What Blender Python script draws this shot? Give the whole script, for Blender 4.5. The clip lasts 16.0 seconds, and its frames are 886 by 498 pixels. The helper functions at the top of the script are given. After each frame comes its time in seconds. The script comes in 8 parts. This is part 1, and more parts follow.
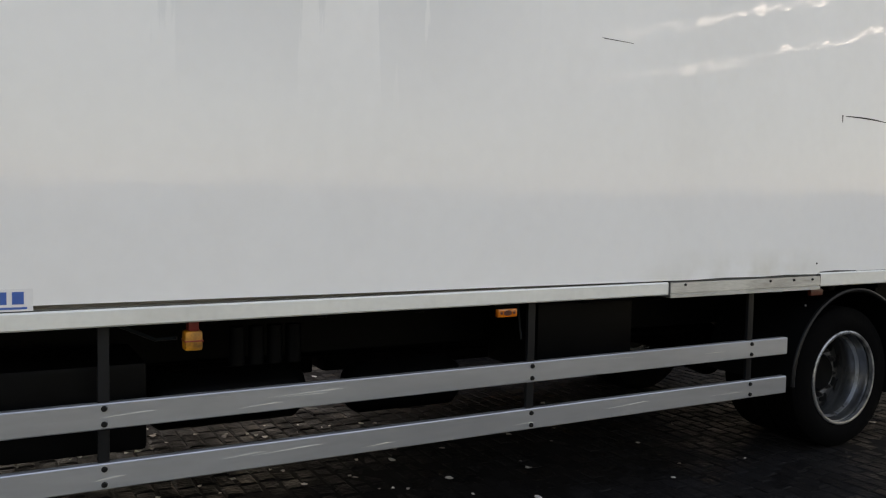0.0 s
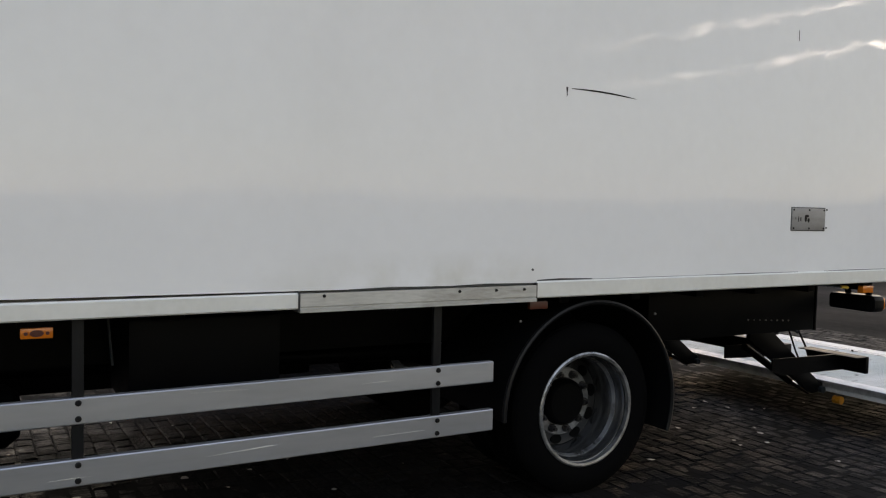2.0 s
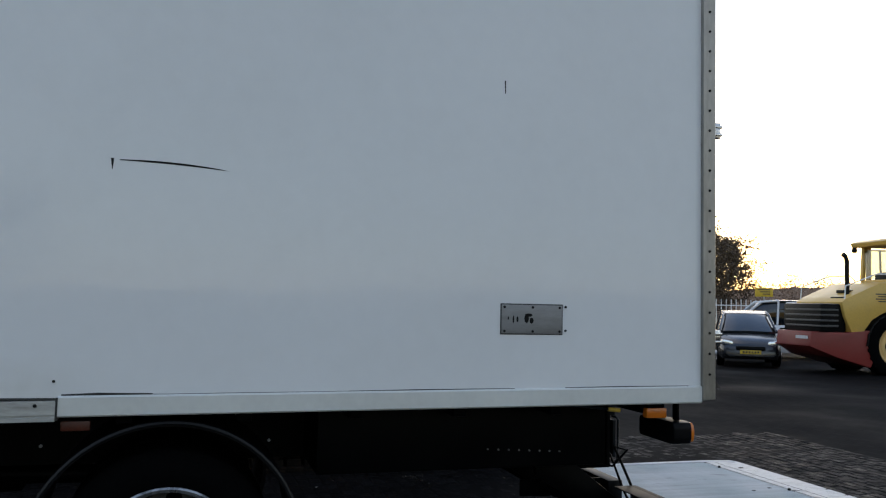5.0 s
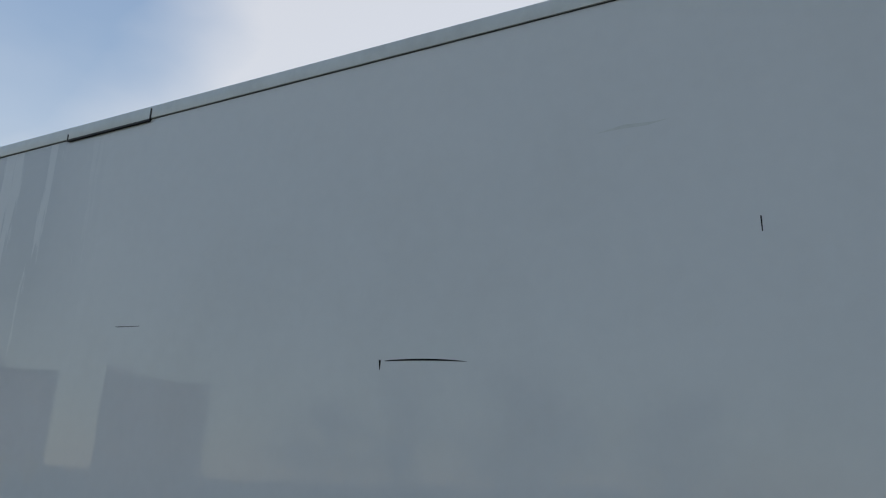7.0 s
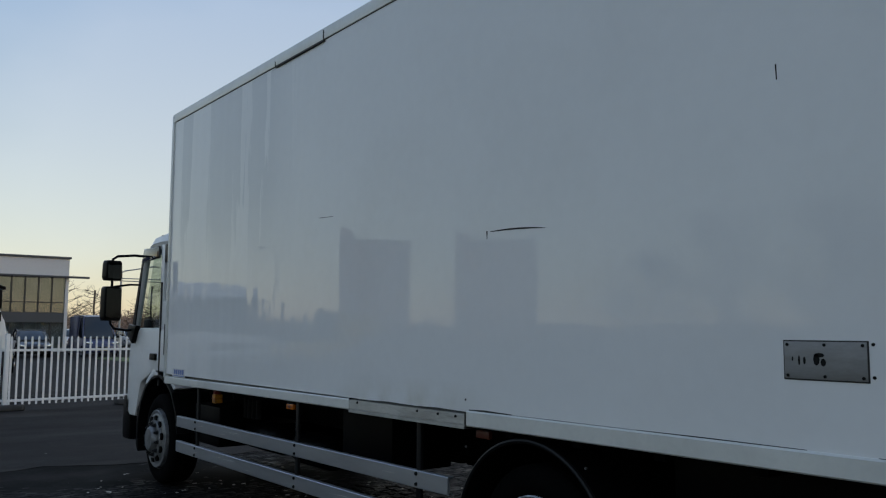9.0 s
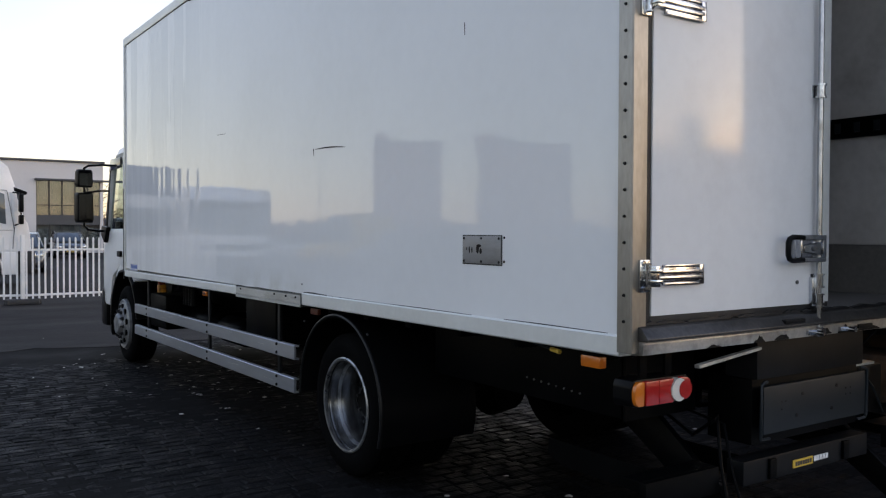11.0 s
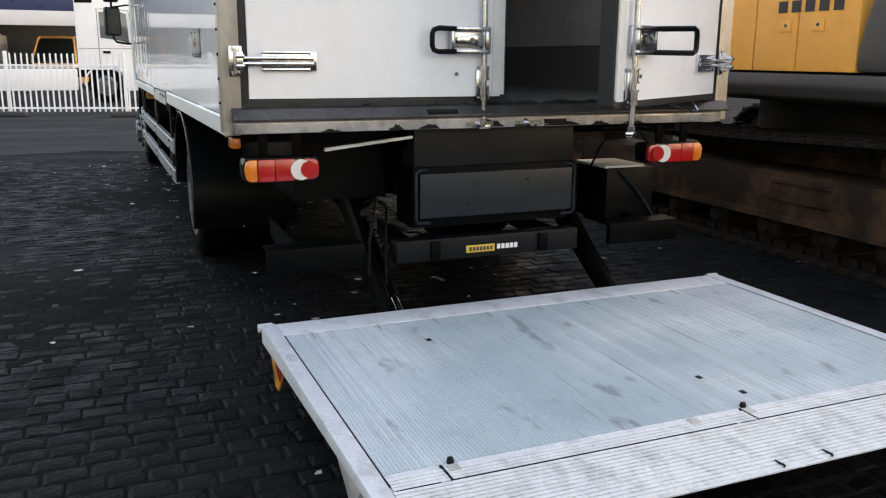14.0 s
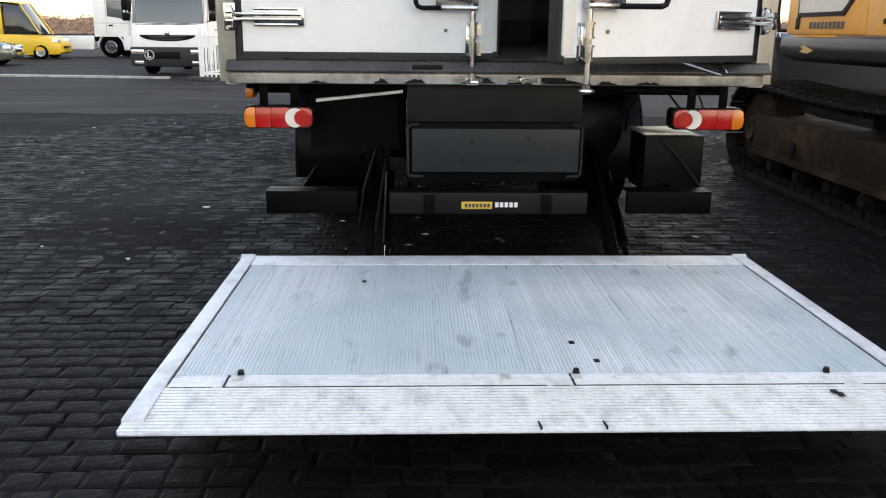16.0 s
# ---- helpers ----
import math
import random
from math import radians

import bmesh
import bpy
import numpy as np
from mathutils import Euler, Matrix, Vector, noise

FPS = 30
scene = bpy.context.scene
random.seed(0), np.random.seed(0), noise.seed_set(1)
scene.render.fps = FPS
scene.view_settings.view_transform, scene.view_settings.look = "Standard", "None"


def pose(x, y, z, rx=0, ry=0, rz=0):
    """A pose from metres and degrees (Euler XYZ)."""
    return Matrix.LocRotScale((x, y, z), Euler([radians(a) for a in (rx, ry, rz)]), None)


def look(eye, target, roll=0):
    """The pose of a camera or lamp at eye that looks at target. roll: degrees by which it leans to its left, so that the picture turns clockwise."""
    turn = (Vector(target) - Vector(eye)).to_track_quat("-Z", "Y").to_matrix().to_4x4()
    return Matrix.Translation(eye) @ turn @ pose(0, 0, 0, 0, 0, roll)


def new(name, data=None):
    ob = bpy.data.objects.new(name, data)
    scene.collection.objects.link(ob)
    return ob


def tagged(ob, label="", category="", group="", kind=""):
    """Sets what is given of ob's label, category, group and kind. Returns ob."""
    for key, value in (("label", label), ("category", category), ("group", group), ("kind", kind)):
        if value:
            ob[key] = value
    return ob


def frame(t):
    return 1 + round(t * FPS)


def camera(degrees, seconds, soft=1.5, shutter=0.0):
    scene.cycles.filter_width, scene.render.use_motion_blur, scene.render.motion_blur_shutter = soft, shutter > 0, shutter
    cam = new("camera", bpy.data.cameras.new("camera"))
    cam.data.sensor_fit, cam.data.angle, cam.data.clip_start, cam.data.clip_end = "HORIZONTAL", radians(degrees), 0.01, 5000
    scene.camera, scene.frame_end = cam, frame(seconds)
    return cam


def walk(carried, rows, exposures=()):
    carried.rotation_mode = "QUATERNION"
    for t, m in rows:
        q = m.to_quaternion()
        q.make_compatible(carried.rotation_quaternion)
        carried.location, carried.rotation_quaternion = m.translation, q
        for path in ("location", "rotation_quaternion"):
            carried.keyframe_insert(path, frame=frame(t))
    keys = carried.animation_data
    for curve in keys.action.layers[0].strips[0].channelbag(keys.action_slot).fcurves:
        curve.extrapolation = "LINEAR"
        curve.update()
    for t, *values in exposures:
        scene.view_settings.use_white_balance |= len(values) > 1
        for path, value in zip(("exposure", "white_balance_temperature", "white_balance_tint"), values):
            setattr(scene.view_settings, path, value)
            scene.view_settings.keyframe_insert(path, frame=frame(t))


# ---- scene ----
cam = camera(55.8, 16.0, 1.2)
PATH = [
    (0, (-4.633, 7.307, 1.54), (-2.878, 6.353, 1.422), 1.1),
    (0.5, (-4.625, 6.782, 1.535), (-2.875, 5.82, 1.423), 1.4),
    (1, (-4.557, 6.304, 1.515), (-2.814, 5.329, 1.41), 1.4),
    (1.5, (-4.645, 5.805, 1.489), (-2.901, 4.831, 1.394), 1.2),
    (2, (-4.615, 5.307, 1.489), (-2.874, 4.327, 1.391), 1.3),
    (2.5, (-4.673, 4.82, 1.485), (-2.936, 3.833, 1.391), 1.4),
    (3, (-4.716, 4.351, 1.484), (-2.982, 3.358, 1.39), 1.5),
    (3.5, (-4.733, 3.847, 1.473), (-2.984, 2.882, 1.383), 1.4),
    (4, (-4.818, 3.382, 1.466), (-3.041, 2.469, 1.375), 1.5),
    (4.5, (-4.8, 2.925, 1.468), (-2.974, 2.114, 1.379), 1.4),
    (5, (-4.897, 2.434, 1.541), (-2.985, 1.864, 1.668), 1.2),
    (5.2, (-4.906, 2.247, 1.564), (-2.982, 1.76, 1.811), 1.2),
    (7.3, (-4.41, 0.40, 1.50), (-2.863, 1.517, 2.101), 2.5),
    (7.5, (-4.399, 0.294, 1.49), (-2.916, 1.477, 2.124), 2.5),
    (8, (-4.373, 0.021, 1.519), (-3.071, 1.423, 2.101), 2.5),
    (8.5, (-4.235, -0.279, 1.55), (-3.009, 1.252, 1.946), 0.8),
    (8.7, (-4.194, -0.41, 1.57), (-2.974, 1.148, 1.862), 0.3),
    (10.8, (-3.765, -2.094, 1.571), (-2.62, -0.454, 1.577), 0.2),
    (11, (-3.689, -2.249, 1.556), (-2.563, -0.597, 1.515), 0.2),
    (11.5, (-3.428, -2.527, 1.545), (-2.349, -0.859, 1.316), 0.2),
    (12, (-3.132, -2.683, 1.526), (-2.107, -1.0, 1.183), 0.4),
    (12.5, (-2.838, -2.976, 1.478), (-1.88, -1.255, 1.128), 0.4),
    (13, (-2.518, -3.216, 1.444), (-1.605, -1.483, 1.038), 0.5),
    (13.5, (-2.141, -3.415, 1.428), (-1.271, -1.66, 1.022), 0.5),
    (14, (-1.823, -3.666, 1.417), (-1.076, -1.866, 0.967), 0.4),
    (14.5, (-1.443, -3.807, 1.402), (-0.931, -1.938, 0.908), 0.5),
    (15, (-1.046, -4.015, 1.392), (-0.611, -2.128, 0.889), 0.6),
    (15.5, (-0.711, -4.121, 1.370), (-0.408, -2.211, 0.861), 0.8),
    (16, (-0.403, -4.114, 1.3325), (-0.335, -2.182, 0.829), 0.5),
]
walk(cam, [(t, look(eye, target, roll)) for t, eye, target, roll in PATH],
     [(0, 1.32, 8400, 20), (1.5, 1.25, 8300, 20), (2.5, 1.02, 8200, 19), (3.5, 0.76, 7800, 15), (4.5, 0.68, 7050, 14), (5.2, 0.48, 6600, 13), (7.3, -0.06, 6500, 11), (8.7, -0.06, 6400, 11),
      (10.8, 0.66, 6800, 20), (12.0, 1.18, 7250, 20), (13, 1.46, 7650, 19), (14.5, 1.70, 7700, 17), (16, 1.84, 7700, 16)])

# ---- world, sun ----
SUN_AZ, SUN_EL = 128.0, 7.0      # azimuth clockwise from +y, elevation
world = bpy.data.worlds.new("world")
scene.world = world
world.use_nodes = True
wt = world.node_tree
wt.nodes.clear()
w_out = wt.nodes.new("ShaderNodeOutputWorld")
w_bg = wt.nodes.new("ShaderNodeBackground")
w_sky = wt.nodes.new("ShaderNodeTexSky")
w_sky.sky_type = "NISHITA"
w_sky.sun_disc = False
w_sky.sun_elevation = radians(SUN_EL)
w_sky.sun_rotation = radians(SUN_AZ)
w_sky.air_density, w_sky.dust_density, w_sky.ozone_density = 1.0, 0.5, 1.5
w_co = wt.nodes.new("ShaderNodeTexCoord")
w_sep = wt.nodes.new("ShaderNodeSeparateXYZ")
wt.links.new(w_co.outputs["Generated"], w_sep.inputs["Vector"])
# thin high haze: cream at the horizon, blue overhead
w_haze = wt.nodes.new("ShaderNodeValToRGB")
w_haze.color_ramp.elements[0].position, w_haze.color_ramp.elements[0].color = 0.0, (1.14, 0.99, 0.78, 1)
w_haze.color_ramp.elements[1].position, w_haze.color_ramp.elements[1].color = 0.75, (0.35, 0.55, 0.96, 1)
_e1 = w_haze.color_ramp.elements.new(0.16)
_e1.color = (0.94, 0.95, 0.94, 1)
_e2 = w_haze.color_ramp.elements.new(0.36)
_e2.color = (0.64, 0.83, 1.12, 1)
wt.links.new(w_sep.outputs["Z"], w_haze.inputs["Fac"])
# soft white cloud banks
w_map = wt.nodes.new("ShaderNodeMapping")
w_map.inputs["Scale"].default_value = (1.0, 1.0, 1.8)
w_map.inputs["Location"].default_value = (0.35, 0.1, 0.0)
w_map.inputs["Rotation"].default_value = (0.0, 0.0, radians(52))
w_no = wt.nodes.new("ShaderNodeTexNoise")
w_no.inputs["Scale"].default_value = 1.5
w_no.inputs["Detail"].default_value = 6.0
w_no.inputs["Roughness"].default_value = 0.45
w_ra = wt.nodes.new("ShaderNodeMapRange")
w_ra.inputs["From Min"].default_value, w_ra.inputs["From Max"].default_value = 0.50, 0.62
w_ra.inputs["To Max"].default_value = 0.22
w_cm = wt.nodes.new("ShaderNodeMixRGB")
w_cm.inputs[2].default_value = (1.55, 1.52, 1.53, 1)
wt.links.new(w_co.outputs["Generated"], w_map.inputs["Vector"])
wt.links.new(w_map.outputs["Vector"], w_no.inputs["Vector"])
wt.links.new(w_no.outputs["Fac"], w_ra.inputs["Value"])
# the main bank begins with a soft ragged edge east of north
w_turn = wt.nodes.new("ShaderNodeMath")
w_turn.operation = "ARCTAN2"
wt.links.new(w_sep.outputs["X"], w_turn.inputs[0])
wt.links.new(w_sep.outputs["Y"], w_turn.inputs[1])
w_edge = wt.nodes.new("ShaderNodeMath")
w_edge.operation = "MULTIPLY_ADD"
w_edge.inputs[1].default_value = 0.95
wt.links.new(w_no.outputs["Fac"], w_edge.inputs[0])
wt.links.new(w_turn.outputs[0], w_edge.inputs[2])
w_bank = wt.nodes.new("ShaderNodeMapRange")
w_bank.inputs["From Min"].default_value, w_bank.inputs["From Max"].default_value = radians(35) + 0.475, radians(47) + 0.475
w_bank.inputs["To Max"].default_value = 0.9
wt.links.new(w_edge.outputs[0], w_bank.inputs["Value"])
w_far = wt.nodes.new("ShaderNodeMapRange")
w_far.inputs["From Min"].default_value, w_far.inputs["From Max"].default_value = radians(120), radians(95)
wt.links.new(w_turn.outputs[0], w_far.inputs["Value"])
w_bk = wt.nodes.new("ShaderNodeMath")
w_bk.operation = "MULTIPLY"
wt.links.new(w_bank.outputs["Result"], w_bk.inputs[0])
wt.links.new(w_far.outputs["Result"], w_bk.inputs[1])
w_mx = wt.nodes.new("ShaderNodeMath")
w_mx.operation = "MAXIMUM"
wt.links.new(w_bk.outputs[0], w_mx.inputs[0])
wt.links.new(w_ra.outputs["Result"], w_mx.inputs[1])
wt.links.new(w_mx.outputs[0], w_cm.inputs[0])
# away from the low sun the haze near the horizon is thinner and bluer
w_away = wt.nodes.new("ShaderNodeVectorMath")
w_away.operation = "DOT_PRODUCT"
w_away.inputs[1].default_value = (-0.88, -0.47, 0.0)
wt.links.new(w_co.outputs["Generated"], w_away.inputs[0])
w_thin = wt.nodes.new("ShaderNodeMapRange")
w_thin.inputs["From Min"].default_value, w_thin.inputs["From Max"].default_value = 0.1, 0.95
w_thin.inputs["To Max"].default_value = 0.75
wt.links.new(w_away.outputs["Value"], w_thin.inputs["Value"])
w_west = wt.nodes.new("ShaderNodeMixRGB")
w_west.inputs[2].default_value = (0.63, 0.72, 0.80, 1)
wt.links.new(w_thin.outputs["Result"], w_west.inputs[0])
wt.links.new(w_haze.outputs["Color"], w_west.inputs[1])
wt.links.new(w_west.outputs["Color"], w_cm.inputs[1])
w_sc = wt.nodes.new("ShaderNodeVectorMath")
w_sc.operation = "SCALE"
w_sc.inputs["Scale"].default_value = 4.25
wt.links.new(w_cm.outputs["Color"], w_sc.inputs[0])
w_add = wt.nodes.new("ShaderNodeVectorMath")
w_add.operation = "ADD"
wt.links.new(w_sky.outputs["Color"], w_add.inputs[0])
wt.links.new(w_sc.outputs["Vector"], w_add.inputs[1])

# two thin glowing streaks added low in the unseen sky for the panel to mirror
def sky_math(op, a, b=None):
    n = wt.nodes.new("ShaderNodeMath")
    n.operation = op
    for i, v in enumerate((a, b)):
        if v is None:
            continue
        if isinstance(v, (int, float)):
            n.inputs[i].default_value = v
        else:
            wt.links.new(v, n.inputs[i])
    return n.outputs[0]


w_az = sky_math("ARCTAN2", w_sep.outputs["X"], w_sep.outputs["Y"])
w_jag = wt.nodes.new("ShaderNodeTexNoise")
w_jag.inputs["Scale"].default_value = 95.0
w_jag.inputs["Detail"].default_value = 3.0
w_gap = wt.nodes.new("ShaderNodeTexNoise")
w_gap.inputs["Scale"].default_value = 26.0
for _n in (w_jag, w_gap):
    wt.links.new(w_co.outputs["Generated"], _n.inputs["Vector"])
w_last = w_add.outputs["Vector"]
for _z0, _slope in ((0.190, -0.125), (0.141, -0.14)):
    _line = sky_math("MULTIPLY", sky_math("ADD", w_az, radians(130)), _slope)
    _off = sky_math("SUBTRACT", sky_math("SUBTRACT", w_sep.outputs["Z"], _z0), _line)
    _off = sky_math("ADD", _off, sky_math("MULTIPLY", sky_math("SUBTRACT", w_jag.outputs["Fac"], 0.5), 0.026))
    _band = wt.nodes.new("ShaderNodeMapRange")
    _band.inputs["From Min"].default_value, _band.inputs["From Max"].default_value = 0.0018, 0.0006
    wt.links.new(sky_math("ABSOLUTE", _off), _band.inputs["Value"])
    _part = wt.nodes.new("ShaderNodeMapRange")
    _part.inputs["From Min"].default_value, _part.inputs["From Max"].default_value = 0.38, 0.46
    wt.links.new(w_gap.outputs["Fac"], _part.inputs["Value"])
    _reach = wt.nodes.new("ShaderNodeMapRange")
    _reach.inputs["From Min"].default_value, _reach.inputs["From Max"].default_value = radians(-126), radians(-141)
    wt.links.new(w_az, _reach.inputs["Value"])
    _end = wt.nodes.new("ShaderNodeMapRange")
    _end.inputs["From Min"].default_value, _end.inputs["From Max"].default_value = radians(-160), radians(-152)
    wt.links.new(w_az, _end.inputs["Value"])
    _amount = sky_math("MULTIPLY", sky_math("MULTIPLY", _band.outputs["Result"], _part.outputs["Result"]), sky_math("MULTIPLY", _reach.outputs["Result"], _end.outputs["Result"]))
    _glow = wt.nodes.new("ShaderNodeVectorMath")
    _glow.operation = "SCALE"
    _glow.inputs[0].default_value = (58.0, 57.0, 55.0)
    wt.links.new(_amount, _glow.inputs["Scale"])
    _sum = wt.nodes.new("ShaderNodeVectorMath")
    _sum.operation = "ADD"
    wt.links.new(w_last, _sum.inputs[0])
    wt.links.new(_glow.outputs["Vector"], _sum.inputs[1])
    w_last = _sum.outputs["Vector"]
wt.links.new(w_last, w_bg.inputs["Color"])
w_bg.inputs["Strength"].default_value = 0.10
wt.links.new(w_bg.outputs["Background"], w_out.inputs["Surface"])

sun_data = bpy.data.lights.new("sun", "SUN")
sun_data.energy, sun_data.angle, sun_data.color = 0.20, radians(52), (1.0, 0.955, 0.90)
sun = new("sun", sun_data)
_a, _e = radians(SUN_AZ), radians(SUN_EL + 4)
sun.matrix_world = look((math.sin(_a) * math.cos(_e) * 60, math.cos(_a) * math.cos(_e) * 60, math.sin(_e) * 60), (0, 0, 0))


# ---- materials ----
def mat(name, base, rough=0.5, metal=0.0, vary=0.12, scale=6.0, bump=0.0, bump_scale=60.0, dirt=None, dirt_amount=0.0,
        dirt_scale=2.0, coat=0.0, stretch=(1, 1, 1), spec=0.5, rough_vary=0.12, island=0.0):
    """A Principled surface with colour variation at two scales, dirt patches and fine relief."""
    m = bpy.data.materials.new(name)
    m.use_nodes = True
    nt = m.node_tree
    b = nt.nodes["Principled BSDF"]
    b.inputs["Metallic"].default_value = metal
    b.inputs["Coat Weight"].default_value = coat
    b.inputs["Coat Roughness"].default_value = 0.06
    b.inputs["Specular IOR Level"].default_value = spec
    co = nt.nodes.new("ShaderNodeTexCoord")
    mp = nt.nodes.new("ShaderNodeMapping")
    mp.inputs["Scale"].default_value = stretch
    nt.links.new(co.outputs["Object"], mp.inputs["Vector"])
    n1 = nt.nodes.new("ShaderNodeTexNoise")
    n1.inputs["Scale"].default_value = scale
    n1.inputs["Detail"].default_value = 5
    n2 = nt.nodes.new("ShaderNodeTexNoise")
    n2.inputs["Scale"].default_value = scale * 11
    n2.inputs["Detail"].default_value = 3
    for n in (n1, n2):
        nt.links.new(mp.outputs["Vector"], n.inputs["Vector"])
    add = nt.nodes.new("ShaderNodeMath")
    add.operation = "ADD"
    nt.links.new(n1.outputs["Fac"], add.inputs[0])
    nt.links.new(n2.outputs["Fac"], add.inputs[1])
    mr = nt.nodes.new("ShaderNodeMapRange")
    mr.inputs["From Min"].default_value, mr.inputs["From Max"].default_value = 0.6, 1.4
    mr.inputs["To Min"].default_value, mr.inputs["To Max"].default_value = 1 - vary, 1 + vary
    nt.links.new(add.outputs[0], mr.inputs["Value"])
    value = mr.outputs["Result"]
    if island:
        geo = nt.nodes.new("ShaderNodeNewGeometry")
        oi = nt.nodes.new("ShaderNodeObjectInfo")
        s = nt.nodes.new("ShaderNodeMath")
        s.operation = "ADD"
        nt.links.new(geo.outputs["Random Per Island"], s.inputs[0])
        nt.links.new(oi.outputs["Random"], s.inputs[1])
        fr = nt.nodes.new("ShaderNodeMath")
        fr.operation = "FRACT"
        nt.links.new(s.outputs[0], fr.inputs[0])
        ir = nt.nodes.new("ShaderNodeMapRange")
        ir.inputs["To Min"].default_value, ir.inputs["To Max"].default_value = 1 - island, 1 + island
        nt.links.new(fr.outputs[0], ir.inputs["Value"])
        mu = nt.nodes.new("ShaderNodeMath")
        mu.operation = "MULTIPLY"
        nt.links.new(value, mu.inputs[0])
        nt.links.new(ir.outputs["Result"], mu.inputs[1])
        value = mu.outputs[0]
    sc = nt.nodes.new("ShaderNodeVectorMath")
    sc.operation = "SCALE"
    sc.inputs[0].default_value = base
    nt.links.new(value, sc.inputs["Scale"])
    colour = sc.outputs["Vector"]
    if dirt is not None:
        nd = nt.nodes.new("ShaderNodeTexNoise")
        nd.inputs["Scale"].default_value = dirt_scale
        nd.inputs["Detail"].default_value = 8
        nd.inputs["Roughness"].default_value = 0.65
        nt.links.new(mp.outputs["Vector"], nd.inputs["Vector"])
        rp = nt.nodes.new("ShaderNodeMapRange")
        rp.inputs["From Min"].default_value, rp.inputs["From Max"].default_value = 0.48, 0.72
        rp.inputs["To Min"].default_value, rp.inputs["To Max"].default_value = 0.0, dirt_amount
        nt.links.new(nd.outputs["Fac"], rp.inputs["Value"])
        mx = nt.nodes.new("ShaderNodeMixRGB")
        nt.links.new(rp.outputs["Result"], mx.inputs[0])
        nt.links.new(colour, mx.inputs[1])
        mx.inputs[2].default_value = (*dirt, 1)
        colour = mx.outputs["Color"]
    nt.links.new(colour, b.inputs["Base Color"])
    rr = nt.nodes.new("ShaderNodeMapRange")
    rr.inputs["From Min"].default_value, rr.inputs["From Max"].default_value = 0.3, 0.7
    rr.inputs["To Min"].default_value, rr.inputs["To Max"].default_value = max(0.02, rough * (1 - rough_vary)), min(1, rough * (1 + rough_vary))
    nt.links.new(n1.outputs["Fac"], rr.inputs["Value"])
    nt.links.new(rr.outputs["Result"], b.inputs["Roughness"])
    if bump:
        nb = nt.nodes.new("ShaderNodeTexNoise")
        nb.inputs["Scale"].default_value = bump_scale
        nb.inputs["Detail"].default_value = 4
        nt.links.new(mp.outputs["Vector"], nb.inputs["Vector"])
        bp = nt.nodes.new("ShaderNodeBump")
        bp.inputs["Strength"].default_value = bump
        bp.inputs["Distance"].default_value = 0.01
        nt.links.new(nb.outputs["Fac"], bp.inputs["Height"])
        nt.links.new(bp.outputs["Normal"], b.inputs["Normal"])
    return m


def glass(name, tint, rough=0.03):
    m = bpy.data.materials.new(name)
    m.use_nodes = True
    b = m.node_tree.nodes["Principled BSDF"]
    b.inputs["Base Color"].default_value = (*tint, 1)
    b.inputs["Roughness"].default_value = rough
    b.inputs["Specular IOR Level"].default_value = 0.8
    return m


def clear_glass(name, tint):
    m = bpy.data.materials.new(name)
    m.use_nodes = True
    nt = m.node_tree
    nt.nodes.clear()
    o = nt.nodes.new("ShaderNodeOutputMaterial")
    t = nt.nodes.new("ShaderNodeBsdfTransparent")
    t.inputs["Color"].default_value = (*tint, 1)
    g = nt.nodes.new("ShaderNodeBsdfGlossy")
    g.inputs["Roughness"].default_value = 0.02
    x = nt.nodes.new("ShaderNodeMixShader")
    x.inputs["Fac"].default_value = 0.09
    nt.links.new(t.outputs["BSDF"], x.inputs[1])
    nt.links.new(g.outputs["BSDF"], x.inputs[2])
    nt.links.new(x.outputs["Shader"], o.inputs["Surface"])
    return m


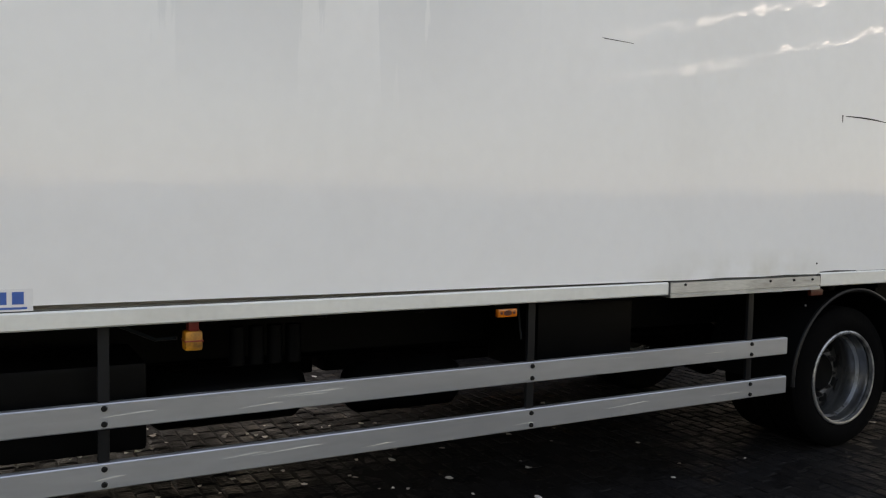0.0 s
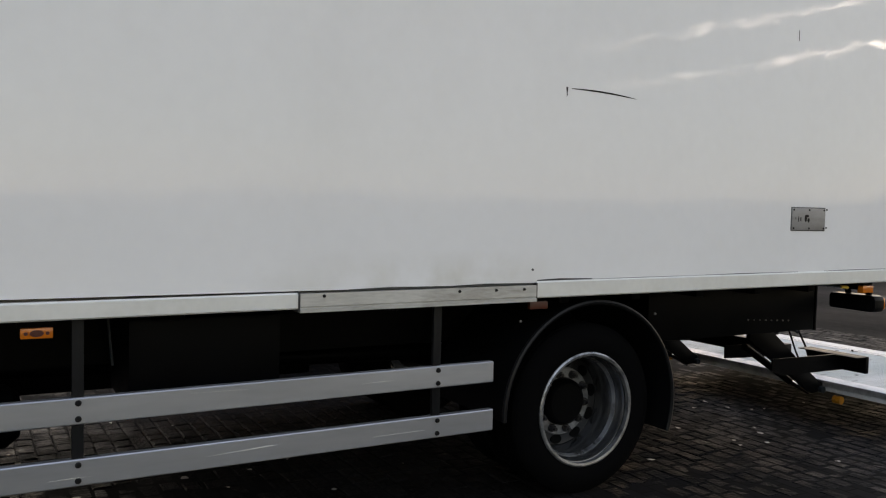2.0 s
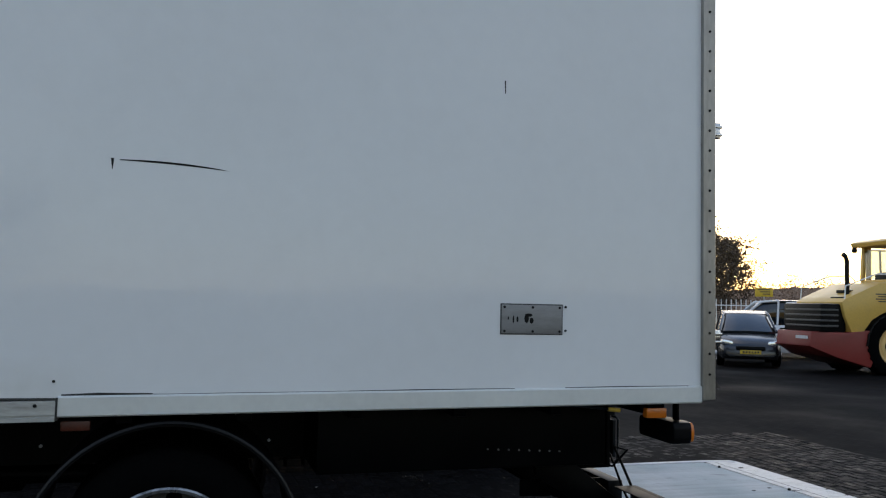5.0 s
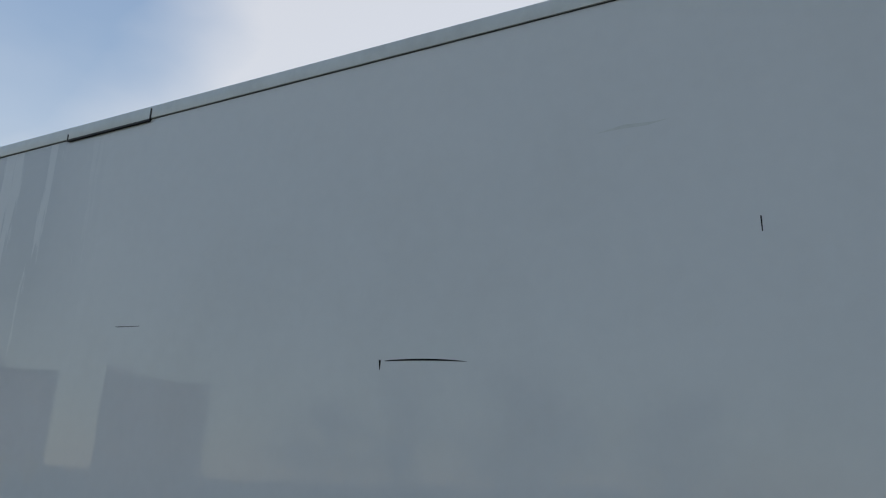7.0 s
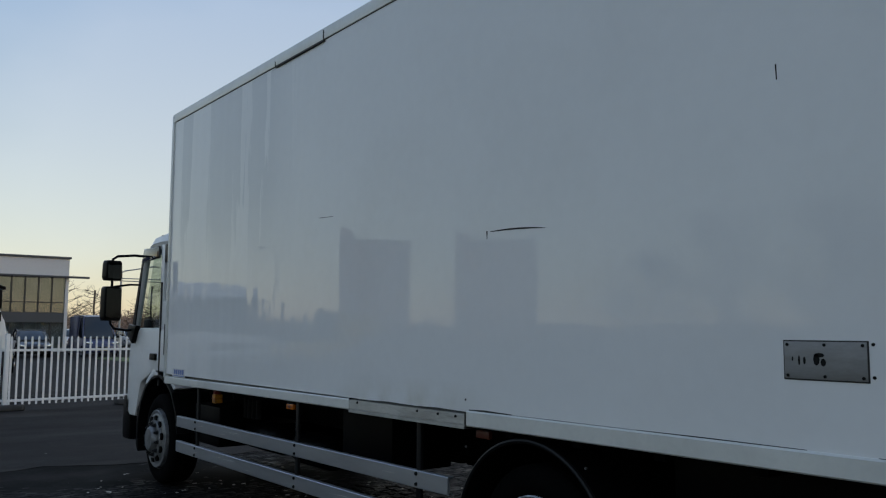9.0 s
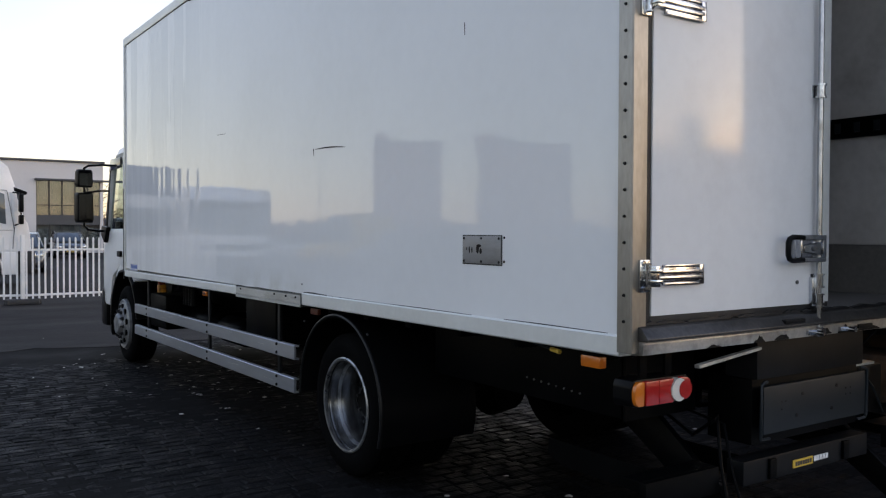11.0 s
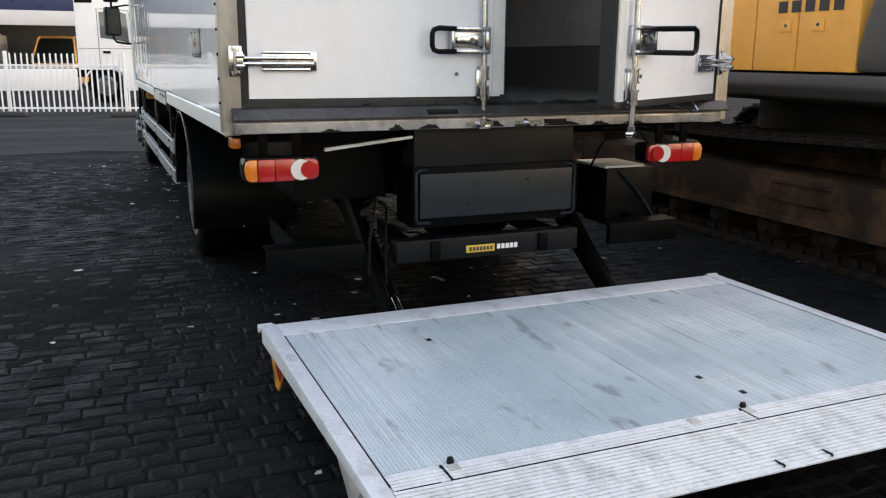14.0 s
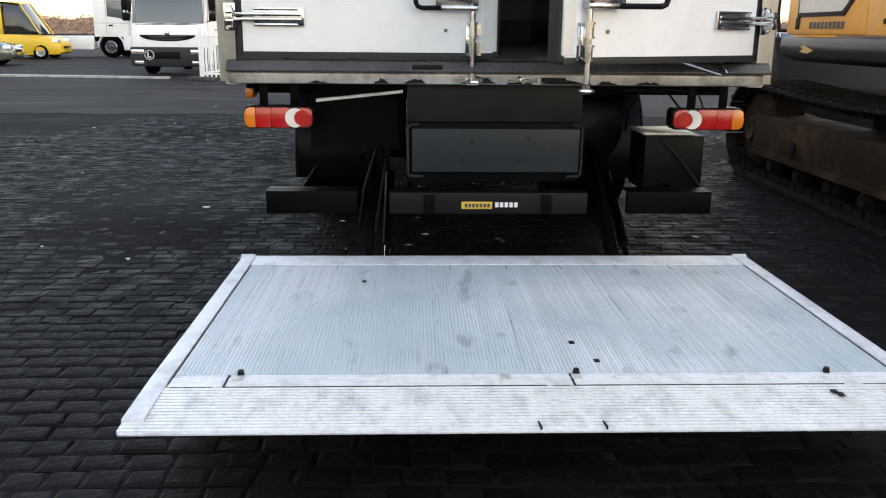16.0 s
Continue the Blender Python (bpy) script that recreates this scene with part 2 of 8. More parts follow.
def panel_paint():
    """Glossy white composite panel, faintly wavy, with long vertical ripples towards the front of the box."""
    m = mat("white_panel", (0.76, 0.765, 0.76), 0.03, vary=0.02, scale=1.2, spec=0.34, dirt=(0.45, 0.42, 0.37), dirt_amount=0.10, dirt_scale=0.9)
    nt = m.node_tree
    b = nt.nodes["Principled BSDF"]
    co = nt.nodes.new("ShaderNodeTexCoord")
    last = None
    for sx, sy, sz, scale, strength in ((1, 1, 0.09, 3.4, 0.55), (1, 0.8, 0.8, 0.9, 0.10), (1, 1, 1.6, 4.5, 0.035)):
        mp = nt.nodes.new("ShaderNodeMapping")
        mp.inputs["Scale"].default_value = (sx, sy, sz)
        nt.links.new(co.outputs["Object"], mp.inputs["Vector"])
        n = nt.nodes.new("ShaderNodeTexNoise")
        n.inputs["Scale"].default_value = scale
        n.inputs["Detail"].default_value = 1.5
        nt.links.new(mp.outputs["Vector"], n.inputs["Vector"])
        bp = nt.nodes.new("ShaderNodeBump")
        bp.inputs["Strength"].default_value = strength
        bp.inputs["Distance"].default_value = 0.02
        nt.links.new(n.outputs["Fac"], bp.inputs["Height"])
        if last is None:
            # the long ripples fade out behind the front third
            sp = nt.nodes.new("ShaderNodeSeparateXYZ")
            nt.links.new(co.outputs["Object"], sp.inputs["Vector"])
            fade = nt.nodes.new("ShaderNodeMapRange")
            fade.inputs["From Min"].default_value, fade.inputs["From Max"].default_value = 3.6, 6.4
            fade.inputs["To Min"].default_value, fade.inputs["To Max"].default_value = 0.06, strength
            nt.links.new(sp.outputs["Y"], fade.inputs["Value"])
            nt.links.new(fade.outputs["Result"], bp.inputs["Strength"])
        else:
            nt.links.new(last, bp.inputs["Normal"])
        last = bp.outputs["Normal"]
    nt.links.new(last, b.inputs["Normal"])
    nt.links.new(last, b.inputs["Coat Normal"])
    # streaks from the roof rail down: broken reflections painted into the front part's colour
    mp = nt.nodes.new("ShaderNodeMapping")
    mp.inputs["Scale"].default_value = (1, 2.3, 0.20)
    mp.inputs["Location"].default_value = (0, 0.7, 0.3)
    nt.links.new(co.outputs["Object"], mp.inputs["Vector"])
    n = nt.nodes.new("ShaderNodeTexNoise")
    n.inputs["Scale"].default_value = 1.0
    n.inputs["Detail"].default_value = 7.0
    n.inputs["Roughness"].default_value = 0.6
    nt.links.new(mp.outputs["Vector"], n.inputs["Vector"])
    value = None
    for sock, lo, hi, top in ((n.outputs["Fac"], 0.50, 0.512, 0.34), (sp.outputs["Y"], 4.9, 5.5, 1.0), (sp.outputs["Z"], 1.9, 2.7, 1.0)):
        r = nt.nodes.new("ShaderNodeMapRange")
        r.inputs["From Min"].default_value, r.inputs["From Max"].default_value = lo, hi
        r.inputs["To Max"].default_value = top
        nt.links.new(sock, r.inputs["Value"])
        if value is None:
            value = r.outputs["Result"]
        else:
            q = nt.nodes.new("ShaderNodeMath")
            q.operation = "MULTIPLY"
            nt.links.new(value, q.inputs[0])
            nt.links.new(r.outputs["Result"], q.inputs[1])
            value = q.outputs[0]
    mx = nt.nodes.new("ShaderNodeMixRGB")
    mx.inputs[2].default_value = (0.40, 0.43, 0.46, 1)
    nt.links.new(value, mx.inputs[0])
    nt.links.new(b.inputs["Base Color"].links[0].from_socket, mx.inputs[1])
    # yellowish grime over the replaced trim length
    n = nt.nodes.new("ShaderNodeTexNoise")
    n.inputs["Scale"].default_value = 5.0
    n.inputs["Detail"].default_value = 6.0
    nt.links.new(co.outputs["Object"], n.inputs["Vector"])
    value = None
    for sock, lo, hi, top in ((n.outputs["Fac"], 0.35, 0.70, 0.55), (sp.outputs["Y"], 2.7, 3.2, 1.0), (sp.outputs["Y"], 4.4, 3.7, 1.0), (sp.outputs["Z"], 1.30, 1.14, 1.0)):
        r = nt.nodes.new("ShaderNodeMapRange")
        r.inputs["From Min"].default_value, r.inputs["From Max"].default_value = lo, hi
        r.inputs["To Max"].default_value = top
        nt.links.new(sock, r.inputs["Value"])
        if value is None:
            value = r.outputs["Result"]
        else:
            q = nt.nodes.new("ShaderNodeMath")
            q.operation = "MULTIPLY"
            nt.links.new(value, q.inputs[0])
            nt.links.new(r.outputs["Result"], q.inputs[1])
            value = q.outputs[0]
    grime = nt.nodes.new("ShaderNodeMixRGB")
    grime.inputs[2].default_value = (0.42, 0.39, 0.28, 1)
    nt.links.new(value, grime.inputs[0])
    nt.links.new(mx.outputs["Color"], grime.inputs[1])
    nt.links.new(grime.outputs["Color"], b.inputs["Base Color"])
    return m


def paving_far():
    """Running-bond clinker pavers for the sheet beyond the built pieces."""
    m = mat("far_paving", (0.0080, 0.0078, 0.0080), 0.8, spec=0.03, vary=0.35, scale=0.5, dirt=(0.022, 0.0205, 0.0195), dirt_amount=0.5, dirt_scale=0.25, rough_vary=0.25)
    nt = m.node_tree
    b = nt.nodes["Principled BSDF"]
    co = nt.nodes.new("ShaderNodeTexCoord")
    br = nt.nodes.new("ShaderNodeTexBrick")
    br.inputs["Scale"].default_value = 1.0
    br.inputs["Brick Width"].default_value = 0.155
    br.inputs["Row Height"].default_value = 0.105
    br.inputs["Mortar Size"].default_value = 0.006
    br.inputs["Color1"].default_value = (0.8, 0.8, 0.8, 1)
    br.inputs["Color2"].default_value = (1.25, 1.22, 1.2, 1)
    br.inputs["Mortar"].default_value = (0.6, 0.57, 0.53, 1)
    nt.links.new(co.outputs["Object"], br.inputs["Vector"])
    link = b.inputs["Base Color"].links[0]
    src = link.from_socket
    mx = nt.nodes.new("ShaderNodeMixRGB")
    mx.blend_type = "MULTIPLY"
    mx.inputs[0].default_value = 1.0
    nt.links.new(src, mx.inputs[1])
    nt.links.new(br.outputs["Color"], mx.inputs[2])
    nt.links.new(mx.outputs["Color"], b.inputs["Base Color"])
    return m


def deck_metal():
    """Aluminium tread worn smooth and bluish where loads roll, with dark scrapes along the ribs."""
    m = mat("ribbed_aluminium", (0.47, 0.51, 0.525), 0.58, metal=0.1, spec=0.2, vary=0.08, scale=3.0, island=0.13)
    nt = m.node_tree
    b = nt.nodes["Principled BSDF"]
    geo = nt.nodes.new("ShaderNodeNewGeometry")
    colour = b.inputs["Base Color"].links[0].from_socket
    for size, stretch, lo, hi, amount, tint in ((1.1, (1, 0.9, 1), 0.33, 0.55, 0.9, (0.335, 0.41, 0.43)), (3.0, (1.0, 0.6, 1), 0.52, 0.70, 0.4, (0.25, 0.31, 0.33)),
                                               (1.0, (38, 1.5, 1), 0.64, 0.76, 0.55, (0.13, 0.14, 0.15)), (1.0, (9, 3.2, 1), 0.63, 0.70, 0.62, (0.15, 0.165, 0.18)), (1.0, (90, 5, 1), 0.66, 0.74, 0.5, (0.16, 0.17, 0.18))):
        mp = nt.nodes.new("ShaderNodeMapping")
        mp.inputs["Scale"].default_value = stretch
        mp.inputs["Location"].default_value = (size * 3.1, size * 1.7, 0)
        nt.links.new(geo.outputs["Position"], mp.inputs["Vector"])
        n = nt.nodes.new("ShaderNodeTexNoise")
        n.inputs["Scale"].default_value = size
        n.inputs["Detail"].default_value = 4
        nt.links.new(mp.outputs["Vector"], n.inputs["Vector"])
        r = nt.nodes.new("ShaderNodeMapRange")
        r.inputs["From Min"].default_value, r.inputs["From Max"].default_value = lo, hi
        r.inputs["To Max"].default_value = amount
        nt.links.new(n.outputs["Fac"], r.inputs["Value"])
        mx = nt.nodes.new("ShaderNodeMixRGB")
        mx.inputs[2].default_value = (*tint, 1)
        nt.links.new(r.outputs["Result"], mx.inputs[0])
        nt.links.new(colour, mx.inputs[1])
        colour = mx.outputs["Color"]
    nt.links.new(colour, b.inputs["Base Color"])
    return m


M_PANEL = panel_paint()
M_WHITE = mat("white_paint", (0.78, 0.78, 0.77), 0.32, vary=0.04, scale=2, dirt=(0.3, 0.28, 0.25), dirt_amount=0.18)
M_DOOR = mat("white_door_skin", (0.78, 0.785, 0.785), 0.10, spec=0.32, vary=0.03, scale=1.5, bump=0.015, bump_scale=2.5, dirt=(0.3, 0.28, 0.25), dirt_amount=0.14, dirt_scale=3)
M_TRIM = mat("trim_aluminium", (0.66, 0.67, 0.64), 0.38, metal=0.15, vary=0.05, scale=3, dirt=(0.25, 0.24, 0.2), dirt_amount=0.25)
M_TRIM_OLD = mat("worn_trim", (0.42, 0.42, 0.395), 0.45, metal=0.3, vary=0.18, scale=5, dirt=(0.09, 0.075, 0.055), dirt_amount=0.75, dirt_scale=4, stretch=(1, 0.4, 2.0))
M_ALU = mat("aluminium_rail", (0.47, 0.495, 0.53), 0.34, metal=0.75, vary=0.08, scale=3, bump=0.05, bump_scale=30, dirt=(0.3, 0.3, 0.3), dirt_amount=0.25, stretch=(1, 0.15, 1))
M_DECK = deck_metal()
M_DECK_EDGE = mat("deck_edge_aluminium", (0.56, 0.58, 0.60), 0.5, metal=0.2, spec=0.3, vary=0.14, scale=6, dirt=(0.16, 0.16, 0.155), dirt_amount=0.6, dirt_scale=6, stretch=(1.4, 1.0, 1.4))
M_RAMP = mat("scuffed_ramp_aluminium", (0.60, 0.615, 0.61), 0.5, metal=0.15, spec=0.25, vary=0.1, scale=9, dirt=(0.24, 0.245, 0.235), dirt_amount=0.5, dirt_scale=12, stretch=(1.6, 0.8, 1))
M_STEEL = mat("stainless_steel", (0.66, 0.62, 0.56), 0.28, metal=1.0, vary=0.1, scale=4, stretch=(1, 1, 0.3), dirt=(0.22, 0.19, 0.15), dirt_amount=0.3, dirt_scale=3)
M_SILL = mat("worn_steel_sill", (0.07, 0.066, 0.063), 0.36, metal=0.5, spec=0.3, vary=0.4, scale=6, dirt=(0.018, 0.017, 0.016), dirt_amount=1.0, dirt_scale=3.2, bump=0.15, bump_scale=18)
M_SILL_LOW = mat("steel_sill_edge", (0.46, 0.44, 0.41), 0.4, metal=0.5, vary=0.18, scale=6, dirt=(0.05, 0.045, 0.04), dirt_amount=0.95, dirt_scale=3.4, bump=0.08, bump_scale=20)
M_POSTSTEEL = mat("dirty_stainless_post", (0.32, 0.305, 0.28), 0.42, metal=0.75, vary=0.2, scale=5, stretch=(1, 1, 0.3), dirt=(0.13, 0.115, 0.09), dirt_amount=0.75, dirt_scale=2.2)
M_CHROME = mat("chrome", (0.565, 0.585, 0.62), 0.16, metal=1.0, vary=0.12, scale=8, dirt=(0.14, 0.13, 0.12), dirt_amount=0.6, dirt_scale=12)
M_ROD = mat("dull_chrome", (0.44, 0.46, 0.50), 0.24, metal=1.0, vary=0.15, scale=8, dirt=(0.10, 0.09, 0.08), dirt_amount=0.6, dirt_scale=10)
M_BLACK = mat("black_chassis", (0.0013, 0.0015, 0.0018), 0.42, spec=0.05, vary=0.3, scale=4, dirt=(0.0038, 0.0039, 0.0042), dirt_amount=0.4)
M_PLASTIC = mat("black_plastic", (0.0032, 0.0035, 0.004), 0.36, spec=0.09, vary=0.15, scale=10)
M_LIPBLACK = mat("rubbed_black_plastic", (0.0062, 0.0066, 0.0073), 0.36, spec=0.2, vary=0.3, scale=8)
M_RUBBER = mat("tyre_rubber", (0.0019, 0.002, 0.0022), 0.85, spec=0.03, vary=0.25, scale=8, bump=0.2, bump_scale=40, dirt=(0.0045, 0.0044, 0.0044), dirt_amount=0.4)
M_GASKET = mat("rubber_gasket", (0.007, 0.007, 0.0075), 0.6, vary=0.2, scale=9)
M_FRONT_RIM = mat("dull_grey_rim", (0.22, 0.23, 0.24), 0.45, metal=0.5, vary=0.2, scale=7, dirt=(0.03, 0.03, 0.03), dirt_amount=0.8, dirt_scale=7)
M_RIM = mat("worn_silver_rim", (0.185, 0.195, 0.205), 0.24, metal=0.9, vary=0.3, scale=9, dirt=(0.012, 0.012, 0.012), dirt_amount=1.0, dirt_scale=9)
M_NUT = mat("dark_wheel_nut", (0.05, 0.05, 0.052), 0.35, metal=0.7, vary=0.4, scale=30, dirt=(0.006, 0.006, 0.006), dirt_amount=0.8, dirt_scale=25)
M_DISC = mat("grimy_wheel_disc", (0.225, 0.232, 0.24), 0.42, metal=0.6, vary=0.25, scale=9, dirt=(0.015, 0.015, 0.015), dirt_amount=0.9, dirt_scale=8)
M_CONE = mat("dark_wheel_cone", (0.035, 0.037, 0.04), 0.42, metal=0.5, vary=0.3, scale=9, dirt=(0.008, 0.008, 0.008), dirt_amount=0.9, dirt_scale=7)
M_LIP = mat("chipped_rim_edge", (0.34, 0.355, 0.37), 0.3, metal=0.8, vary=0.3, scale=12, dirt=(0.008, 0.008, 0.008), dirt_amount=1.0, dirt_scale=13)
M_BOLT = mat("dull_bolt", (0.12, 0.12, 0.12), 0.4, metal=0.5, vary=0.1, scale=30)
M_HUB = mat("oily_black_hub", (0.008, 0.008, 0.008), 0.5, spec=0.12, vary=0.3, scale=12)
M_GREYSTEEL = mat("grey_painted_steel", (0.0105, 0.0148, 0.0185), 0.4, spec=0.2, vary=0.12, scale=4, dirt=(0.03, 0.032, 0.033), dirt_amount=0.3)
M_GRIMY = mat("grimy_steel", (0.0055, 0.006, 0.0068), 0.45, spec=0.15, vary=0.4, scale=5, dirt=(0.018, 0.0185, 0.019), dirt_amount=0.5, dirt_scale=4, stretch=(1, 1, 0.35))
M_RED = mat("red_lens", (0.36, 0.009, 0.008), 0.18, vary=0.1, scale=20, bump=0.12, bump_scale=160, coat=0.5)
# darker amber: lens centres, and the rear marker's shade behind the trim as colour
M_AMBER_DULL = mat("dirty_amber_lens", (0.075, 0.014, 0.005), 0.45, vary=0.3, scale=20)
M_AMBER = mat("amber_lens", (0.58, 0.15, 0.012), 0.2, vary=0.1, scale=20, bump=0.12, bump_scale=160, coat=0.5)
M_CLEAR = mat("clear_lens", (0.62, 0.6, 0.55), 0.2, vary=0.1, scale=20, bump=0.12, bump_scale=160, coat=0.5)
M_YELLOW = mat("yellow_plastic", (0.52, 0.215, 0.014), 0.45, vary=0.25, scale=10, dirt=(0.05, 0.03, 0.015), dirt_amount=0.85, dirt_scale=9)
M_LINER = mat("grey_liner", (0.60, 0.58, 0.56), 0.5, vary=0.1, scale=2, dirt=(0.2, 0.19, 0.17), dirt_amount=0.4, dirt_scale=2.5)
M_KICK = mat("dark_kick_plate", (0.19, 0.182, 0.174), 0.5, metal=0.2, vary=0.2, scale=3)
M_SEAL = mat("dark_sealant", (0.03, 0.03, 0.028), 0.7, vary=0.3, scale=20)
M_PLATE = mat("brushed_plate", (0.24, 0.24, 0.24), 0.5, metal=0.35, vary=0.1, scale=12, dirt=(0.14, 0.13, 0.12), dirt_amount=0.5, dirt_scale=14, stretch=(1, 0.3, 1))
M_STICKER_BLUE = mat("sticker_blue", (0.03, 0.10, 0.35), 0.4, vary=0.05, scale=20)
M_GLASS = glass("dark_glass", (0.012, 0.015, 0.017))
M_SCREEN = glass("grey_screen_glass", (0.10, 0.115, 0.12), 0.05)
M_WINDOW = clear_glass("tinted_window", (0.80, 0.84, 0.83))
M_MIRROR = mat("mirror_glass", (0.13, 0.14, 0.16), 0.03, metal=1.0, vary=0.0)
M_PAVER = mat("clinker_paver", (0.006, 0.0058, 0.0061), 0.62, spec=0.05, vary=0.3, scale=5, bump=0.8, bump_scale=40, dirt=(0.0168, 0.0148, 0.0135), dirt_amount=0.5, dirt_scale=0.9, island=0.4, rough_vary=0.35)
M_JOINT = paving_far()
M_ASPHALT = mat("worn_asphalt", (0.018, 0.0168, 0.0160), 0.8, spec=0.08, vary=0.4, scale=0.7, bump=0.25, bump_scale=90, dirt=(0.050, 0.045, 0.041), dirt_amount=0.75, dirt_scale=0.6, stretch=(0.5, 1.6, 1))
M_LEAF = mat("dry_leaf_litter", (0.42, 0.40, 0.37), 0.6, vary=0.3, scale=9, island=0.4)
M_ORANGE = mat("excavator_orange", (1.0, 0.49, 0.10), 0.38, vary=0.06, scale=2, coat=0.2, dirt=(0.3, 0.16, 0.05), dirt_amount=0.25)
M_EXGREY = mat("excavator_grey", (0.056, 0.056, 0.057), 0.45, vary=0.15, scale=2, dirt=(0.08, 0.072, 0.062), dirt_amount=0.3)
M_BUMPER = mat("dark_grey_bumper", (0.018, 0.0185, 0.02), 0.5, spec=0.3, vary=0.15, scale=4, dirt=(0.035, 0.033, 0.03), dirt_amount=0.4)
# darker than the frame: roller grease, plus the top run's shade as colour
M_TRACK = mat("greasy_track_steel", (0.0085, 0.0072, 0.0062), 0.7, spec=0.12, vary=0.45, scale=5, bump=0.4, bump_scale=25, dirt=(0.042, 0.028, 0.018), dirt_amount=0.55, dirt_scale=4)
M_MUD = mat("rusty_track_steel", (0.024, 0.0165, 0.0118), 0.75, spec=0.12, vary=0.45, scale=4, bump=0.5, bump_scale=25, dirt=(0.115, 0.066, 0.037), dirt_amount=0.75, dirt_scale=3)
M_RYELLOW = mat("roller_yellow", (0.62, 0.385, 0.08), 0.4, vary=0.08, scale=2, coat=0.15, dirt=(0.32, 0.22, 0.08), dirt_amount=0.3)
M_RRED = mat("roller_red", (0.20, 0.018, 0.014), 0.45, vary=0.1, scale=2, dirt=(0.15, 0.04, 0.03), dirt_amount=0.4)
M_CREAM = mat("cream_wheel", (0.68, 0.46, 0.18), 0.45, vary=0.08, scale=5)
M_DRUM = mat("steel_drum", (0.12, 0.09, 0.07), 0.4, metal=0.7, vary=0.2, scale=3, dirt=(0.1, 0.06, 0.04), dirt_amount=0.5)
M_CARBLACK = mat("black_car_paint", (0.012, 0.013, 0.016), 0.18, spec=0.4, vary=0.1, scale=3, coat=0.35)
M_CARGREY = mat("grey_car_paint", (0.026, 0.029, 0.034), 0.22, metal=0.2, vary=0.08, scale=3, coat=0.45)
M_CARGREEN = mat("olive_car_paint", (0.12, 0.13, 0.10), 0.22, metal=0.3, vary=0.08, scale=3, coat=0.7)
M_CARWHITE = mat("white_van_paint", (0.70, 0.70, 0.70), 0.25, vary=0.03, scale=3, coat=0.5)
M_BLUE = mat("dark_blue_paint", (0.02, 0.03, 0.09), 0.3, vary=0.1, scale=3, coat=0.4)
M_LAMPCHROME = mat("headlamp", (0.7, 0.72, 0.74), 0.12, metal=0.8, vary=0.1, scale=30)
M_ALLOY = mat("alloy_wheel", (0.5, 0.5, 0.51), 0.3, metal=0.7, vary=0.1, scale=10)
M_FENCE = mat("white_fence_paint", (0.78, 0.78, 0.76), 0.4, vary=0.05, scale=5)
M_FOOT = mat("rubber_fence_foot", (0.035, 0.035, 0.035), 0.7, vary=0.2, scale=8)
M_WALL = mat("white_cladding", (0.60, 0.60, 0.61), 0.5, vary=0.04, scale=0.6, dirt=(0.42, 0.4, 0.38), dirt_amount=0.25, dirt_scale=0.3)
M_BRICK = mat("pink_brick", (0.50, 0.37, 0.33), 0.8, vary=0.08, scale=0.6)
M_DARKWALL = mat("dark_cladding", (0.06, 0.065, 0.075), 0.45, vary=0.1, scale=1)
M_FRAME = mat("dark_window_frame", (0.03, 0.03, 0.032), 0.4, vary=0.1, scale=4)
M_BLIND = mat("office_interior", (0.16, 0.16, 0.165), 0.7, vary=0.5, scale=1.5)
M_KERB = mat("mossy_concrete", (0.36, 0.34, 0.23), 0.75, vary=0.15, scale=2, bump=0.3, bump_scale=30, dirt=(0.10, 0.13, 0.05), dirt_amount=0.5, dirt_scale=1.5)
M_DRAIN = mat("pale_concrete", (0.34, 0.335, 0.32), 0.75, vary=0.2, scale=2, bump=0.3, bump_scale=30, dirt=(0.07, 0.065, 0.06), dirt_amount=0.7, dirt_scale=2.5)
M_POST = mat("galvanised_post", (0.35, 0.36, 0.36), 0.45, metal=0.5, vary=0.1, scale=4)
M_BARK = mat("bark", (0.07, 0.055, 0.042), 0.85, vary=0.3, scale=6, bump=0.5, bump_scale=20)
M_FOLIAGE = mat("autumn_leaves", (0.095, 0.06, 0.028), 0.7, vary=0.2, scale=2, island=0.5)
M_FARWOOD = mat("far_bare_wood", (0.30, 0.205, 0.15), 0.9, spec=0.05, vary=0.2, scale=0.3, island=0.15)
M_GRASS = mat("verge_grass", (0.08, 0.12, 0.035), 0.8, vary=0.3, scale=2, bump=0.4, bump_scale=30)
M_TRAILER = mat("dull_trailer_white", (0.46, 0.43, 0.41), 0.5, vary=0.05, scale=1, dirt=(0.35, 0.3, 0.27), dirt_amount=0.3)
M_BADGE = mat("badge_yellow", (0.55, 0.36, 0.04), 0.45, vary=0.15, scale=40)
M_PRINT = mat("dark_print", (0.03, 0.03, 0.032), 0.5, vary=0.1, scale=20)
M_PRINT_WHITE = mat("white_print", (0.7, 0.7, 0.7), 0.5, vary=0.1, scale=20)
M_NPLATE = mat("yellow_number_plate", (0.65, 0.42, 0.03), 0.4, vary=0.05, scale=20)
M_BEAM = mat("dark_beam_paint", (0.0048, 0.0055, 0.0066), 0.4, spec=0.12, vary=0.2, scale=5, dirt=(0.013, 0.0137, 0.0145), dirt_amount=0.4)


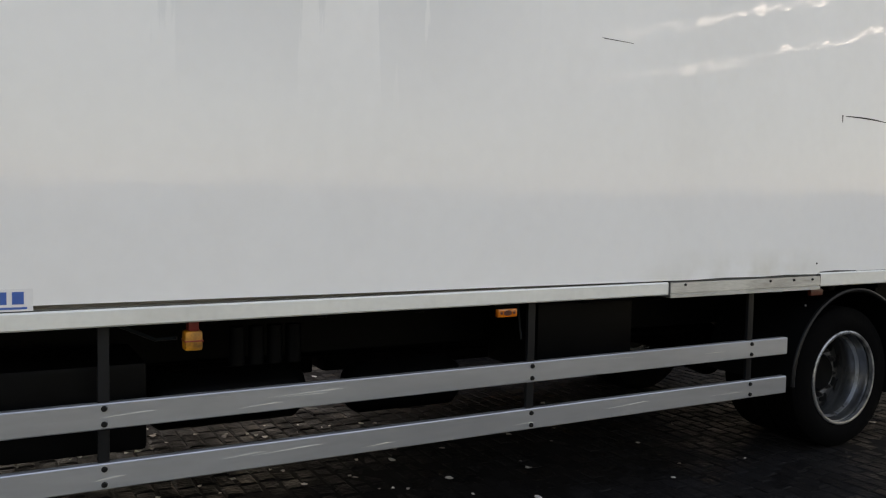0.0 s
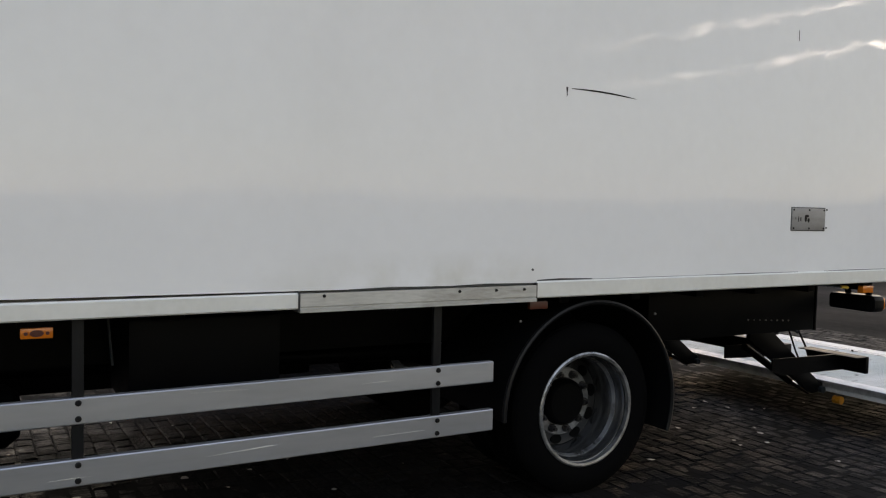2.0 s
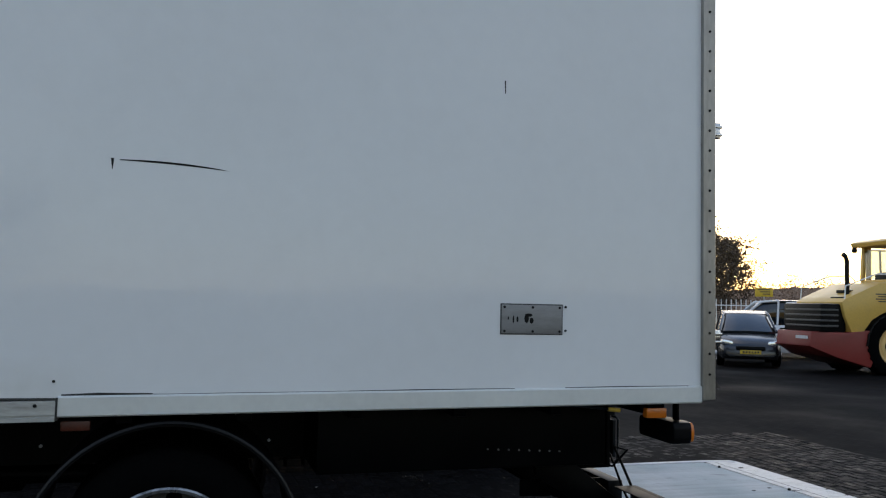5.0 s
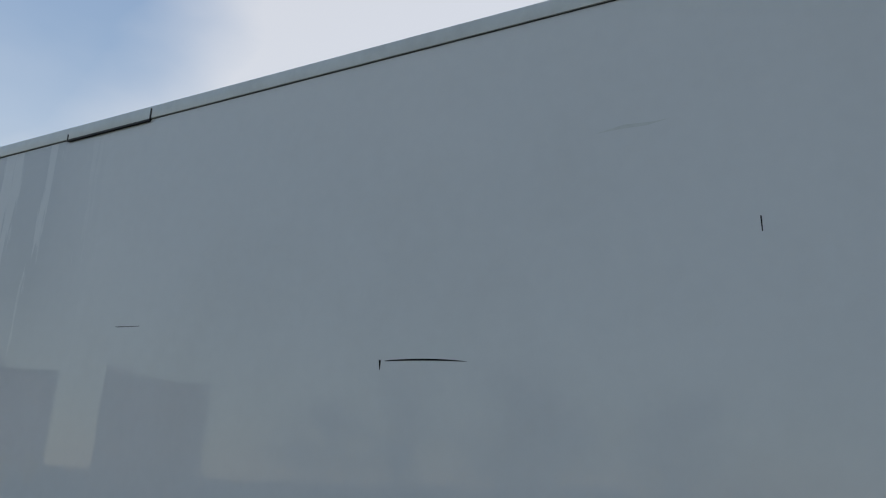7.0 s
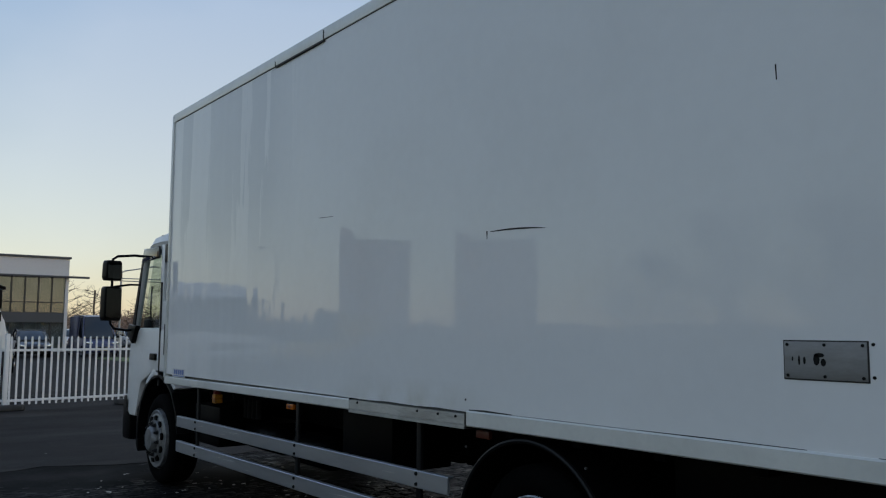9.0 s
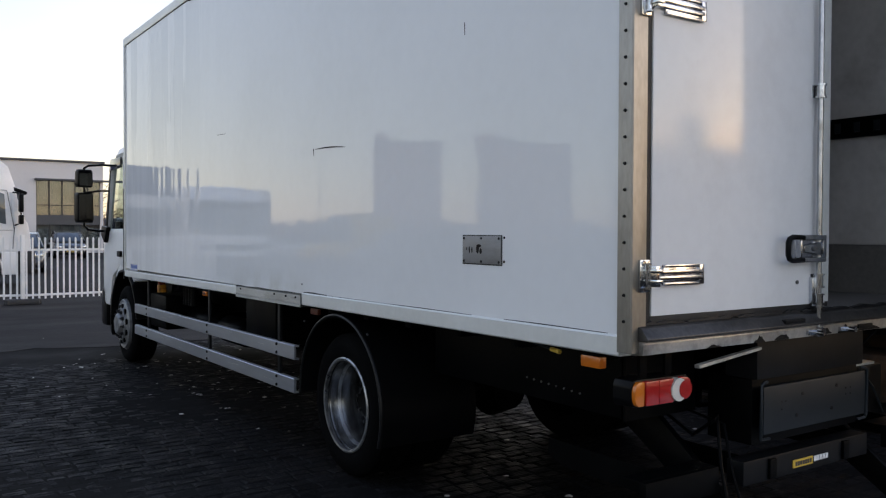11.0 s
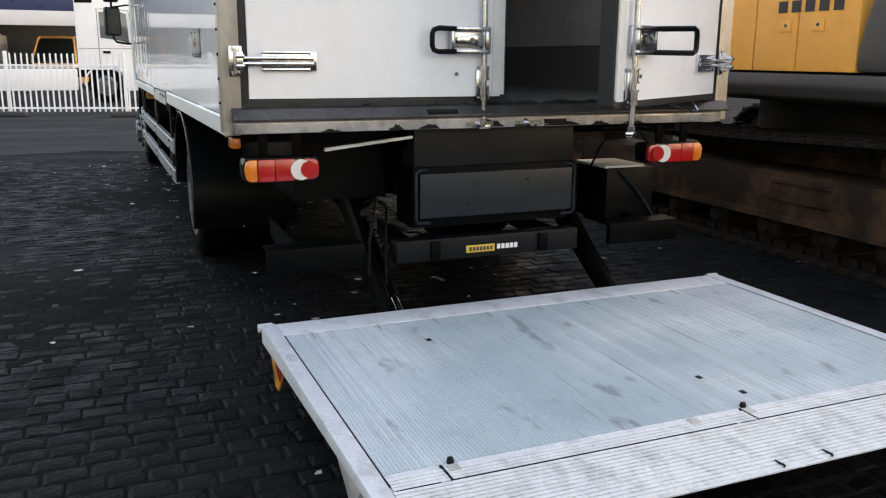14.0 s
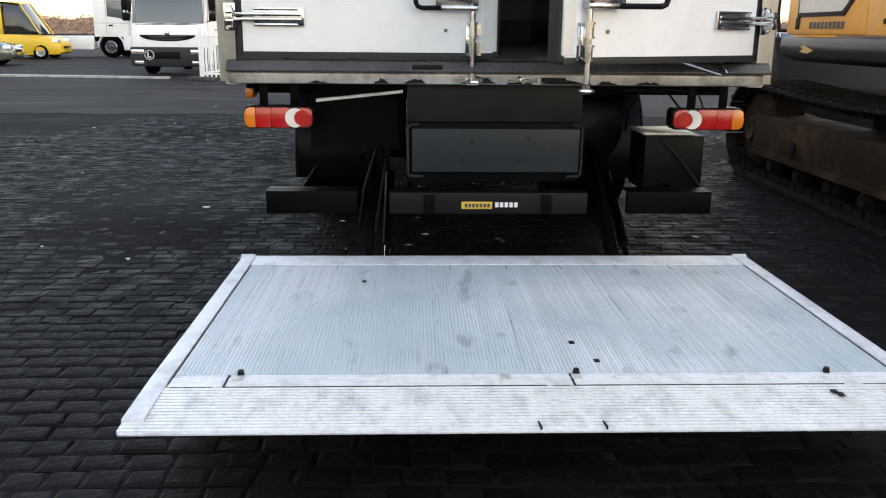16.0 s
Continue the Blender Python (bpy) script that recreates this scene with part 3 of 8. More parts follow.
# ---- building tools ----
def box(bm, x0, x1, y0, y1, z0, z1, bevel=0.0):
    m = Matrix.Translation(((x0 + x1) / 2, (y0 + y1) / 2, (z0 + z1) / 2)) @ Matrix.Diagonal((abs(x1 - x0), abs(y1 - y0), abs(z1 - z0), 1))
    r = bmesh.ops.create_cube(bm, size=1.0, matrix=m)
    if bevel:
        es = list({e for v in r["verts"] for e in v.link_edges})
        bmesh.ops.bevel(bm, geom=es, offset=bevel, segments=2, affect="EDGES", profile=0.6)


def cyl(bm, p, q, r, r2=None, seg=14):
    p, q = Vector(p), Vector(q)
    d = q - p
    m = Matrix.Translation((p + q) / 2) @ d.to_track_quat("Z", "Y").to_matrix().to_4x4()
    bmesh.ops.create_cone(bm, cap_ends=True, segments=seg, radius1=r, radius2=r if r2 is None else r2, depth=d.length, matrix=m)


def prism(bm, outline, axis, a, b, bevel=0.0):
    """A closed outline of (u, v) pushed along an axis from a to b; u, v are the other two axes in x, y, z order."""
    def at(u, v, w):
        return {"x": (w, u, v), "y": (u, w, v), "z": (u, v, w)}[axis]
    lo = [bm.verts.new(at(u, v, a)) for u, v in outline]
    hi = [bm.verts.new(at(u, v, b)) for u, v in outline]
    fs = [bm.faces.new(lo), bm.faces.new(hi)]
    n = len(outline)
    for i in range(n):
        fs.append(bm.faces.new((lo[i], lo[(i + 1) % n], hi[(i + 1) % n], hi[i])))
    bmesh.ops.recalc_face_normals(bm, faces=fs)
    if bevel:
        es = list({e for f in fs for e in f.edges})
        bmesh.ops.bevel(bm, geom=es, offset=bevel, segments=2, affect="EDGES", profile=0.6)


def lathe(bm, profile, m, seg=40, closed=True):
    """Turns (radius, along) pairs about the local z axis of the pose m."""
    rings = []
    for k in range(seg):
        a = 2 * math.pi * k / seg
        rings.append([bm.verts.new(m @ Vector((r * math.cos(a), r * math.sin(a), h))) for r, h in profile])
    n, fs = len(profile), []
    for k in range(seg):
        one, two = rings[k], rings[(k + 1) % seg]
        for i in range(n if closed else n - 1):
            j = (i + 1) % n
            fs.append(bm.faces.new((one[i], one[j], two[j], two[i])))
    bmesh.ops.recalc_face_normals(bm, faces=fs)


def tube(bm, pts, r, seg=8):
    """A bent round bar through the points."""
    pts = [Vector(p) for p in pts]
    rings = []
    for i, p in enumerate(pts):
        d = (pts[min(i + 1, len(pts) - 1)] - pts[max(i - 1, 0)]).normalized()
        u = d.orthogonal().normalized() if not rings else (last - d * last.dot(d)).normalized()
        last = u
        v = d.cross(u)
        rings.append([bm.verts.new(p + r * (math.cos(2 * math.pi * k / seg) * u + math.sin(2 * math.pi * k / seg) * v)) for k in range(seg)])
    fs = []
    for a, b in zip(rings, rings[1:]):
        for k in range(seg):
            fs.append(bm.faces.new((a[k], a[(k + 1) % seg], b[(k + 1) % seg], b[k])))
    fs += [bm.faces.new(rings[0]), bm.faces.new(rings[-1])]
    bmesh.ops.recalc_face_normals(bm, faces=fs)


def loft(bm, rings):
    vs = [[bm.verts.new(p) for p in ring] for ring in rings]
    fs, n = [], len(vs[0])
    for a, b in zip(vs, vs[1:]):
        for k in range(n):
            fs.append(bm.faces.new((a[k], a[(k + 1) % n], b[(k + 1) % n], b[k])))
    fs += [bm.faces.new(vs[0]), bm.faces.new(vs[-1])]
    bmesh.ops.recalc_face_normals(bm, faces=fs)


def ob_from(name, bm, material, smooth=40):
    me = bpy.data.meshes.new(name)
    bm.to_mesh(me)
    bm.free()
    me.materials.append(material)
    if smooth:
        me.polygons.foreach_set("use_smooth", [True] * len(me.polygons))
        me.set_sharp_from_angle(angle=radians(smooth))
    return new(name, me)


def part(name, bm, material, parent, label="", smooth=40):
    ob = ob_from(name, bm, material, smooth)
    ob.parent = parent
    if label:
        ob["label"] = label
    return ob


def again(ob, parent, m=None):
    """One more part on the same mesh."""
    o = new(ob.name.split(".")[0], ob.data)
    o.parent = parent
    if m is not None:
        o.matrix_basis = m
    if "label" in ob:
        o["label"] = ob["label"]
    return o


def thing(name, m, label, category, group="", kind=""):
    ob = new(name)
    ob.matrix_basis = m
    ob.empty_display_size = 0.2
    return tagged(ob, label, category, group, kind)


def B():
    return bmesh.new()


def boxpart(name, dims, material, parent, bevel=0.004, label=""):
    bm = B()
    box(bm, *dims, bevel=bevel)
    return part(name, bm, material, parent, label)


def cylpart(name, p, q, r, material, parent, r2=None, seg=16, label=""):
    bm = B()
    cyl(bm, p, q, r, r2, seg)
    return part(name, bm, material, parent, label)


SIDE = Matrix(((0, 0, -1, 0), (0, 1, 0, 0), (1, 0, 0, 0), (0, 0, 0, 1)))   # local z points to -x


def wheel(parent, x, y, z, r, width, rim_r, rim_mat, s=-1, dish=0.12, hub=M_HUB, nuts=10, tyre_mat=M_RUBBER, label="", disc_mat=None):
    """A road wheel: tyre with shoulders and grooves, dished rim, hub and nuts. s: -1 faces -x, 1 faces +x; x is the outer face."""
    turn = SIDE if s < 0 else Matrix.Rotation(math.pi, 4, "Z") @ SIDE
    m = Matrix.Translation((x, y, z)) @ turn
    w = new("wheel")
    w.parent = parent
    if label:
        w["label"] = label
    bm = B()
    g = r * 0.012
    prof = [(rim_r, -0.012), (rim_r + 0.03, 0.0), (r * 0.80, 0.006), (r * 0.95, -0.008), (r * 0.99, -0.03)]
    for k in range(4):
        c = -0.03 - (width - 0.06) * (k + 0.5) / 4
        prof += [(r, c + 0.022), (r, c + 0.006), (r - g, c + 0.003), (r - g, c - 0.003), (r, c - 0.006), (r, c - 0.022)]
    prof += [(r * 0.99, -width + 0.03), (r * 0.95, -width + 0.008), (r * 0.8, -width), (rim_r + 0.02, -width + 0.005), (rim_r, -width + 0.02)]
    lathe(bm, prof, m, 48)
    part("tyre", bm, tyre_mat, w)
    bm = B()
    d = dish
    deep = d > 0.15
    k1, k2 = (0.90, 0.84) if deep else (0.84, 0.74)
    prof = [(rim_r + 0.012, -0.004), (rim_r + 0.014, -0.022), (rim_r - 0.010, -0.03), *([(rim_r * 0.945, -0.045), (rim_r * 0.93, -0.095), (rim_r * 0.885, -0.11), (rim_r * 0.87, -d * 0.85)] if deep else [(rim_r - 0.022, -d * 0.5), (rim_r * k1, -d * 0.75)]), (rim_r * k2, -d),
            (rim_r * k2, -d - 0.02), (rim_r * 0.97, -d * 0.8), (rim_r - 0.002, -d * 0.6), (rim_r, -0.02)]
    lathe(bm, prof, m, 48)
    part("rim", bm, rim_mat, w)
    if deep:
        bm = B()
        lathe(bm, [(rim_r + 0.012, 0.001), (rim_r + 0.004, 0.006), (rim_r - 0.008, 0.004), (rim_r - 0.008, -0.02), (rim_r + 0.012, -0.02)], m, 48)
        lathe(bm, [(rim_r * 0.935, -0.088), (rim_r * 0.915, -0.084), (rim_r * 0.89, -0.104), (rim_r * 0.90, -0.112), (rim_r * 0.935, -0.10)], m, 48)
        part("rim_lip", bm, M_LIP, w, "chipped dark-stained rim edge")
    bm = B()
    edge = 0.64 if deep else 0.66
    lathe(bm, [(rim_r * edge, -d + 0.014), (rim_r * (edge - 0.015), -d + 0.020), (rim_r * 0.40, -d + 0.020), (rim_r * 0.40, -d - 0.01), (rim_r * edge, -d - 0.01)], m, 48)
    part("wheel_disc", bm, disc_mat or rim_mat, w)
    bm = B()
    lathe(bm, [(rim_r * (k2 - 0.005), -d + 0.004), (rim_r * (k2 - 0.06), -d + 0.002), (rim_r * (edge + 0.002), -d + 0.014), (rim_r * (edge + 0.002), -d - 0.01), (rim_r * (k2 - 0.005), -d - 0.02)], m, 48)
    part("wheel_cone", bm, M_CONE if deep else disc_mat or rim_mat, w)
    bm = B()
    lathe(bm, [(0.0, -d + 0.075), (rim_r * 0.36, -d + 0.072), (rim_r * 0.435, -d + 0.05), (rim_r * 0.45, -d + 0.02), (rim_r * 0.45, -d - 0.03), (0.0, -d - 0.03)], m, 28, closed=False)
    part("hub", bm, hub, w)
    if nuts:
        nut = hole = None
        for k in range(nuts):
            a = 2 * math.pi * k / nuts + 0.2
            if nut is None:
                bm = B()
                cyl(bm, (0, 0, 0.0), (0, 0, 0.012), 0.024, 0.023, 16)
                cyl(bm, (0, 0, 0.010), (0, 0, 0.034), 0.0185, 0.0175, 6)
                cyl(bm, (0, 0, 0.03), (0, 0, 0.050), 0.011, 0.010, 10)
                nut = part("wheel_nut", bm, M_NUT, w)
                bm = B()
                prism(bm, [(0.027 * math.cos(radians(22.5 * i)), 0.036 * math.sin(radians(22.5 * i))) for i in range(16)], "z", -0.02, 0.005)
                hole = part("vent_hole", bm, M_BLACK, w)
                n1, n2 = nut, hole
            else:
                n1, n2 = again(nut, w), again(hole, w)
            n1.matrix_basis = m @ Matrix.Translation((rim_r * 0.53 * math.cos(a), rim_r * 0.53 * math.sin(a), -d + 0.014))
            a += math.pi / nuts
            n2.matrix_basis = m @ Matrix.Translation((rim_r * 0.725 * math.cos(a), rim_r * 0.725 * math.sin(a), -d + 0.009)) @ Matrix.Rotation(a, 4, "Z")
    return w


# ---- ground ----
bm = B()
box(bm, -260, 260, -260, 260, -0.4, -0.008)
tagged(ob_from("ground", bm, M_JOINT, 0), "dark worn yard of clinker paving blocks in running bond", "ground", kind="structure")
GROUND = bpy.data.objects["ground"]
bm = B()
edge = [(-60 + 0.35 * k, 9.75 + 0.55 * noise.noise(Vector((k * 0.21, 3.1, 0))) + 0.25 * noise.noise(Vector((k * 0.9, 7.7, 0)))) for k in range(198)]
prism(bm, edge + [(9.3, 59), (-60, 59)], "z", -0.3, -0.003)
tagged(ob_from("road", bm, M_ASPHALT, 0), "worn grey asphalt lane beside the paved yard", "road", kind="structure")


# ---- the box truck ----
TRUCK = thing("box_truck", pose(0, 0, 0), "white refrigerated box truck with open rear door and lowered tail lift", "truck")
L_BOX, Z0, Z1 = 7.72, 1.074, 3.74


def cargo_box():
    for s, name in ((-1, "side_panel"), (1, "side_panel")):
        bm = B()
        box(bm, s * 1.23, s * 1.30, 0.03, L_BOX - 0.04, 1.13, 3.66)
        part(name, bm, M_PANEL, TRUCK, "glossy white composite side panel with small scratches" if s < 0 else "")
        bm = B()
        box(bm, s * 1.24, s * 1.312, 0.03, L_BOX, 3.655, Z1, bevel=0.008)
        part("roof_rail", bm, M_TRIM, TRUCK)
        bm = B()
        prism(bm, [(L_BOX - 0.045, 1.09), (L_BOX - 0.045, 3.72), (L_BOX + 0.005, 3.72), (L_BOX + 0.005, 1.09)], "x", s * 1.2, s * 1.314, 0.006)
        part("front_corner", bm, M_TRIM, TRUCK)
        # bottom trim, with the replaced length on the near side
        spans = [(0.03, 2.92), (4.13, L_BOX - 0.03)] if s < 0 else [(0.03, L_BOX - 0.03)]
        for a, b in spans:
            bm = B()
            zt = 1.157 if b < 3 else 1.143      # the rear length is a little taller
            prism(bm, [(s * 1.24, Z0), (s * 1.24, zt), (s * 1.306, zt), (s * 1.314, zt - 0.007), (s * 1.314, Z0 + 0.006), (s * 1.308, Z0)], "y", a, b)
            part("bottom_trim", bm, M_TRIM, TRUCK)
    # replaced trim piece
    bm = B()
    prism(bm, [(-1.25, 1.060), (-1.25, 1.139), (-1.320, 1.139), (-1.322, 1.085), (-1.317, 1.082), (-1.317, 1.078), (-1.324, 1.075), (-1.324, 1.060)], "y", 2.928, 4.124)
    rep = part("repair_trim", bm, M_TRIM_OLD, TRUCK, "worn grey replacement trim length with rivets")
    for y in (3.0, 3.16, 3.36, 4.02):
        bm = B()
        cyl(bm, (-1.318, y, 1.108), (-1.328, y, 1.108), 0.008, 0.006, 10)
        part("rivet", bm, M_HUB, rep)
    for y in (2.924, 4.128):
        boxpart("joint_gap", (-1.318, -1.25, y - 0.004, y + 0.004, 1.062, 1.15), M_SEAL, TRUCK, 0)
    # uneven black sealant along the trim
    random.seed(5)
    y = 0.1
    while y < 7.6:
        n = random.uniform(0.25, 0.9)
        h = random.choice((0.002, 0.0025, 0.004)) if not 2.9 < y + n / 2 < 4.15 else 0.010
        bm = B()
        e = min(y + n, 7.62)
        if y < 2.9:
            e = min(e, 2.91)
        zl = 1.1575 if e < 2.92 else 1.1435
        prism(bm, [(y, zl), (e, zl), (e, zl + h * 0.5), (y + (e - y) * 0.6, zl + h), (y + (e - y) * 0.3, zl + h * 0.7), (y, zl + h * 0.5)], "x", -1.3035, -1.295)
        part("sealant_line", bm, M_SEAL, TRUCK)
        y = e + random.choice((0.0, 0.0, 0.25, 0.5)) + 0.001
    bm = B()
    box(bm, -1.3035, -1.295, 0.1, 7.6, 3.6525, 3.655)
    box(bm, -1.3165, -1.295, 4.58, 5.36, 3.640, 3.652)
    box(bm, -1.3165, -1.295, 4.574, 4.582, 3.652, 3.722)
    box(bm, -1.3165, -1.295, 5.358, 5.364, 3.652, 3.690)
    part("top_sealant_line", bm, M_SEAL, TRUCK)
    boxpart("front_wall", (-1.23, 1.23, 7.64, 7.70, 1.12, 3.68), M_WHITE, TRUCK)
    boxpart("roof", (-1.27, 1.27, 0.0, 7.70, 3.68, 3.732), M_WHITE, TRUCK, 0.01)
    boxpart("load_floor", (-1.23, 1.23, 0.0, 7.64, 1.10, 1.20), M_KICK, TRUCK, 0, "dark worn load floor")
    for s in (-1, 1):
        boxpart("wall_liner", (s * 1.19, s * 1.229, 0.01, 7.63, 1.49, 3.66), M_LINER, TRUCK, 0, "scuffed grey inner wall liner")
        boxpart("kick_plate", (s * 1.186, s * 1.229, 0.01, 7.63, 1.20, 1.488), M_KICK, TRUCK, 0)
        rail = boxpart("lashing_rail", (s * 1.170, s * 1.189, 0.05, 7.5, 2.13, 2.25), M_BLACK, TRUCK, 0, "black slotted lashing rail")
        slot = boxpart("rail_slot", (s * 1.162, s * 1.171, 0.0, 0.035, 2.16, 2.22), M_GREYSTEEL, rail, 0)
        slot.location.y = 0.12
        for k in range(1, 60):
            again(slot, rail, pose(0, 0.12 + 0.12 * k, 0))
    boxpart("front_liner", (-1.19, 1.19, 7.60, 7.635, 1.49, 3.66), M_LINER, TRUCK, 0)
    boxpart("front_kick_plate", (-1.19, 1.19, 7.595, 7.635, 1.20, 1.488), M_KICK, TRUCK, 0)
    # lashing strap hanging on the inner wall
    bm = B()
    tube(bm, [(1.16, 1.05, 2.16), (1.15, 1.04, 1.98), (1.155, 1.06, 1.92), (1.15, 1.1, 1.88)], 0.014, 6)
    box(bm, 1.12, 1.168, 1.02, 1.10, 1.86, 1.98, bevel=0.01)
    part("lashing_strap", bm, M_BLACK, TRUCK)


def rear_frame():
    for s in (-1, 1):
        bm = B()
        prism(bm, [(s * 1.243, 0.0), (s * 1.243, -0.042), (s * 1.318, -0.042), (s * 1.324, -0.036), (s * 1.324, 0.03), (s * 1.30, 0.03), (s * 1.23, 0.03)], "z", 1.095, 3.725)
        post = part("rear_post", bm, M_POSTSTEEL, TRUCK, "brushed stainless steel corner post with rivets")
        piece = None
        for k in range(25):
            z = 1.216 + 0.1005 * k
            if piece is None:
                bm = B()
                cyl(bm, (s * 1.322, -0.005, 0), (s * 1.330, -0.005, 0), 0.0075, 0.005, 10)
                piece = part("rivet", bm, M_HUB, post)
                piece.location.z = z
            else:
                again(piece, post, pose(0, 0, z))
    boxpart("rear_header", (-1.243, 1.243, -0.04, 0.03, 3.60, 3.722), M_STEEL, TRUCK, 0.006)
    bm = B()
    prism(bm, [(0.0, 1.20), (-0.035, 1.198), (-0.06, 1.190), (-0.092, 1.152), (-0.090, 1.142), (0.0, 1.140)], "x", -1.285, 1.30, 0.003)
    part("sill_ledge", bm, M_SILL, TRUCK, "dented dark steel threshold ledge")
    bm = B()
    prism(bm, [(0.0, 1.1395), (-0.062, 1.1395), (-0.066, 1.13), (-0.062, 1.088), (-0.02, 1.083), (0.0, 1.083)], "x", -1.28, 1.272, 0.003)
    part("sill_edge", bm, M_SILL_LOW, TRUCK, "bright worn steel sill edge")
    bm = B()
    box(bm, -0.415, -0.27, -0.0945, -0.06, 1.160, 1.178, bevel=0.006)
    part("sill_catch", bm, M_HUB, TRUCK)
    boxpart("sill_catch", (0.20, 0.32, -0.075, -0.062, 1.10, 1.122), M_HUB, TRUCK, 0.004)
    # torn black sealant and tar smears along the threshold
    random.seed(17)
    x = -1.24
    while x < 1.1:
        w = random.uniform(0.10, 0.34)
        n = 7
        bm = B()
        top = [(x + w * k / n, 1.2015 + random.uniform(0.002, 0.013) * (0.3 if k in (0, n) else 1)) for k in range(n + 1)]
        prism(bm, [(x, 1.198), (x + w, 1.198)] + top[::-1], "y", -0.041, -0.02)
        part("torn_sealant", bm, M_GASKET, TRUCK)
        x += w + random.uniform(0.0, 0.05)
    for xc, w, z0, z1 in ((-0.56, 0.07, 1.089, 1.128), (-0.40, 0.10, 1.090, 1.120), (-0.10, 0.16, 1.092, 1.136), (0.10, 0.12, 1.089, 1.130), (0.30, 0.20, 1.090, 1.124), (0.52, 0.10, 1.088, 1.112), (0.72, 0.14, 1.089, 1.106), (-0.86, 0.09, 1.089, 1.104)):
        n = 9
        bm = B()
        up = [(xc - w / 2 + w * k / n, z0 + (z1 - z0) * random.uniform(0.35, 1.0) * math.sin(math.pi * (k + 0.5) / (n + 1))) for k in range(n + 1)]
        prism(bm, [(xc - w / 2, z0), (xc + w / 2, z0)] + up[::-1], "y", -0.0672, -0.060)
        part("tar_smear", bm, M_HUB, TRUCK)
    # bent strip torn off the ledge near the far corner
    bm = B()
    tube(bm, [(0.62, -0.07, 1.20), (0.85, -0.085, 1.205), (0.98, -0.10, 1.165), (1.05, -0.115, 1.145)], 0.007, 6)
    tube(bm, [(1.06, -0.08, 1.20), (1.08, -0.11, 1.15)], 0.005, 6)
    part("bent_strip", bm, M_CHROME, TRUCK)
    for s in (-1, 1):
        bm = B()
        cyl(bm, (s * 0.13 - 0.02, -0.068, 1.105), (s * 0.13 - 0.02, -0.11, 1.105), 0.012)
        box(bm, s * 0.13 - 0.09, s * 0.13 + 0.05, -0.075, -0.062, 1.098, 1.118)
        part("lock_keeper", bm, M_CHROME, TRUCK)


def rear_door(s, turn):
    """One door leaf; its hinge line is the origin and it reaches 1.25 m towards the other leaf. s: -1 near side, 1 far side."""
    d = new("rear_door")
    d.parent = TRUCK
    d.matrix_basis = pose(s * 1.246, -0.038, 0, 0, 0, turn)
    d["label"] = "white insulated rear door leaf, shut" if s < 0 else "white insulated rear door leaf, swung half open"
    q = -s
    W = 1.245
    bm = B()
    box(bm, q * 0.038, q * (W - 0.03), 0.0, 0.068, 1.232, 3.585, bevel=0.004)
    part("door_panel", bm, M_DOOR, d)
    bm = B()
    for dims in ((0.004, 0.037, 1.202, 3.597), (W - 0.03, W, 1.215, 3.597), (0.037, W - 0.03, 1.202, 1.231), (0.037, W - 0.03, 3.586, 3.60)):
        box(bm, q * dims[0], q * dims[1], 0.006, 0.075, dims[2], dims[3], bevel=0.003)
    part("door_gasket", bm, M_GASKET, d)
    bm = B()
    box(bm, q * (W - 0.075), q * (W - 0.012), -0.006, 0.006, 1.24, 3.58, bevel=0.003)
    part("edge_strip", bm, M_TRIM, d)
    # lock rod with guides
    xr = q * (W - 0.128)
    cylpart("lock_rod", (xr, -0.028, 1.10), (xr, -0.028, 3.62), 0.0125, M_ROD, d)
    for z in (1.25, 1.34, 2.2, 3.1):
        bm = B()
        box(bm, xr - 0.025, xr + 0.04 * q + 0.001, -0.004, 0.004, z - 0.03, z + 0.03)
        cyl(bm, (xr, -0.028, z - 0.026), (xr, -0.028, z + 0.026), 0.0195)
        cyl(bm, (xr, -0.028, z - 0.032), (xr, -0.028, z - 0.024), 0.025)
        cyl(bm, (xr, -0.028, z + 0.024), (xr, -0.028, z + 0.032), 0.025)
        part("rod_guide", bm, M_CHROME, d)
    bm = B()
    cyl(bm, (xr, -0.028, 1.085), (xr, -0.028, 1.13), 0.019)
    box(bm, xr - 0.03, xr + 0.03, -0.05, -0.015, 1.085, 1.105, bevel=0.006)
    part("rod_cam", bm, M_CHROME, d)
    bm = B()
    box(bm, xr - 0.034, xr - 0.012, -0.02, 0.0, 1.225, 1.355, bevel=0.004)
    part("guide_plate", bm, M_CHROME, d)
    # handle: chrome body and black grip
    h = new("handle")
    h.parent = d
    h["label"] = "chrome lock handle with black grip"
    z0, z1 = 1.425, 1.548
    bm = B()
    box(bm, xr - q * 0.175, xr + q * 0.024, -0.024, -0.002, z0, z1, bevel=0.006)
    for a, b, c, e in ((-0.175, 0.024, z0, z0 + 0.022), (-0.175, 0.024, z1 - 0.022, z1), (-0.175, -0.156, z0 + 0.02, z1 - 0.02), (-0.004, 0.024, z0 + 0.02, z1 - 0.02)):
        box(bm, xr + q * a, xr + q * b, -0.052, -0.02, c, e, bevel=0.007)
    part("handle_body", bm, M_ROD, h)
    zc = (z0 + z1) / 2
    bm = B()
    prism(bm, [(xr - q * 0.012, zc - 0.030), (xr - q * 0.085, zc - 0.020), (xr - q * 0.145, zc - 0.014), (xr - q * 0.145, zc + 0.014), (xr - q * 0.085, zc + 0.020), (xr - q * 0.012, zc + 0.030)], "y", -0.047, -0.022, 0.005)
    part("paddle", bm, M_CHROME, h)
    bm = B()
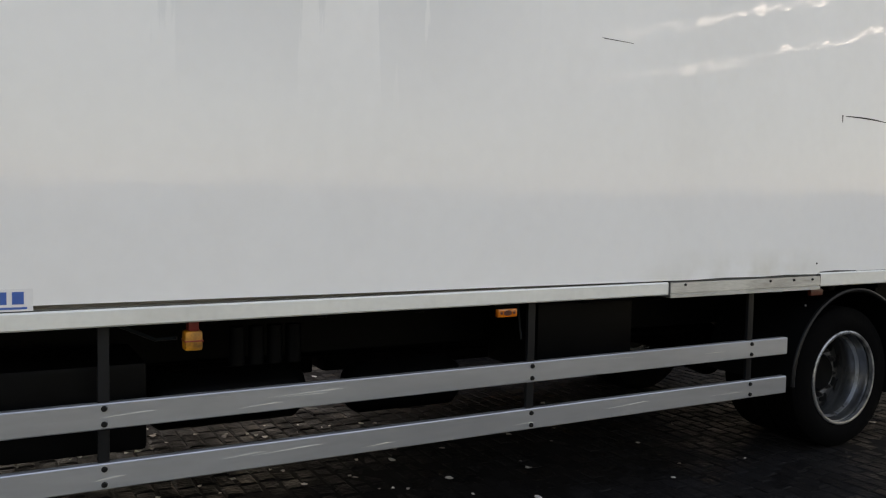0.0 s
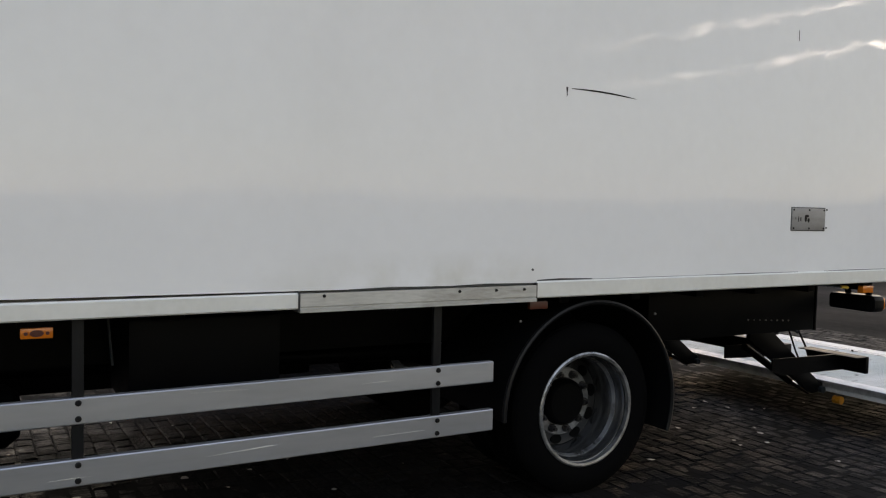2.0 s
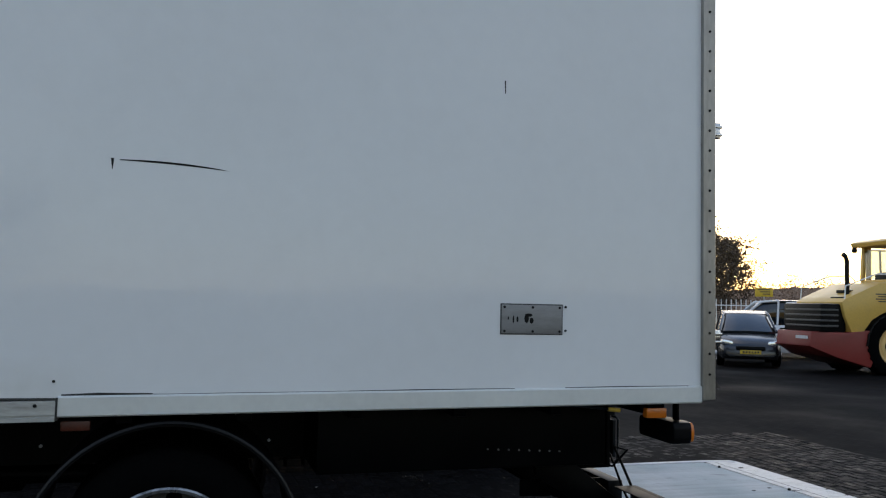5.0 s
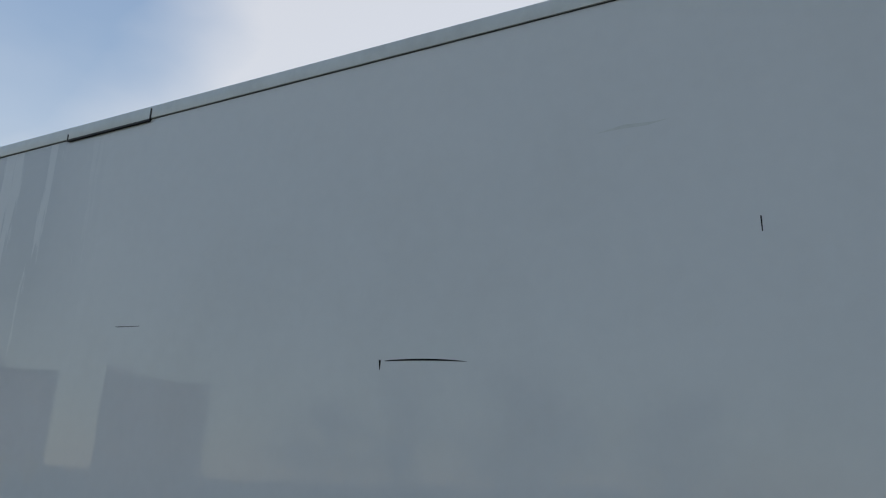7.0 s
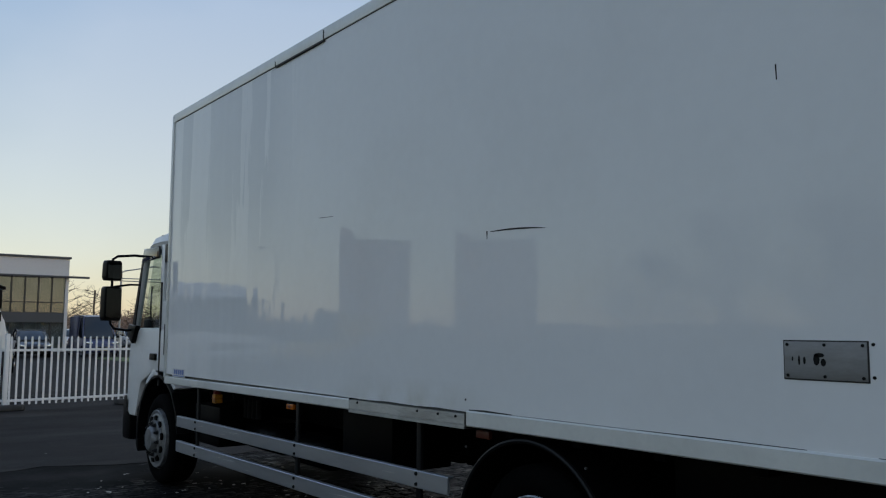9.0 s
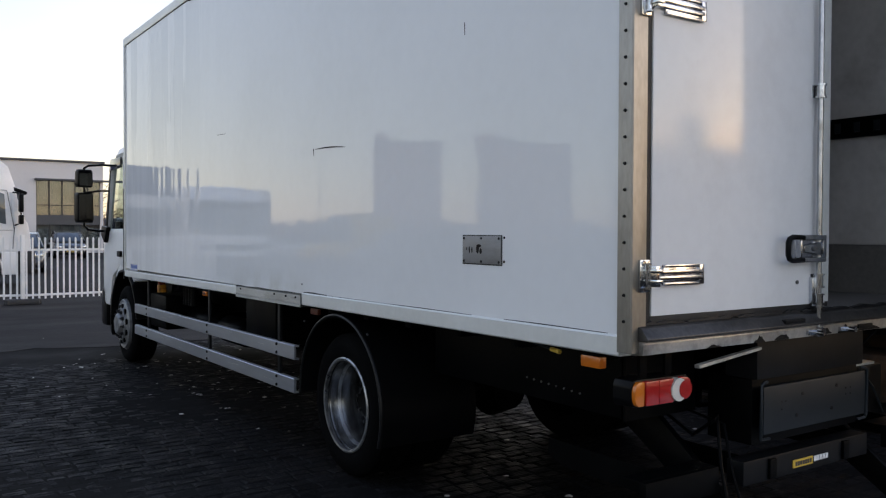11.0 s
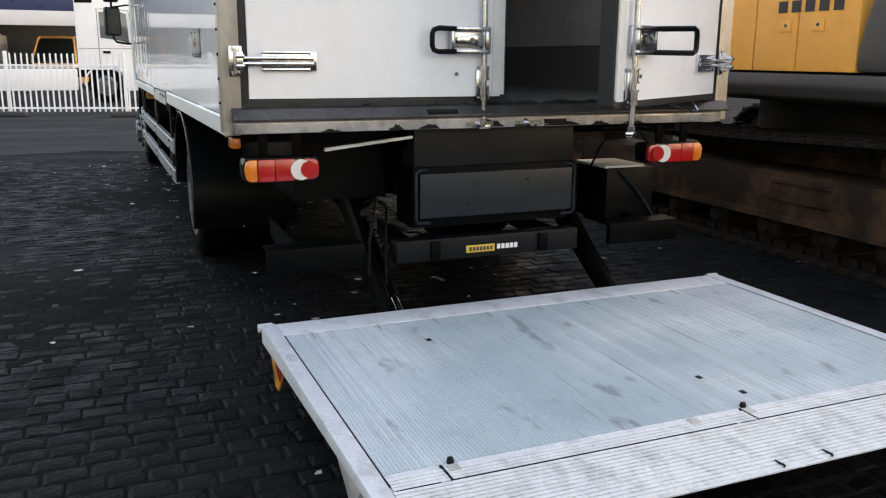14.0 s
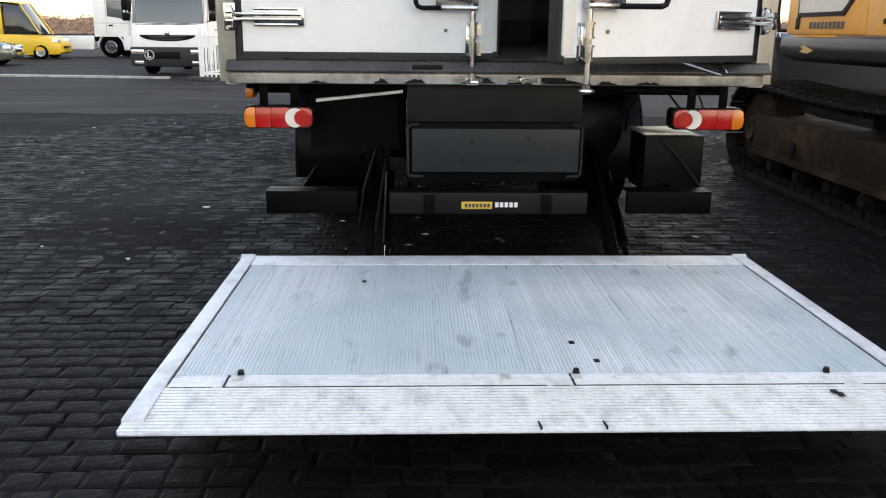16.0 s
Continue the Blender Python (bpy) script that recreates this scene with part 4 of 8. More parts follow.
    cyl(bm, (xr - q * 0.07, -0.045, zc), (xr - q * 0.07, -0.054, zc), 0.014, 0.012, 16)
    part("lock_cylinder", bm, M_BOLT, h)
    bm = B()
    a, b = xr - q * 0.15, xr - q * 0.268
    out = -0.05 if s < 0 else -0.19
    tube(bm, [(a, -0.045, z1 - 0.012), (b + q * 0.03, out, z1 - 0.010), (b + q * 0.008, out, z1 - 0.018), (b, out, z1 - 0.035), (b, out, z0 + 0.035), (b + q * 0.008, out, z0 + 0.018), (b + q * 0.03, out, z0 + 0.010), (a, -0.045, z0 + 0.012)], 0.012, 8)
    part("grip", bm, M_PLASTIC, h)
    bm = B()
    cyl(bm, (q * 0.99, 0.0, 1.335), (q * 0.99, -0.006, 1.335), 0.009)
    part("screw", bm, M_BOLT, d)
    # strap hinges
    for z in (1.39, 2.44, 3.38):
        g = new("hinge")
        g.parent = d
        g["label"] = "chrome strap hinge"
        bm = B()
        box(bm, q * 0.005, q * 0.315, -0.022, -0.004, z - 0.020, z - 0.003, bevel=0.004)
        box(bm, q * 0.005, q * 0.315, -0.022, -0.004, z + 0.003, z + 0.020, bevel=0.004)
        box(bm, q * 0.095, q * 0.325, -0.010, 0.001, z - 0.041, z + 0.041, bevel=0.003)
        box(bm, q * 0.30, q * 0.328, -0.018, 0.0, z - 0.040, z + 0.040, bevel=0.003)
        box(bm, q * 0.095, q * 0.30, -0.018, 0.0, z + 0.030, z + 0.041, bevel=0.002)
        box(bm, q * 0.095, q * 0.30, -0.018, 0.0, z - 0.041, z - 0.030, bevel=0.002)
        part("strap", bm, M_CHROME, g)
        bm = B()
        cyl(bm, (-q * 0.012, -0.028, z - 0.05), (-q * 0.012, -0.028, z + 0.05), 0.013)
        box(bm, -q * 0.042, q * 0.012, -0.016, -0.004, z - 0.062, z + 0.062, bevel=0.003)
        box(bm, -q * 0.022, q * 0.012, -0.080, -0.012, z - 0.028, z - 0.012, bevel=0.004)
        box(bm, -q * 0.022, q * 0.012, -0.080, -0.012, z + 0.012, z + 0.028, bevel=0.004)
        box(bm, -q * 0.018, q * 0.008, -0.072, -0.012, z - 0.040, z + 0.040, bevel=0.004)
        cyl(bm, (-q * 0.026, -0.016, z + 0.05), (-q * 0.026, -0.024, z + 0.05), 0.009, None, 6)
        cyl(bm, (-q * 0.026, -0.016, z - 0.05), (-q * 0.026, -0.024, z - 0.05), 0.009, None, 6)
        part("pivot", bm, M_CHROME, g)
    return d


def tail_lamp(s):
    """A wide rear lamp cluster of amber, red and clear lenses."""
    t = new("tail_lamp")
    t.parent = TRUCK
    t["label"] = "red, amber and clear tail lamp cluster"
    x0, x1 = (-1.236, -0.897) if s < 0 else (1.238, 0.876)
    f = lambda u: x0 + (x1 - x0) * u
    z0, z1, y = 0.862, 0.974, 0.036
    bm = B()
    prism(bm, [(f(0.0), z0 + 0.03), (f(0.03), z0 + 0.004), (f(0.12), z0), (f(0.96), z0 + 0.004), (f(1.0), z0 + 0.02), (f(1.0), z1 - 0.02), (f(0.96), z1 - 0.004), (f(0.12), z1), (f(0.03), z1 - 0.004), (f(0.0), z1 - 0.03)], "y", y, y + 0.10, 0.006)
    part("housing", bm, M_PLASTIC, t)
    n = 0.007
    lens = [("amber_lens", 0.02, 0.175, M_AMBER if s < 0 else M_AMBER), ("red_lens", 0.18, 0.40, M_RED), ("stop_lens", 0.402, 0.66, M_RED), ("reverse_lens", 0.60, 0.80, M_CLEAR), ("fog_lens", 0.80, 0.985, M_RED)]
    for name, a, b, m in lens:
        bm = B()
        if name == "reverse_lens":
            c, zc, R = f(0.74), (z0 + z1) / 2, 0.047
            pts = [(c + R * math.cos(t_), zc + R * math.sin(t_)) for t_ in [radians(20 * k) for k in range(18)]]
            prism(bm, pts, "y", y - 0.030, y + 0.01)
        elif name == "fog_lens":
            c, zc, R = f(0.84), (z0 + z1) / 2, 0.037
            pts = [(c + R * math.cos(t_), zc + R * math.sin(t_)) for t_ in [radians(20 * k) for k in range(18)]]
            prism(bm, pts, "y", y - 0.034, y + 0.01)
            prism(bm, [(f(0.80), z0 + n), (f(0.93), z0 + n + 0.004), (f(0.975), z0 + 0.022), (f(0.988), z0 + 0.045), (f(0.988), z1 - 0.045), (f(0.975), z1 - 0.022), (f(0.93), z1 - n - 0.004), (f(0.80), z1 - n)], "y", y - 0.018, y + 0.01, 0.006)
        elif name == "amber_lens":
            prism(bm, [(f(0.012), z0 + 0.042), (f(0.03), z0 + 0.018), (f(0.075), z0 + n), (f(b), z0 + n), (f(b), z1 - n), (f(0.075), z1 - n), (f(0.03), z1 - 0.018), (f(0.012), z1 - 0.042)], "y", y - 0.018, y + 0.01, 0.006)
        else:
            box(bm, f(a), f(b), y - 0.024, y + 0.01, z0 + n, z1 - n, bevel=0.006)
        part(name, bm, m, t)
    for u in (0.28, 0.72):
        boxpart("lamp_bracket", (f(u) - 0.02, f(u) + 0.02, 0.06, 0.075, z1 - 0.01, 1.10), M_BLACK, t, 0.002)
    if s > 0:
        bm = B()
        tube(bm, [(0.93, 0.09, 0.965), (0.86, 0.1, 1.05), (0.74, 0.12, 1.055), (0.70, 0.2, 0.95), (0.71, 0.3, 0.83)], 0.006, 6)
        tube(bm, [(1.05, 0.09, 0.965), (1.02, 0.1, 1.04), (0.86, 0.12, 1.06), (0.66, 0.13, 1.05)], 0.005, 6)
        part("cable", bm, M_PLASTIC, t)


def underside():
    for s in (-1, 1):
        bm = B()
        prism(bm, [(s * 0.43, 0.72), (s * 0.43, 0.98), (s * 0.36, 0.98), (s * 0.36, 0.965), (s * 0.415, 0.965), (s * 0.415, 0.735), (s * 0.36, 0.735), (s * 0.36, 0.72)], "y", 0.35, 9.1)
        part("chassis_rail", bm, M_BLACK, TRUCK)
        boxpart("subframe", (s * 0.34, s * 0.44, 0.12, 7.6, 0.981, 1.087), M_BLACK, TRUCK)
    for k in range(16):
        boxpart("cross_member", (-1.22, 1.22, 0.25 + 0.48 * k, 0.31 + 0.48 * k, 1.02, 1.098), M_BLACK, TRUCK)
    for k in range(5):
        boxpart("frame_cross_beam", (-0.36, 0.36, 0.5 + 1.8 * k, 0.6 + 1.8 * k, 0.76, 0.94), M_BLACK, TRUCK)
    # rear lift box: plate carrier and number plate panel
    boxpart("lift_upper_box", (-0.44, 0.425, 0.03, 0.20, 0.90, 1.082), M_GRIMY, TRUCK, 0.006, "grimy steel lift cross box")
    boxpart("lift_lower_box", (-0.435, 0.42, 0.06, 0.30, 0.60, 0.897), M_BLACK, TRUCK, 0.004)
    panel = boxpart("number_plate_panel", (-0.415, 0.415, 0.012, 0.03, 0.654, 0.868), M_GREYSTEEL, TRUCK, 0.003, "empty grey number plate panel with screw holes")
    for x, z in ((-0.12, 0.81), (-0.165, 0.715), (0.16, 0.82), (0.12, 0.715), (-0.28, 0.79), (-0.25, 0.79), (-0.28, 0.755), (0.24, 0.80), (0.28, 0.80), (0.24, 0.77), (0.28, 0.77)):
        bm = B()
        r = 0.009 if abs(x) < 0.2 else 0.004
        cyl(bm, (x, 0.0135, z), (x, 0.0095, z), r, None, 10)
        part("screw_hole", bm, M_HUB, panel)
    bm = B()
    tube(bm, [(-0.36, 0.02, 0.63), (-0.43, 0.015, 0.634), (-0.436, 0.012, 0.65), (-0.436, 0.01, 0.875), (-0.42, 0.012, 0.886), (-0.38, 0.02, 0.888)], 0.007, 6)
    part("plate_frame", bm, M_GREYSTEEL, TRUCK)
    bm = B()
    tube(bm, [(0.36, 0.02, 0.63), (0.42, 0.015, 0.634), (0.428, 0.012, 0.65), (0.428, 0.01, 0.875), (0.41, 0.012, 0.886), (0.38, 0.02, 0.888)], 0.007, 6)
    part("plate_frame", bm, M_GREYSTEEL, TRUCK)
    # underrun beam with the maker's badge
    beam = boxpart("underrun_beam", (-0.53, 0.475, 0.03, 0.12, 0.436, 0.545), M_BEAM, TRUCK, 0.006, "dark grey underrun beam")
    boxpart("badge", (-0.166, -0.01, 0.0245, 0.03, 0.463, 0.5), M_BADGE, beam, 0.002, "small yellow maker's badge")
    for k in range(5):
        boxpart("badge_bar", (0.005 + 0.024 * k, 0.022 + 0.024 * k, 0.0255, 0.03, 0.472, 0.496), M_PRINT_WHITE, beam, 0)
    for k in range(7):
        boxpart("badge_bar", (-0.150 + 0.019 * k, -0.137 + 0.019 * k, 0.0225, 0.0245, 0.472, 0.491), M_PRINT, beam, 0)
    for x in (-0.33, 0.265):
        boxpart("beam_clamp", (x - 0.025, x + 0.025, 0.015, 0.03, 0.445, 0.535), M_BLACK, beam, 0.003)
    for s, x0, x1 in ((-1, -1.147, -0.692), (1, 0.678, 1.112)):
        b = boxpart("underrun_bar", (x0, x1, 0.036, 0.07, 0.436, 0.551), M_BLACK, TRUCK, 0.003, "black underrun protection bar")
        boxpart("bar_flange", (x0, x1, 0.07, 0.17, 0.545, 0.551), M_BLACK, b, 0.001)
        xe = x0 + 0.165 if s < 0 else x1 - 0.165
        bm = B()
        prism(bm, [(0.07, 0.440), (0.07, 0.549), (0.80, 0.560), (0.80, 0.48), (0.70, 0.445)], "x", xe - 0.005, xe + 0.005)
        part("bar_bracket", bm, M_BLACK, b)
        xb = -0.43 if s < 0 else 0.38
        bm = B()
        prism(bm, [(0.12, 0.442), (0.12, 0.543), (0.62, 0.552), (0.62, 0.46)], "x", xb - 0.006, xb + 0.006)
        part("beam_bracket", bm, M_BLACK, beam)
    # loose pale strip under the sill
    bm = B()
    prism(bm, [(-0.878, 0.996), (-0.878, 1.010), (-0.46, 1.054), (-0.46, 1.042)], "y", -0.005, 0.02)
    part("hanging_strip", bm, M_TRIM_OLD, TRUCK, "loose pale metal strip under the sill")
    # splash guards behind the rear axle
    for s in (-1, 1):
        bm = B()
        pts = []
        for k in range(37):
            a = radians(-2 + 5.58 * k)
            pts.append((2.5 + 0.56 * math.cos(a), 0.47 + 0.56 * math.sin(a)))
        inner = [(y - (y - 2.5) * 0.035, z - (z - 0.47) * 0.035) for y, z in pts]
        prism(bm, pts + inner[::-1], "x", s * 0.58, s * 1.262)
        mg = part("mudguard", bm, M_PLASTIC, TRUCK, "black plastic mudguard arch")
        bm = B()
        tube(bm, [(s * 1.258, 2.5 + 0.553 * math.cos(radians(-2 + 5.58 * k)), 0.47 + 0.553 * math.sin(radians(-2 + 5.58 * k))) for k in range(37)], 0.012, 8)
        part("guard_lip", bm, M_LIPBLACK, mg)
        for y in (2.10, 2.98):
            bm = B()
            cyl(bm, (s * 1.262, y, 0.945), (s * 1.270, y, 0.945), 0.0065, None, 10)
            part("mudguard_bolt", bm, M_BOLT, mg)
    bm = B()
    prism(bm, [(-0.95, 0.72), (-0.95, 1.04), (-0.50, 1.06), (-0.48, 0.72)], "y", 0.335, 0.35)
    part("rubber_flap", bm, M_BLACK, TRUCK)
    bm = B()
    lathe(bm, [(0, -0.3), (0.15, -0.29), (0.215, -0.25), (0.225, -0.2), (0.225, 0.25), (0.15, 0.29), (0, 0.3)], pose(0.545, 0.85, 0.81, 90), 28, closed=False)
    part("side_tank", bm, M_PLASTIC, TRUCK)
    # lift control box on the far side
    cb = boxpart("control_box", (0.83, 1.15, 0.32, 0.64, 0.50, 0.802), M_PLASTIC, TRUCK, 0.012, "black lift control box, lid coloured pale for the sky's gleam")
    # pale material stands in for sky light on the lid
    boxpart("box_lid", (0.826, 1.09, 0.33, 0.645, 0.803, 0.818), M_TRIM, cb, 0.003)
    bm = B()
    tube(bm, [(0.90, 0.31, 0.79), (1.02, 0.30, 0.68), (1.15, 0.31, 0.52)], 0.007, 6)
    part("lid_strap", bm, M_GREYSTEEL, cb)
    # axles and springs
    cylpart("rear_axle", (-1.0, 2.5, 0.449), (1.0, 2.5, 0.449), 0.09, M_BLACK, TRUCK)
    bm = B()
    lathe(bm, [(0.0, -0.2), (0.14, -0.18), (0.21, 0.0), (0.14, 0.18), (0.0, 0.2)], pose(0, 2.5, 0.449, 90), 20, closed=False)
    part("differential", bm, M_BLACK, TRUCK)
    cylpart("front_axle", (-0.95, 8.12, 0.45), (0.95, 8.12, 0.45), 0.07, M_BLACK, TRUCK)
    cylpart("drive_shaft", (0, 2.6, 0.58), (0, 7.6, 0.70), 0.05, M_BLACK, TRUCK)
    # tanks and boxes along the near side
    for y, z, r, n, m in ((6.35, 0.62, 0.13, 0.75, M_BLACK), (5.45, 0.60, 0.13, 0.65, M_BLACK)):
        bm = B()
        lathe(bm, [(0, -n / 2), (r * 0.7, -n / 2 + 0.02), (r, -n / 2 + 0.07), (r, n / 2 - 0.07), (r * 0.7, n / 2 - 0.02), (0, n / 2)], pose(-0.80, y, z, 90), 20, closed=False)
        part("air_tank", bm, m, TRUCK)
    boxpart("battery_box", (-1.12, -0.62, 6.75, 7.35, 0.50, 0.86), M_BLACK, TRUCK, 0.02)
    bm = B()
    for k in range(4):
        cyl(bm, (-1.02 + 0.0 * k, 6.36 - 0.085 * k, 0.80), (-1.02, 6.36 - 0.085 * k, 0.97), 0.036, None, 12)
    part("filter_canister", bm, M_BLACK, TRUCK)
    boxpart("tool_box", (-1.0, -0.5, 4.1, 4.75, 0.62, 1.0), M_BLACK, TRUCK, 0.015)
    bm = B()
    tube(bm, [(-0.95, 6.9, 1.02), (-1.0, 6.7, 0.93), (-1.05, 6.62, 0.94)], 0.008, 6)
    part("loose_cable", bm, M_GREYSTEEL, TRUCK)
    bm = B()
    tube(bm, [(-0.9, 4.82, 1.04), (-0.92, 4.80, 0.80)], 0.006, 6)
    part("loose_cable", bm, M_GREYSTEEL, TRUCK)
    # side guard
    for z0, z1, y1 in ((0.660, 0.760, 3.133), (0.426, 0.528, 3.130)):
        bm = B()
        prism(bm, [(-1.272, z0 + 0.004), (-1.268, z0), (-1.235, z0), (-1.235, z0 + 0.01), (-1.258, z0 + 0.01), (-1.258, z1 - 0.01), (-1.235, z1 - 0.01), (-1.235, z1), (-1.268, z1), (-1.272, z1 - 0.004)], "y", y1, 7.42)
        r = part("side_guard_rail", bm, M_ALU, TRUCK, "scratched aluminium side guard rail")
        for y in (3.435, 4.967, 6.93):
            for dz in (0.020, 0.08):
                bm = B()
                cyl(bm, (-1.270, y, z0 + dz), (-1.281, y, z0 + dz), 0.013, 0.009, 10)
                part("rail_bolt", bm, M_HUB, r)
        random.seed(int(z0 * 100))
        for k in range(7):
            bm = B()
            y = random.uniform(3.4, 7.0)
            z = random.uniform(z0 + 0.03, z1 - 0.02)
            prism(bm, [(y, z), (y + random.uniform(0.1, 0.35), z + random.uniform(-0.012, 0.012)), (y + 0.05, z + 0.0025)], "x", -1.2727, -1.272)
            part("rail_scratch", bm, M_TRIM, r)
    for y in (3.435, 4.967, 6.93):
        boxpart("guard_bracket", (-1.257, -1.235, y - 0.021, y + 0.021, 0.44, 1.086), M_GRIMY, TRUCK, 0.003)
    for y in (5.105, 2.86):
        dz = 0.0 if y > 4 else 0.02
        sm = boxpart("side_marker", (-1.252, -1.225, y - 0.055, y + 0.055, 0.978 + dz, 1.018 + dz), M_AMBER if y > 4 else M_AMBER_DULL, TRUCK, 0.006, "small amber side marker lamp")
        if y > 4:
            for c, a in ((0.0, 0.024), (-0.036, 0.007), (0.036, 0.007)):
                bm = B()
                prism(bm, [(y + c + a * math.cos(radians(30 * k)), 0.998 + min(a, 0.013) * math.sin(radians(30 * k))) for k in range(12)], "x", -1.2535, -1.25)
                part("lamp_lens", bm, M_AMBER_DULL, sm)
    boxpart("marker_bracket", (-1.24, -1.20, 5.04, 5.17, 1.018, 1.086), M_BLACK, TRUCK, 0.003)
    lm = boxpart("strap_reel", (-1.245, -1.17, 6.555, 6.625, 0.915, 0.995), M_YELLOW, TRUCK, 0.012, "yellow and red plastic marker lamp")
    boxpart("reel_cap", (-1.24, -1.18, 6.57, 6.61, 0.995, 1.08), M_RRED, lm, 0.004)
    boxpart("reel_band", (-1.247, -1.168, 6.553, 6.627, 0.952, 0.958), M_RRED, lm, 0.001)
    am = boxpart("rear_side_marker", (-1.256, -1.215, 0.19, 0.30, 1.0, 1.048), M_AMBER, TRUCK, 0.006, "amber rear side marker lamp")
    boxpart("marker_arm", (-1.25, -1.22, 0.20, 0.29, 1.048, 1.10), M_BLACK, am, 0.002)
    bm = B()
    tube(bm, [(-1.24, 0.50, 1.045), (-1.23, 0.72, 1.07), (-1.1, 0.95, 1.08)], 0.006, 6)
    part("marker_cable", bm, M_GREYSTEEL, TRUCK)
    bm = B()
    cyl(bm, (-1.243, 0.44, 1.04), (-1.24, 0.50, 1.045), 0.010)
    part("cable_plug", bm, M_BADGE, TRUCK)
    # fuel tank, boxes and side guard on the far side
    bm = B()
    prism(bm, [(0.62, 0.37), (1.18, 0.37), (1.22, 0.43), (1.22, 0.92), (1.18, 0.98), (0.62, 0.98)], "y", 3.35, 5.35, 0.03)
    part("fuel_tank", bm, M_BLACK, TRUCK)
    boxpart("equipment_box", (0.60, 1.18, 6.54, 7.45, 0.37, 1.0), M_BLACK, TRUCK, 0.02)
    boxpart("equipment_box", (0.62, 1.12, 5.42, 6.50, 0.37, 1.0), M_BLACK, TRUCK, 0.02)
    for z0 in (0.43, 0.66):
        boxpart("side_guard_rail", (1.24, 1.272, 3.13, 7.42, z0, z0 + 0.10), M_ALU, TRUCK, 0.004)
    mb = boxpart("lift_motor_box", (-0.95, -0.46, 0.36, 1.85, 0.725, 1.07), M_BLACK, TRUCK, 0.01, "black steel housing of the lift motor")
    bolt = None
    for k in range(8):
        if bolt is None:
            bm = B()
            cyl(bm, (-0.949, 0, 0), (-0.956, 0, 0), 0.005, None, 8)
            bolt = part("housing_bolt", bm, M_BOLT, mb)
        o = bolt if k == 0 else again(bolt, mb)
        o.matrix_basis = pose(0, 0.62 + 0.055 * k, 0.80 + 0.003 * k)


def tail_lift():
    """The lowered platform with ribbed deck, ramp edge, arms and rams."""
    p = new("tail_lift_platform")
    p.parent = TRUCK
    p["label"] = "lowered ribbed aluminium tail lift platform"
    x0, x1, y0, y1, z = -1.226, 1.216, -0.19, -2.00, 0.278
    bm = B()
    prism(bm, [(y0, z - 0.004), (y0, z - 0.075), (-0.9, z - 0.07), (y1 + 0.02, z - 0.030), (y1, z - 0.026), (y1, z - 0.021), (-1.66, z - 0.011), (-1.64, z - 0.004)], "x", x0 + 0.01, x1 - 0.01)
    part("deck_core", bm, M_DECK_EDGE, p)
    for a, b in ((x0, x0 + 0.062), (x1 - 0.062, x1)):
        bm = B()
        prism(bm, [(y0, z - 0.078), (y0, z + 0.002), (-1.66, z + 0.002), (-1.94, z - 0.006), (-1.94, z - 0.030)], "x", a, b, 0.004)
        part("edge_rail", bm, M_DECK_EDGE, p)
    bm = B()
    prism(bm, [(-1.645, z - 0.0085), (-1.735, z - 0.0095), (-1.985, z - 0.0195), (-1.985, z - 0.0225), (-1.645, z - 0.0125)], "x", x0 + 0.064, x1 - 0.064)
    part("ramp_floor", bm, M_RAMP, p)
    boxpart("front_strip", (x0 + 0.063, x1 - 0.063, y0 - 0.16, y0, z - 0.05, z - 0.001), M_DECK_EDGE, p, 0.003)
    n = 176
    w = (x1 - x0 - 0.14) / n
    rib = boxpart("deck_rib", (0.0016, w - 0.0016, -1.635, y0 - 0.165, z - 0.007, z - 0.0022), M_DECK, p, 0, "fine anti-slip rib, dulled and scuffed")
    rib.location.x = x0 + 0.07
    for k in range(1, n):
        again(rib, p, pose(x0 + 0.07 + k * w, 0, 0))
    bm = B()
    for k in range(4):
        a = -1.66 - 0.018 * k
        box(bm, x0 + 0.07, x1 - 0.07, a - 0.015, a, z - 0.012, z - 0.002)
    for k in range(14):
        a = -1.735 - 0.0185 * k
        d = z - 0.002 - 0.014 * k / 13
        box(bm, x0 + (0.065 if a > -1.93 else 0.004), x1 - (0.065 if a > -1.93 else 0.004), a - 0.0135, a, d - 0.010, d)
    part("ramp_ribs", bm, M_RAMP, p, "cross ribs of the ramp edge")
    for a, b in ((x0 + 0.0625, x0 + 0.0695), (x1 - 0.0695, x1 - 0.0625)):
        boxpart("rail_groove", (a, b, -1.70, y0 - 0.16, z - 0.006, z - 0.0032), M_HUB, p, 0)
    bm = B()
    for a, b in ((-0.985, 0.005), (0.095, 0.94)):
        box(bm, a, b, -1.734, -1.728, z - 0.006, z - 0.0012)
    for a, b in ((-1.15, -1.05), (-1.14, -1.02), (1.0, 1.12), (0.02, 0.08)):
        box(bm, a, b, -1.734, -1.730, z - 0.006, z - 0.0014)
    box(bm, -0.99, -0.982, -1.73, -1.64, z - 0.006, z - 0.0012)
    box(bm, 0.09, 0.097, -1.73, -1.64, z - 0.006, z - 0.0012)
    for x in (-0.06, 0.125):
        prism(bm, [(x + 0.006, -1.955), (x + 0.009, -1.955), (x + 0.014, -1.992), (x + 0.009, -1.992)], "z", z - 0.02, z - 0.0105)
    part("stop_flap_gap", bm, M_HUB, p)
    for x in (-0.952, 0.115, 0.93):
        bm = B()
        cyl(bm, (x, -1.632, z - 0.004), (x, -1.632, z + 0.012), 0.012, 0.009, 10)
        part("flap_stud", bm, M_HUB, p)
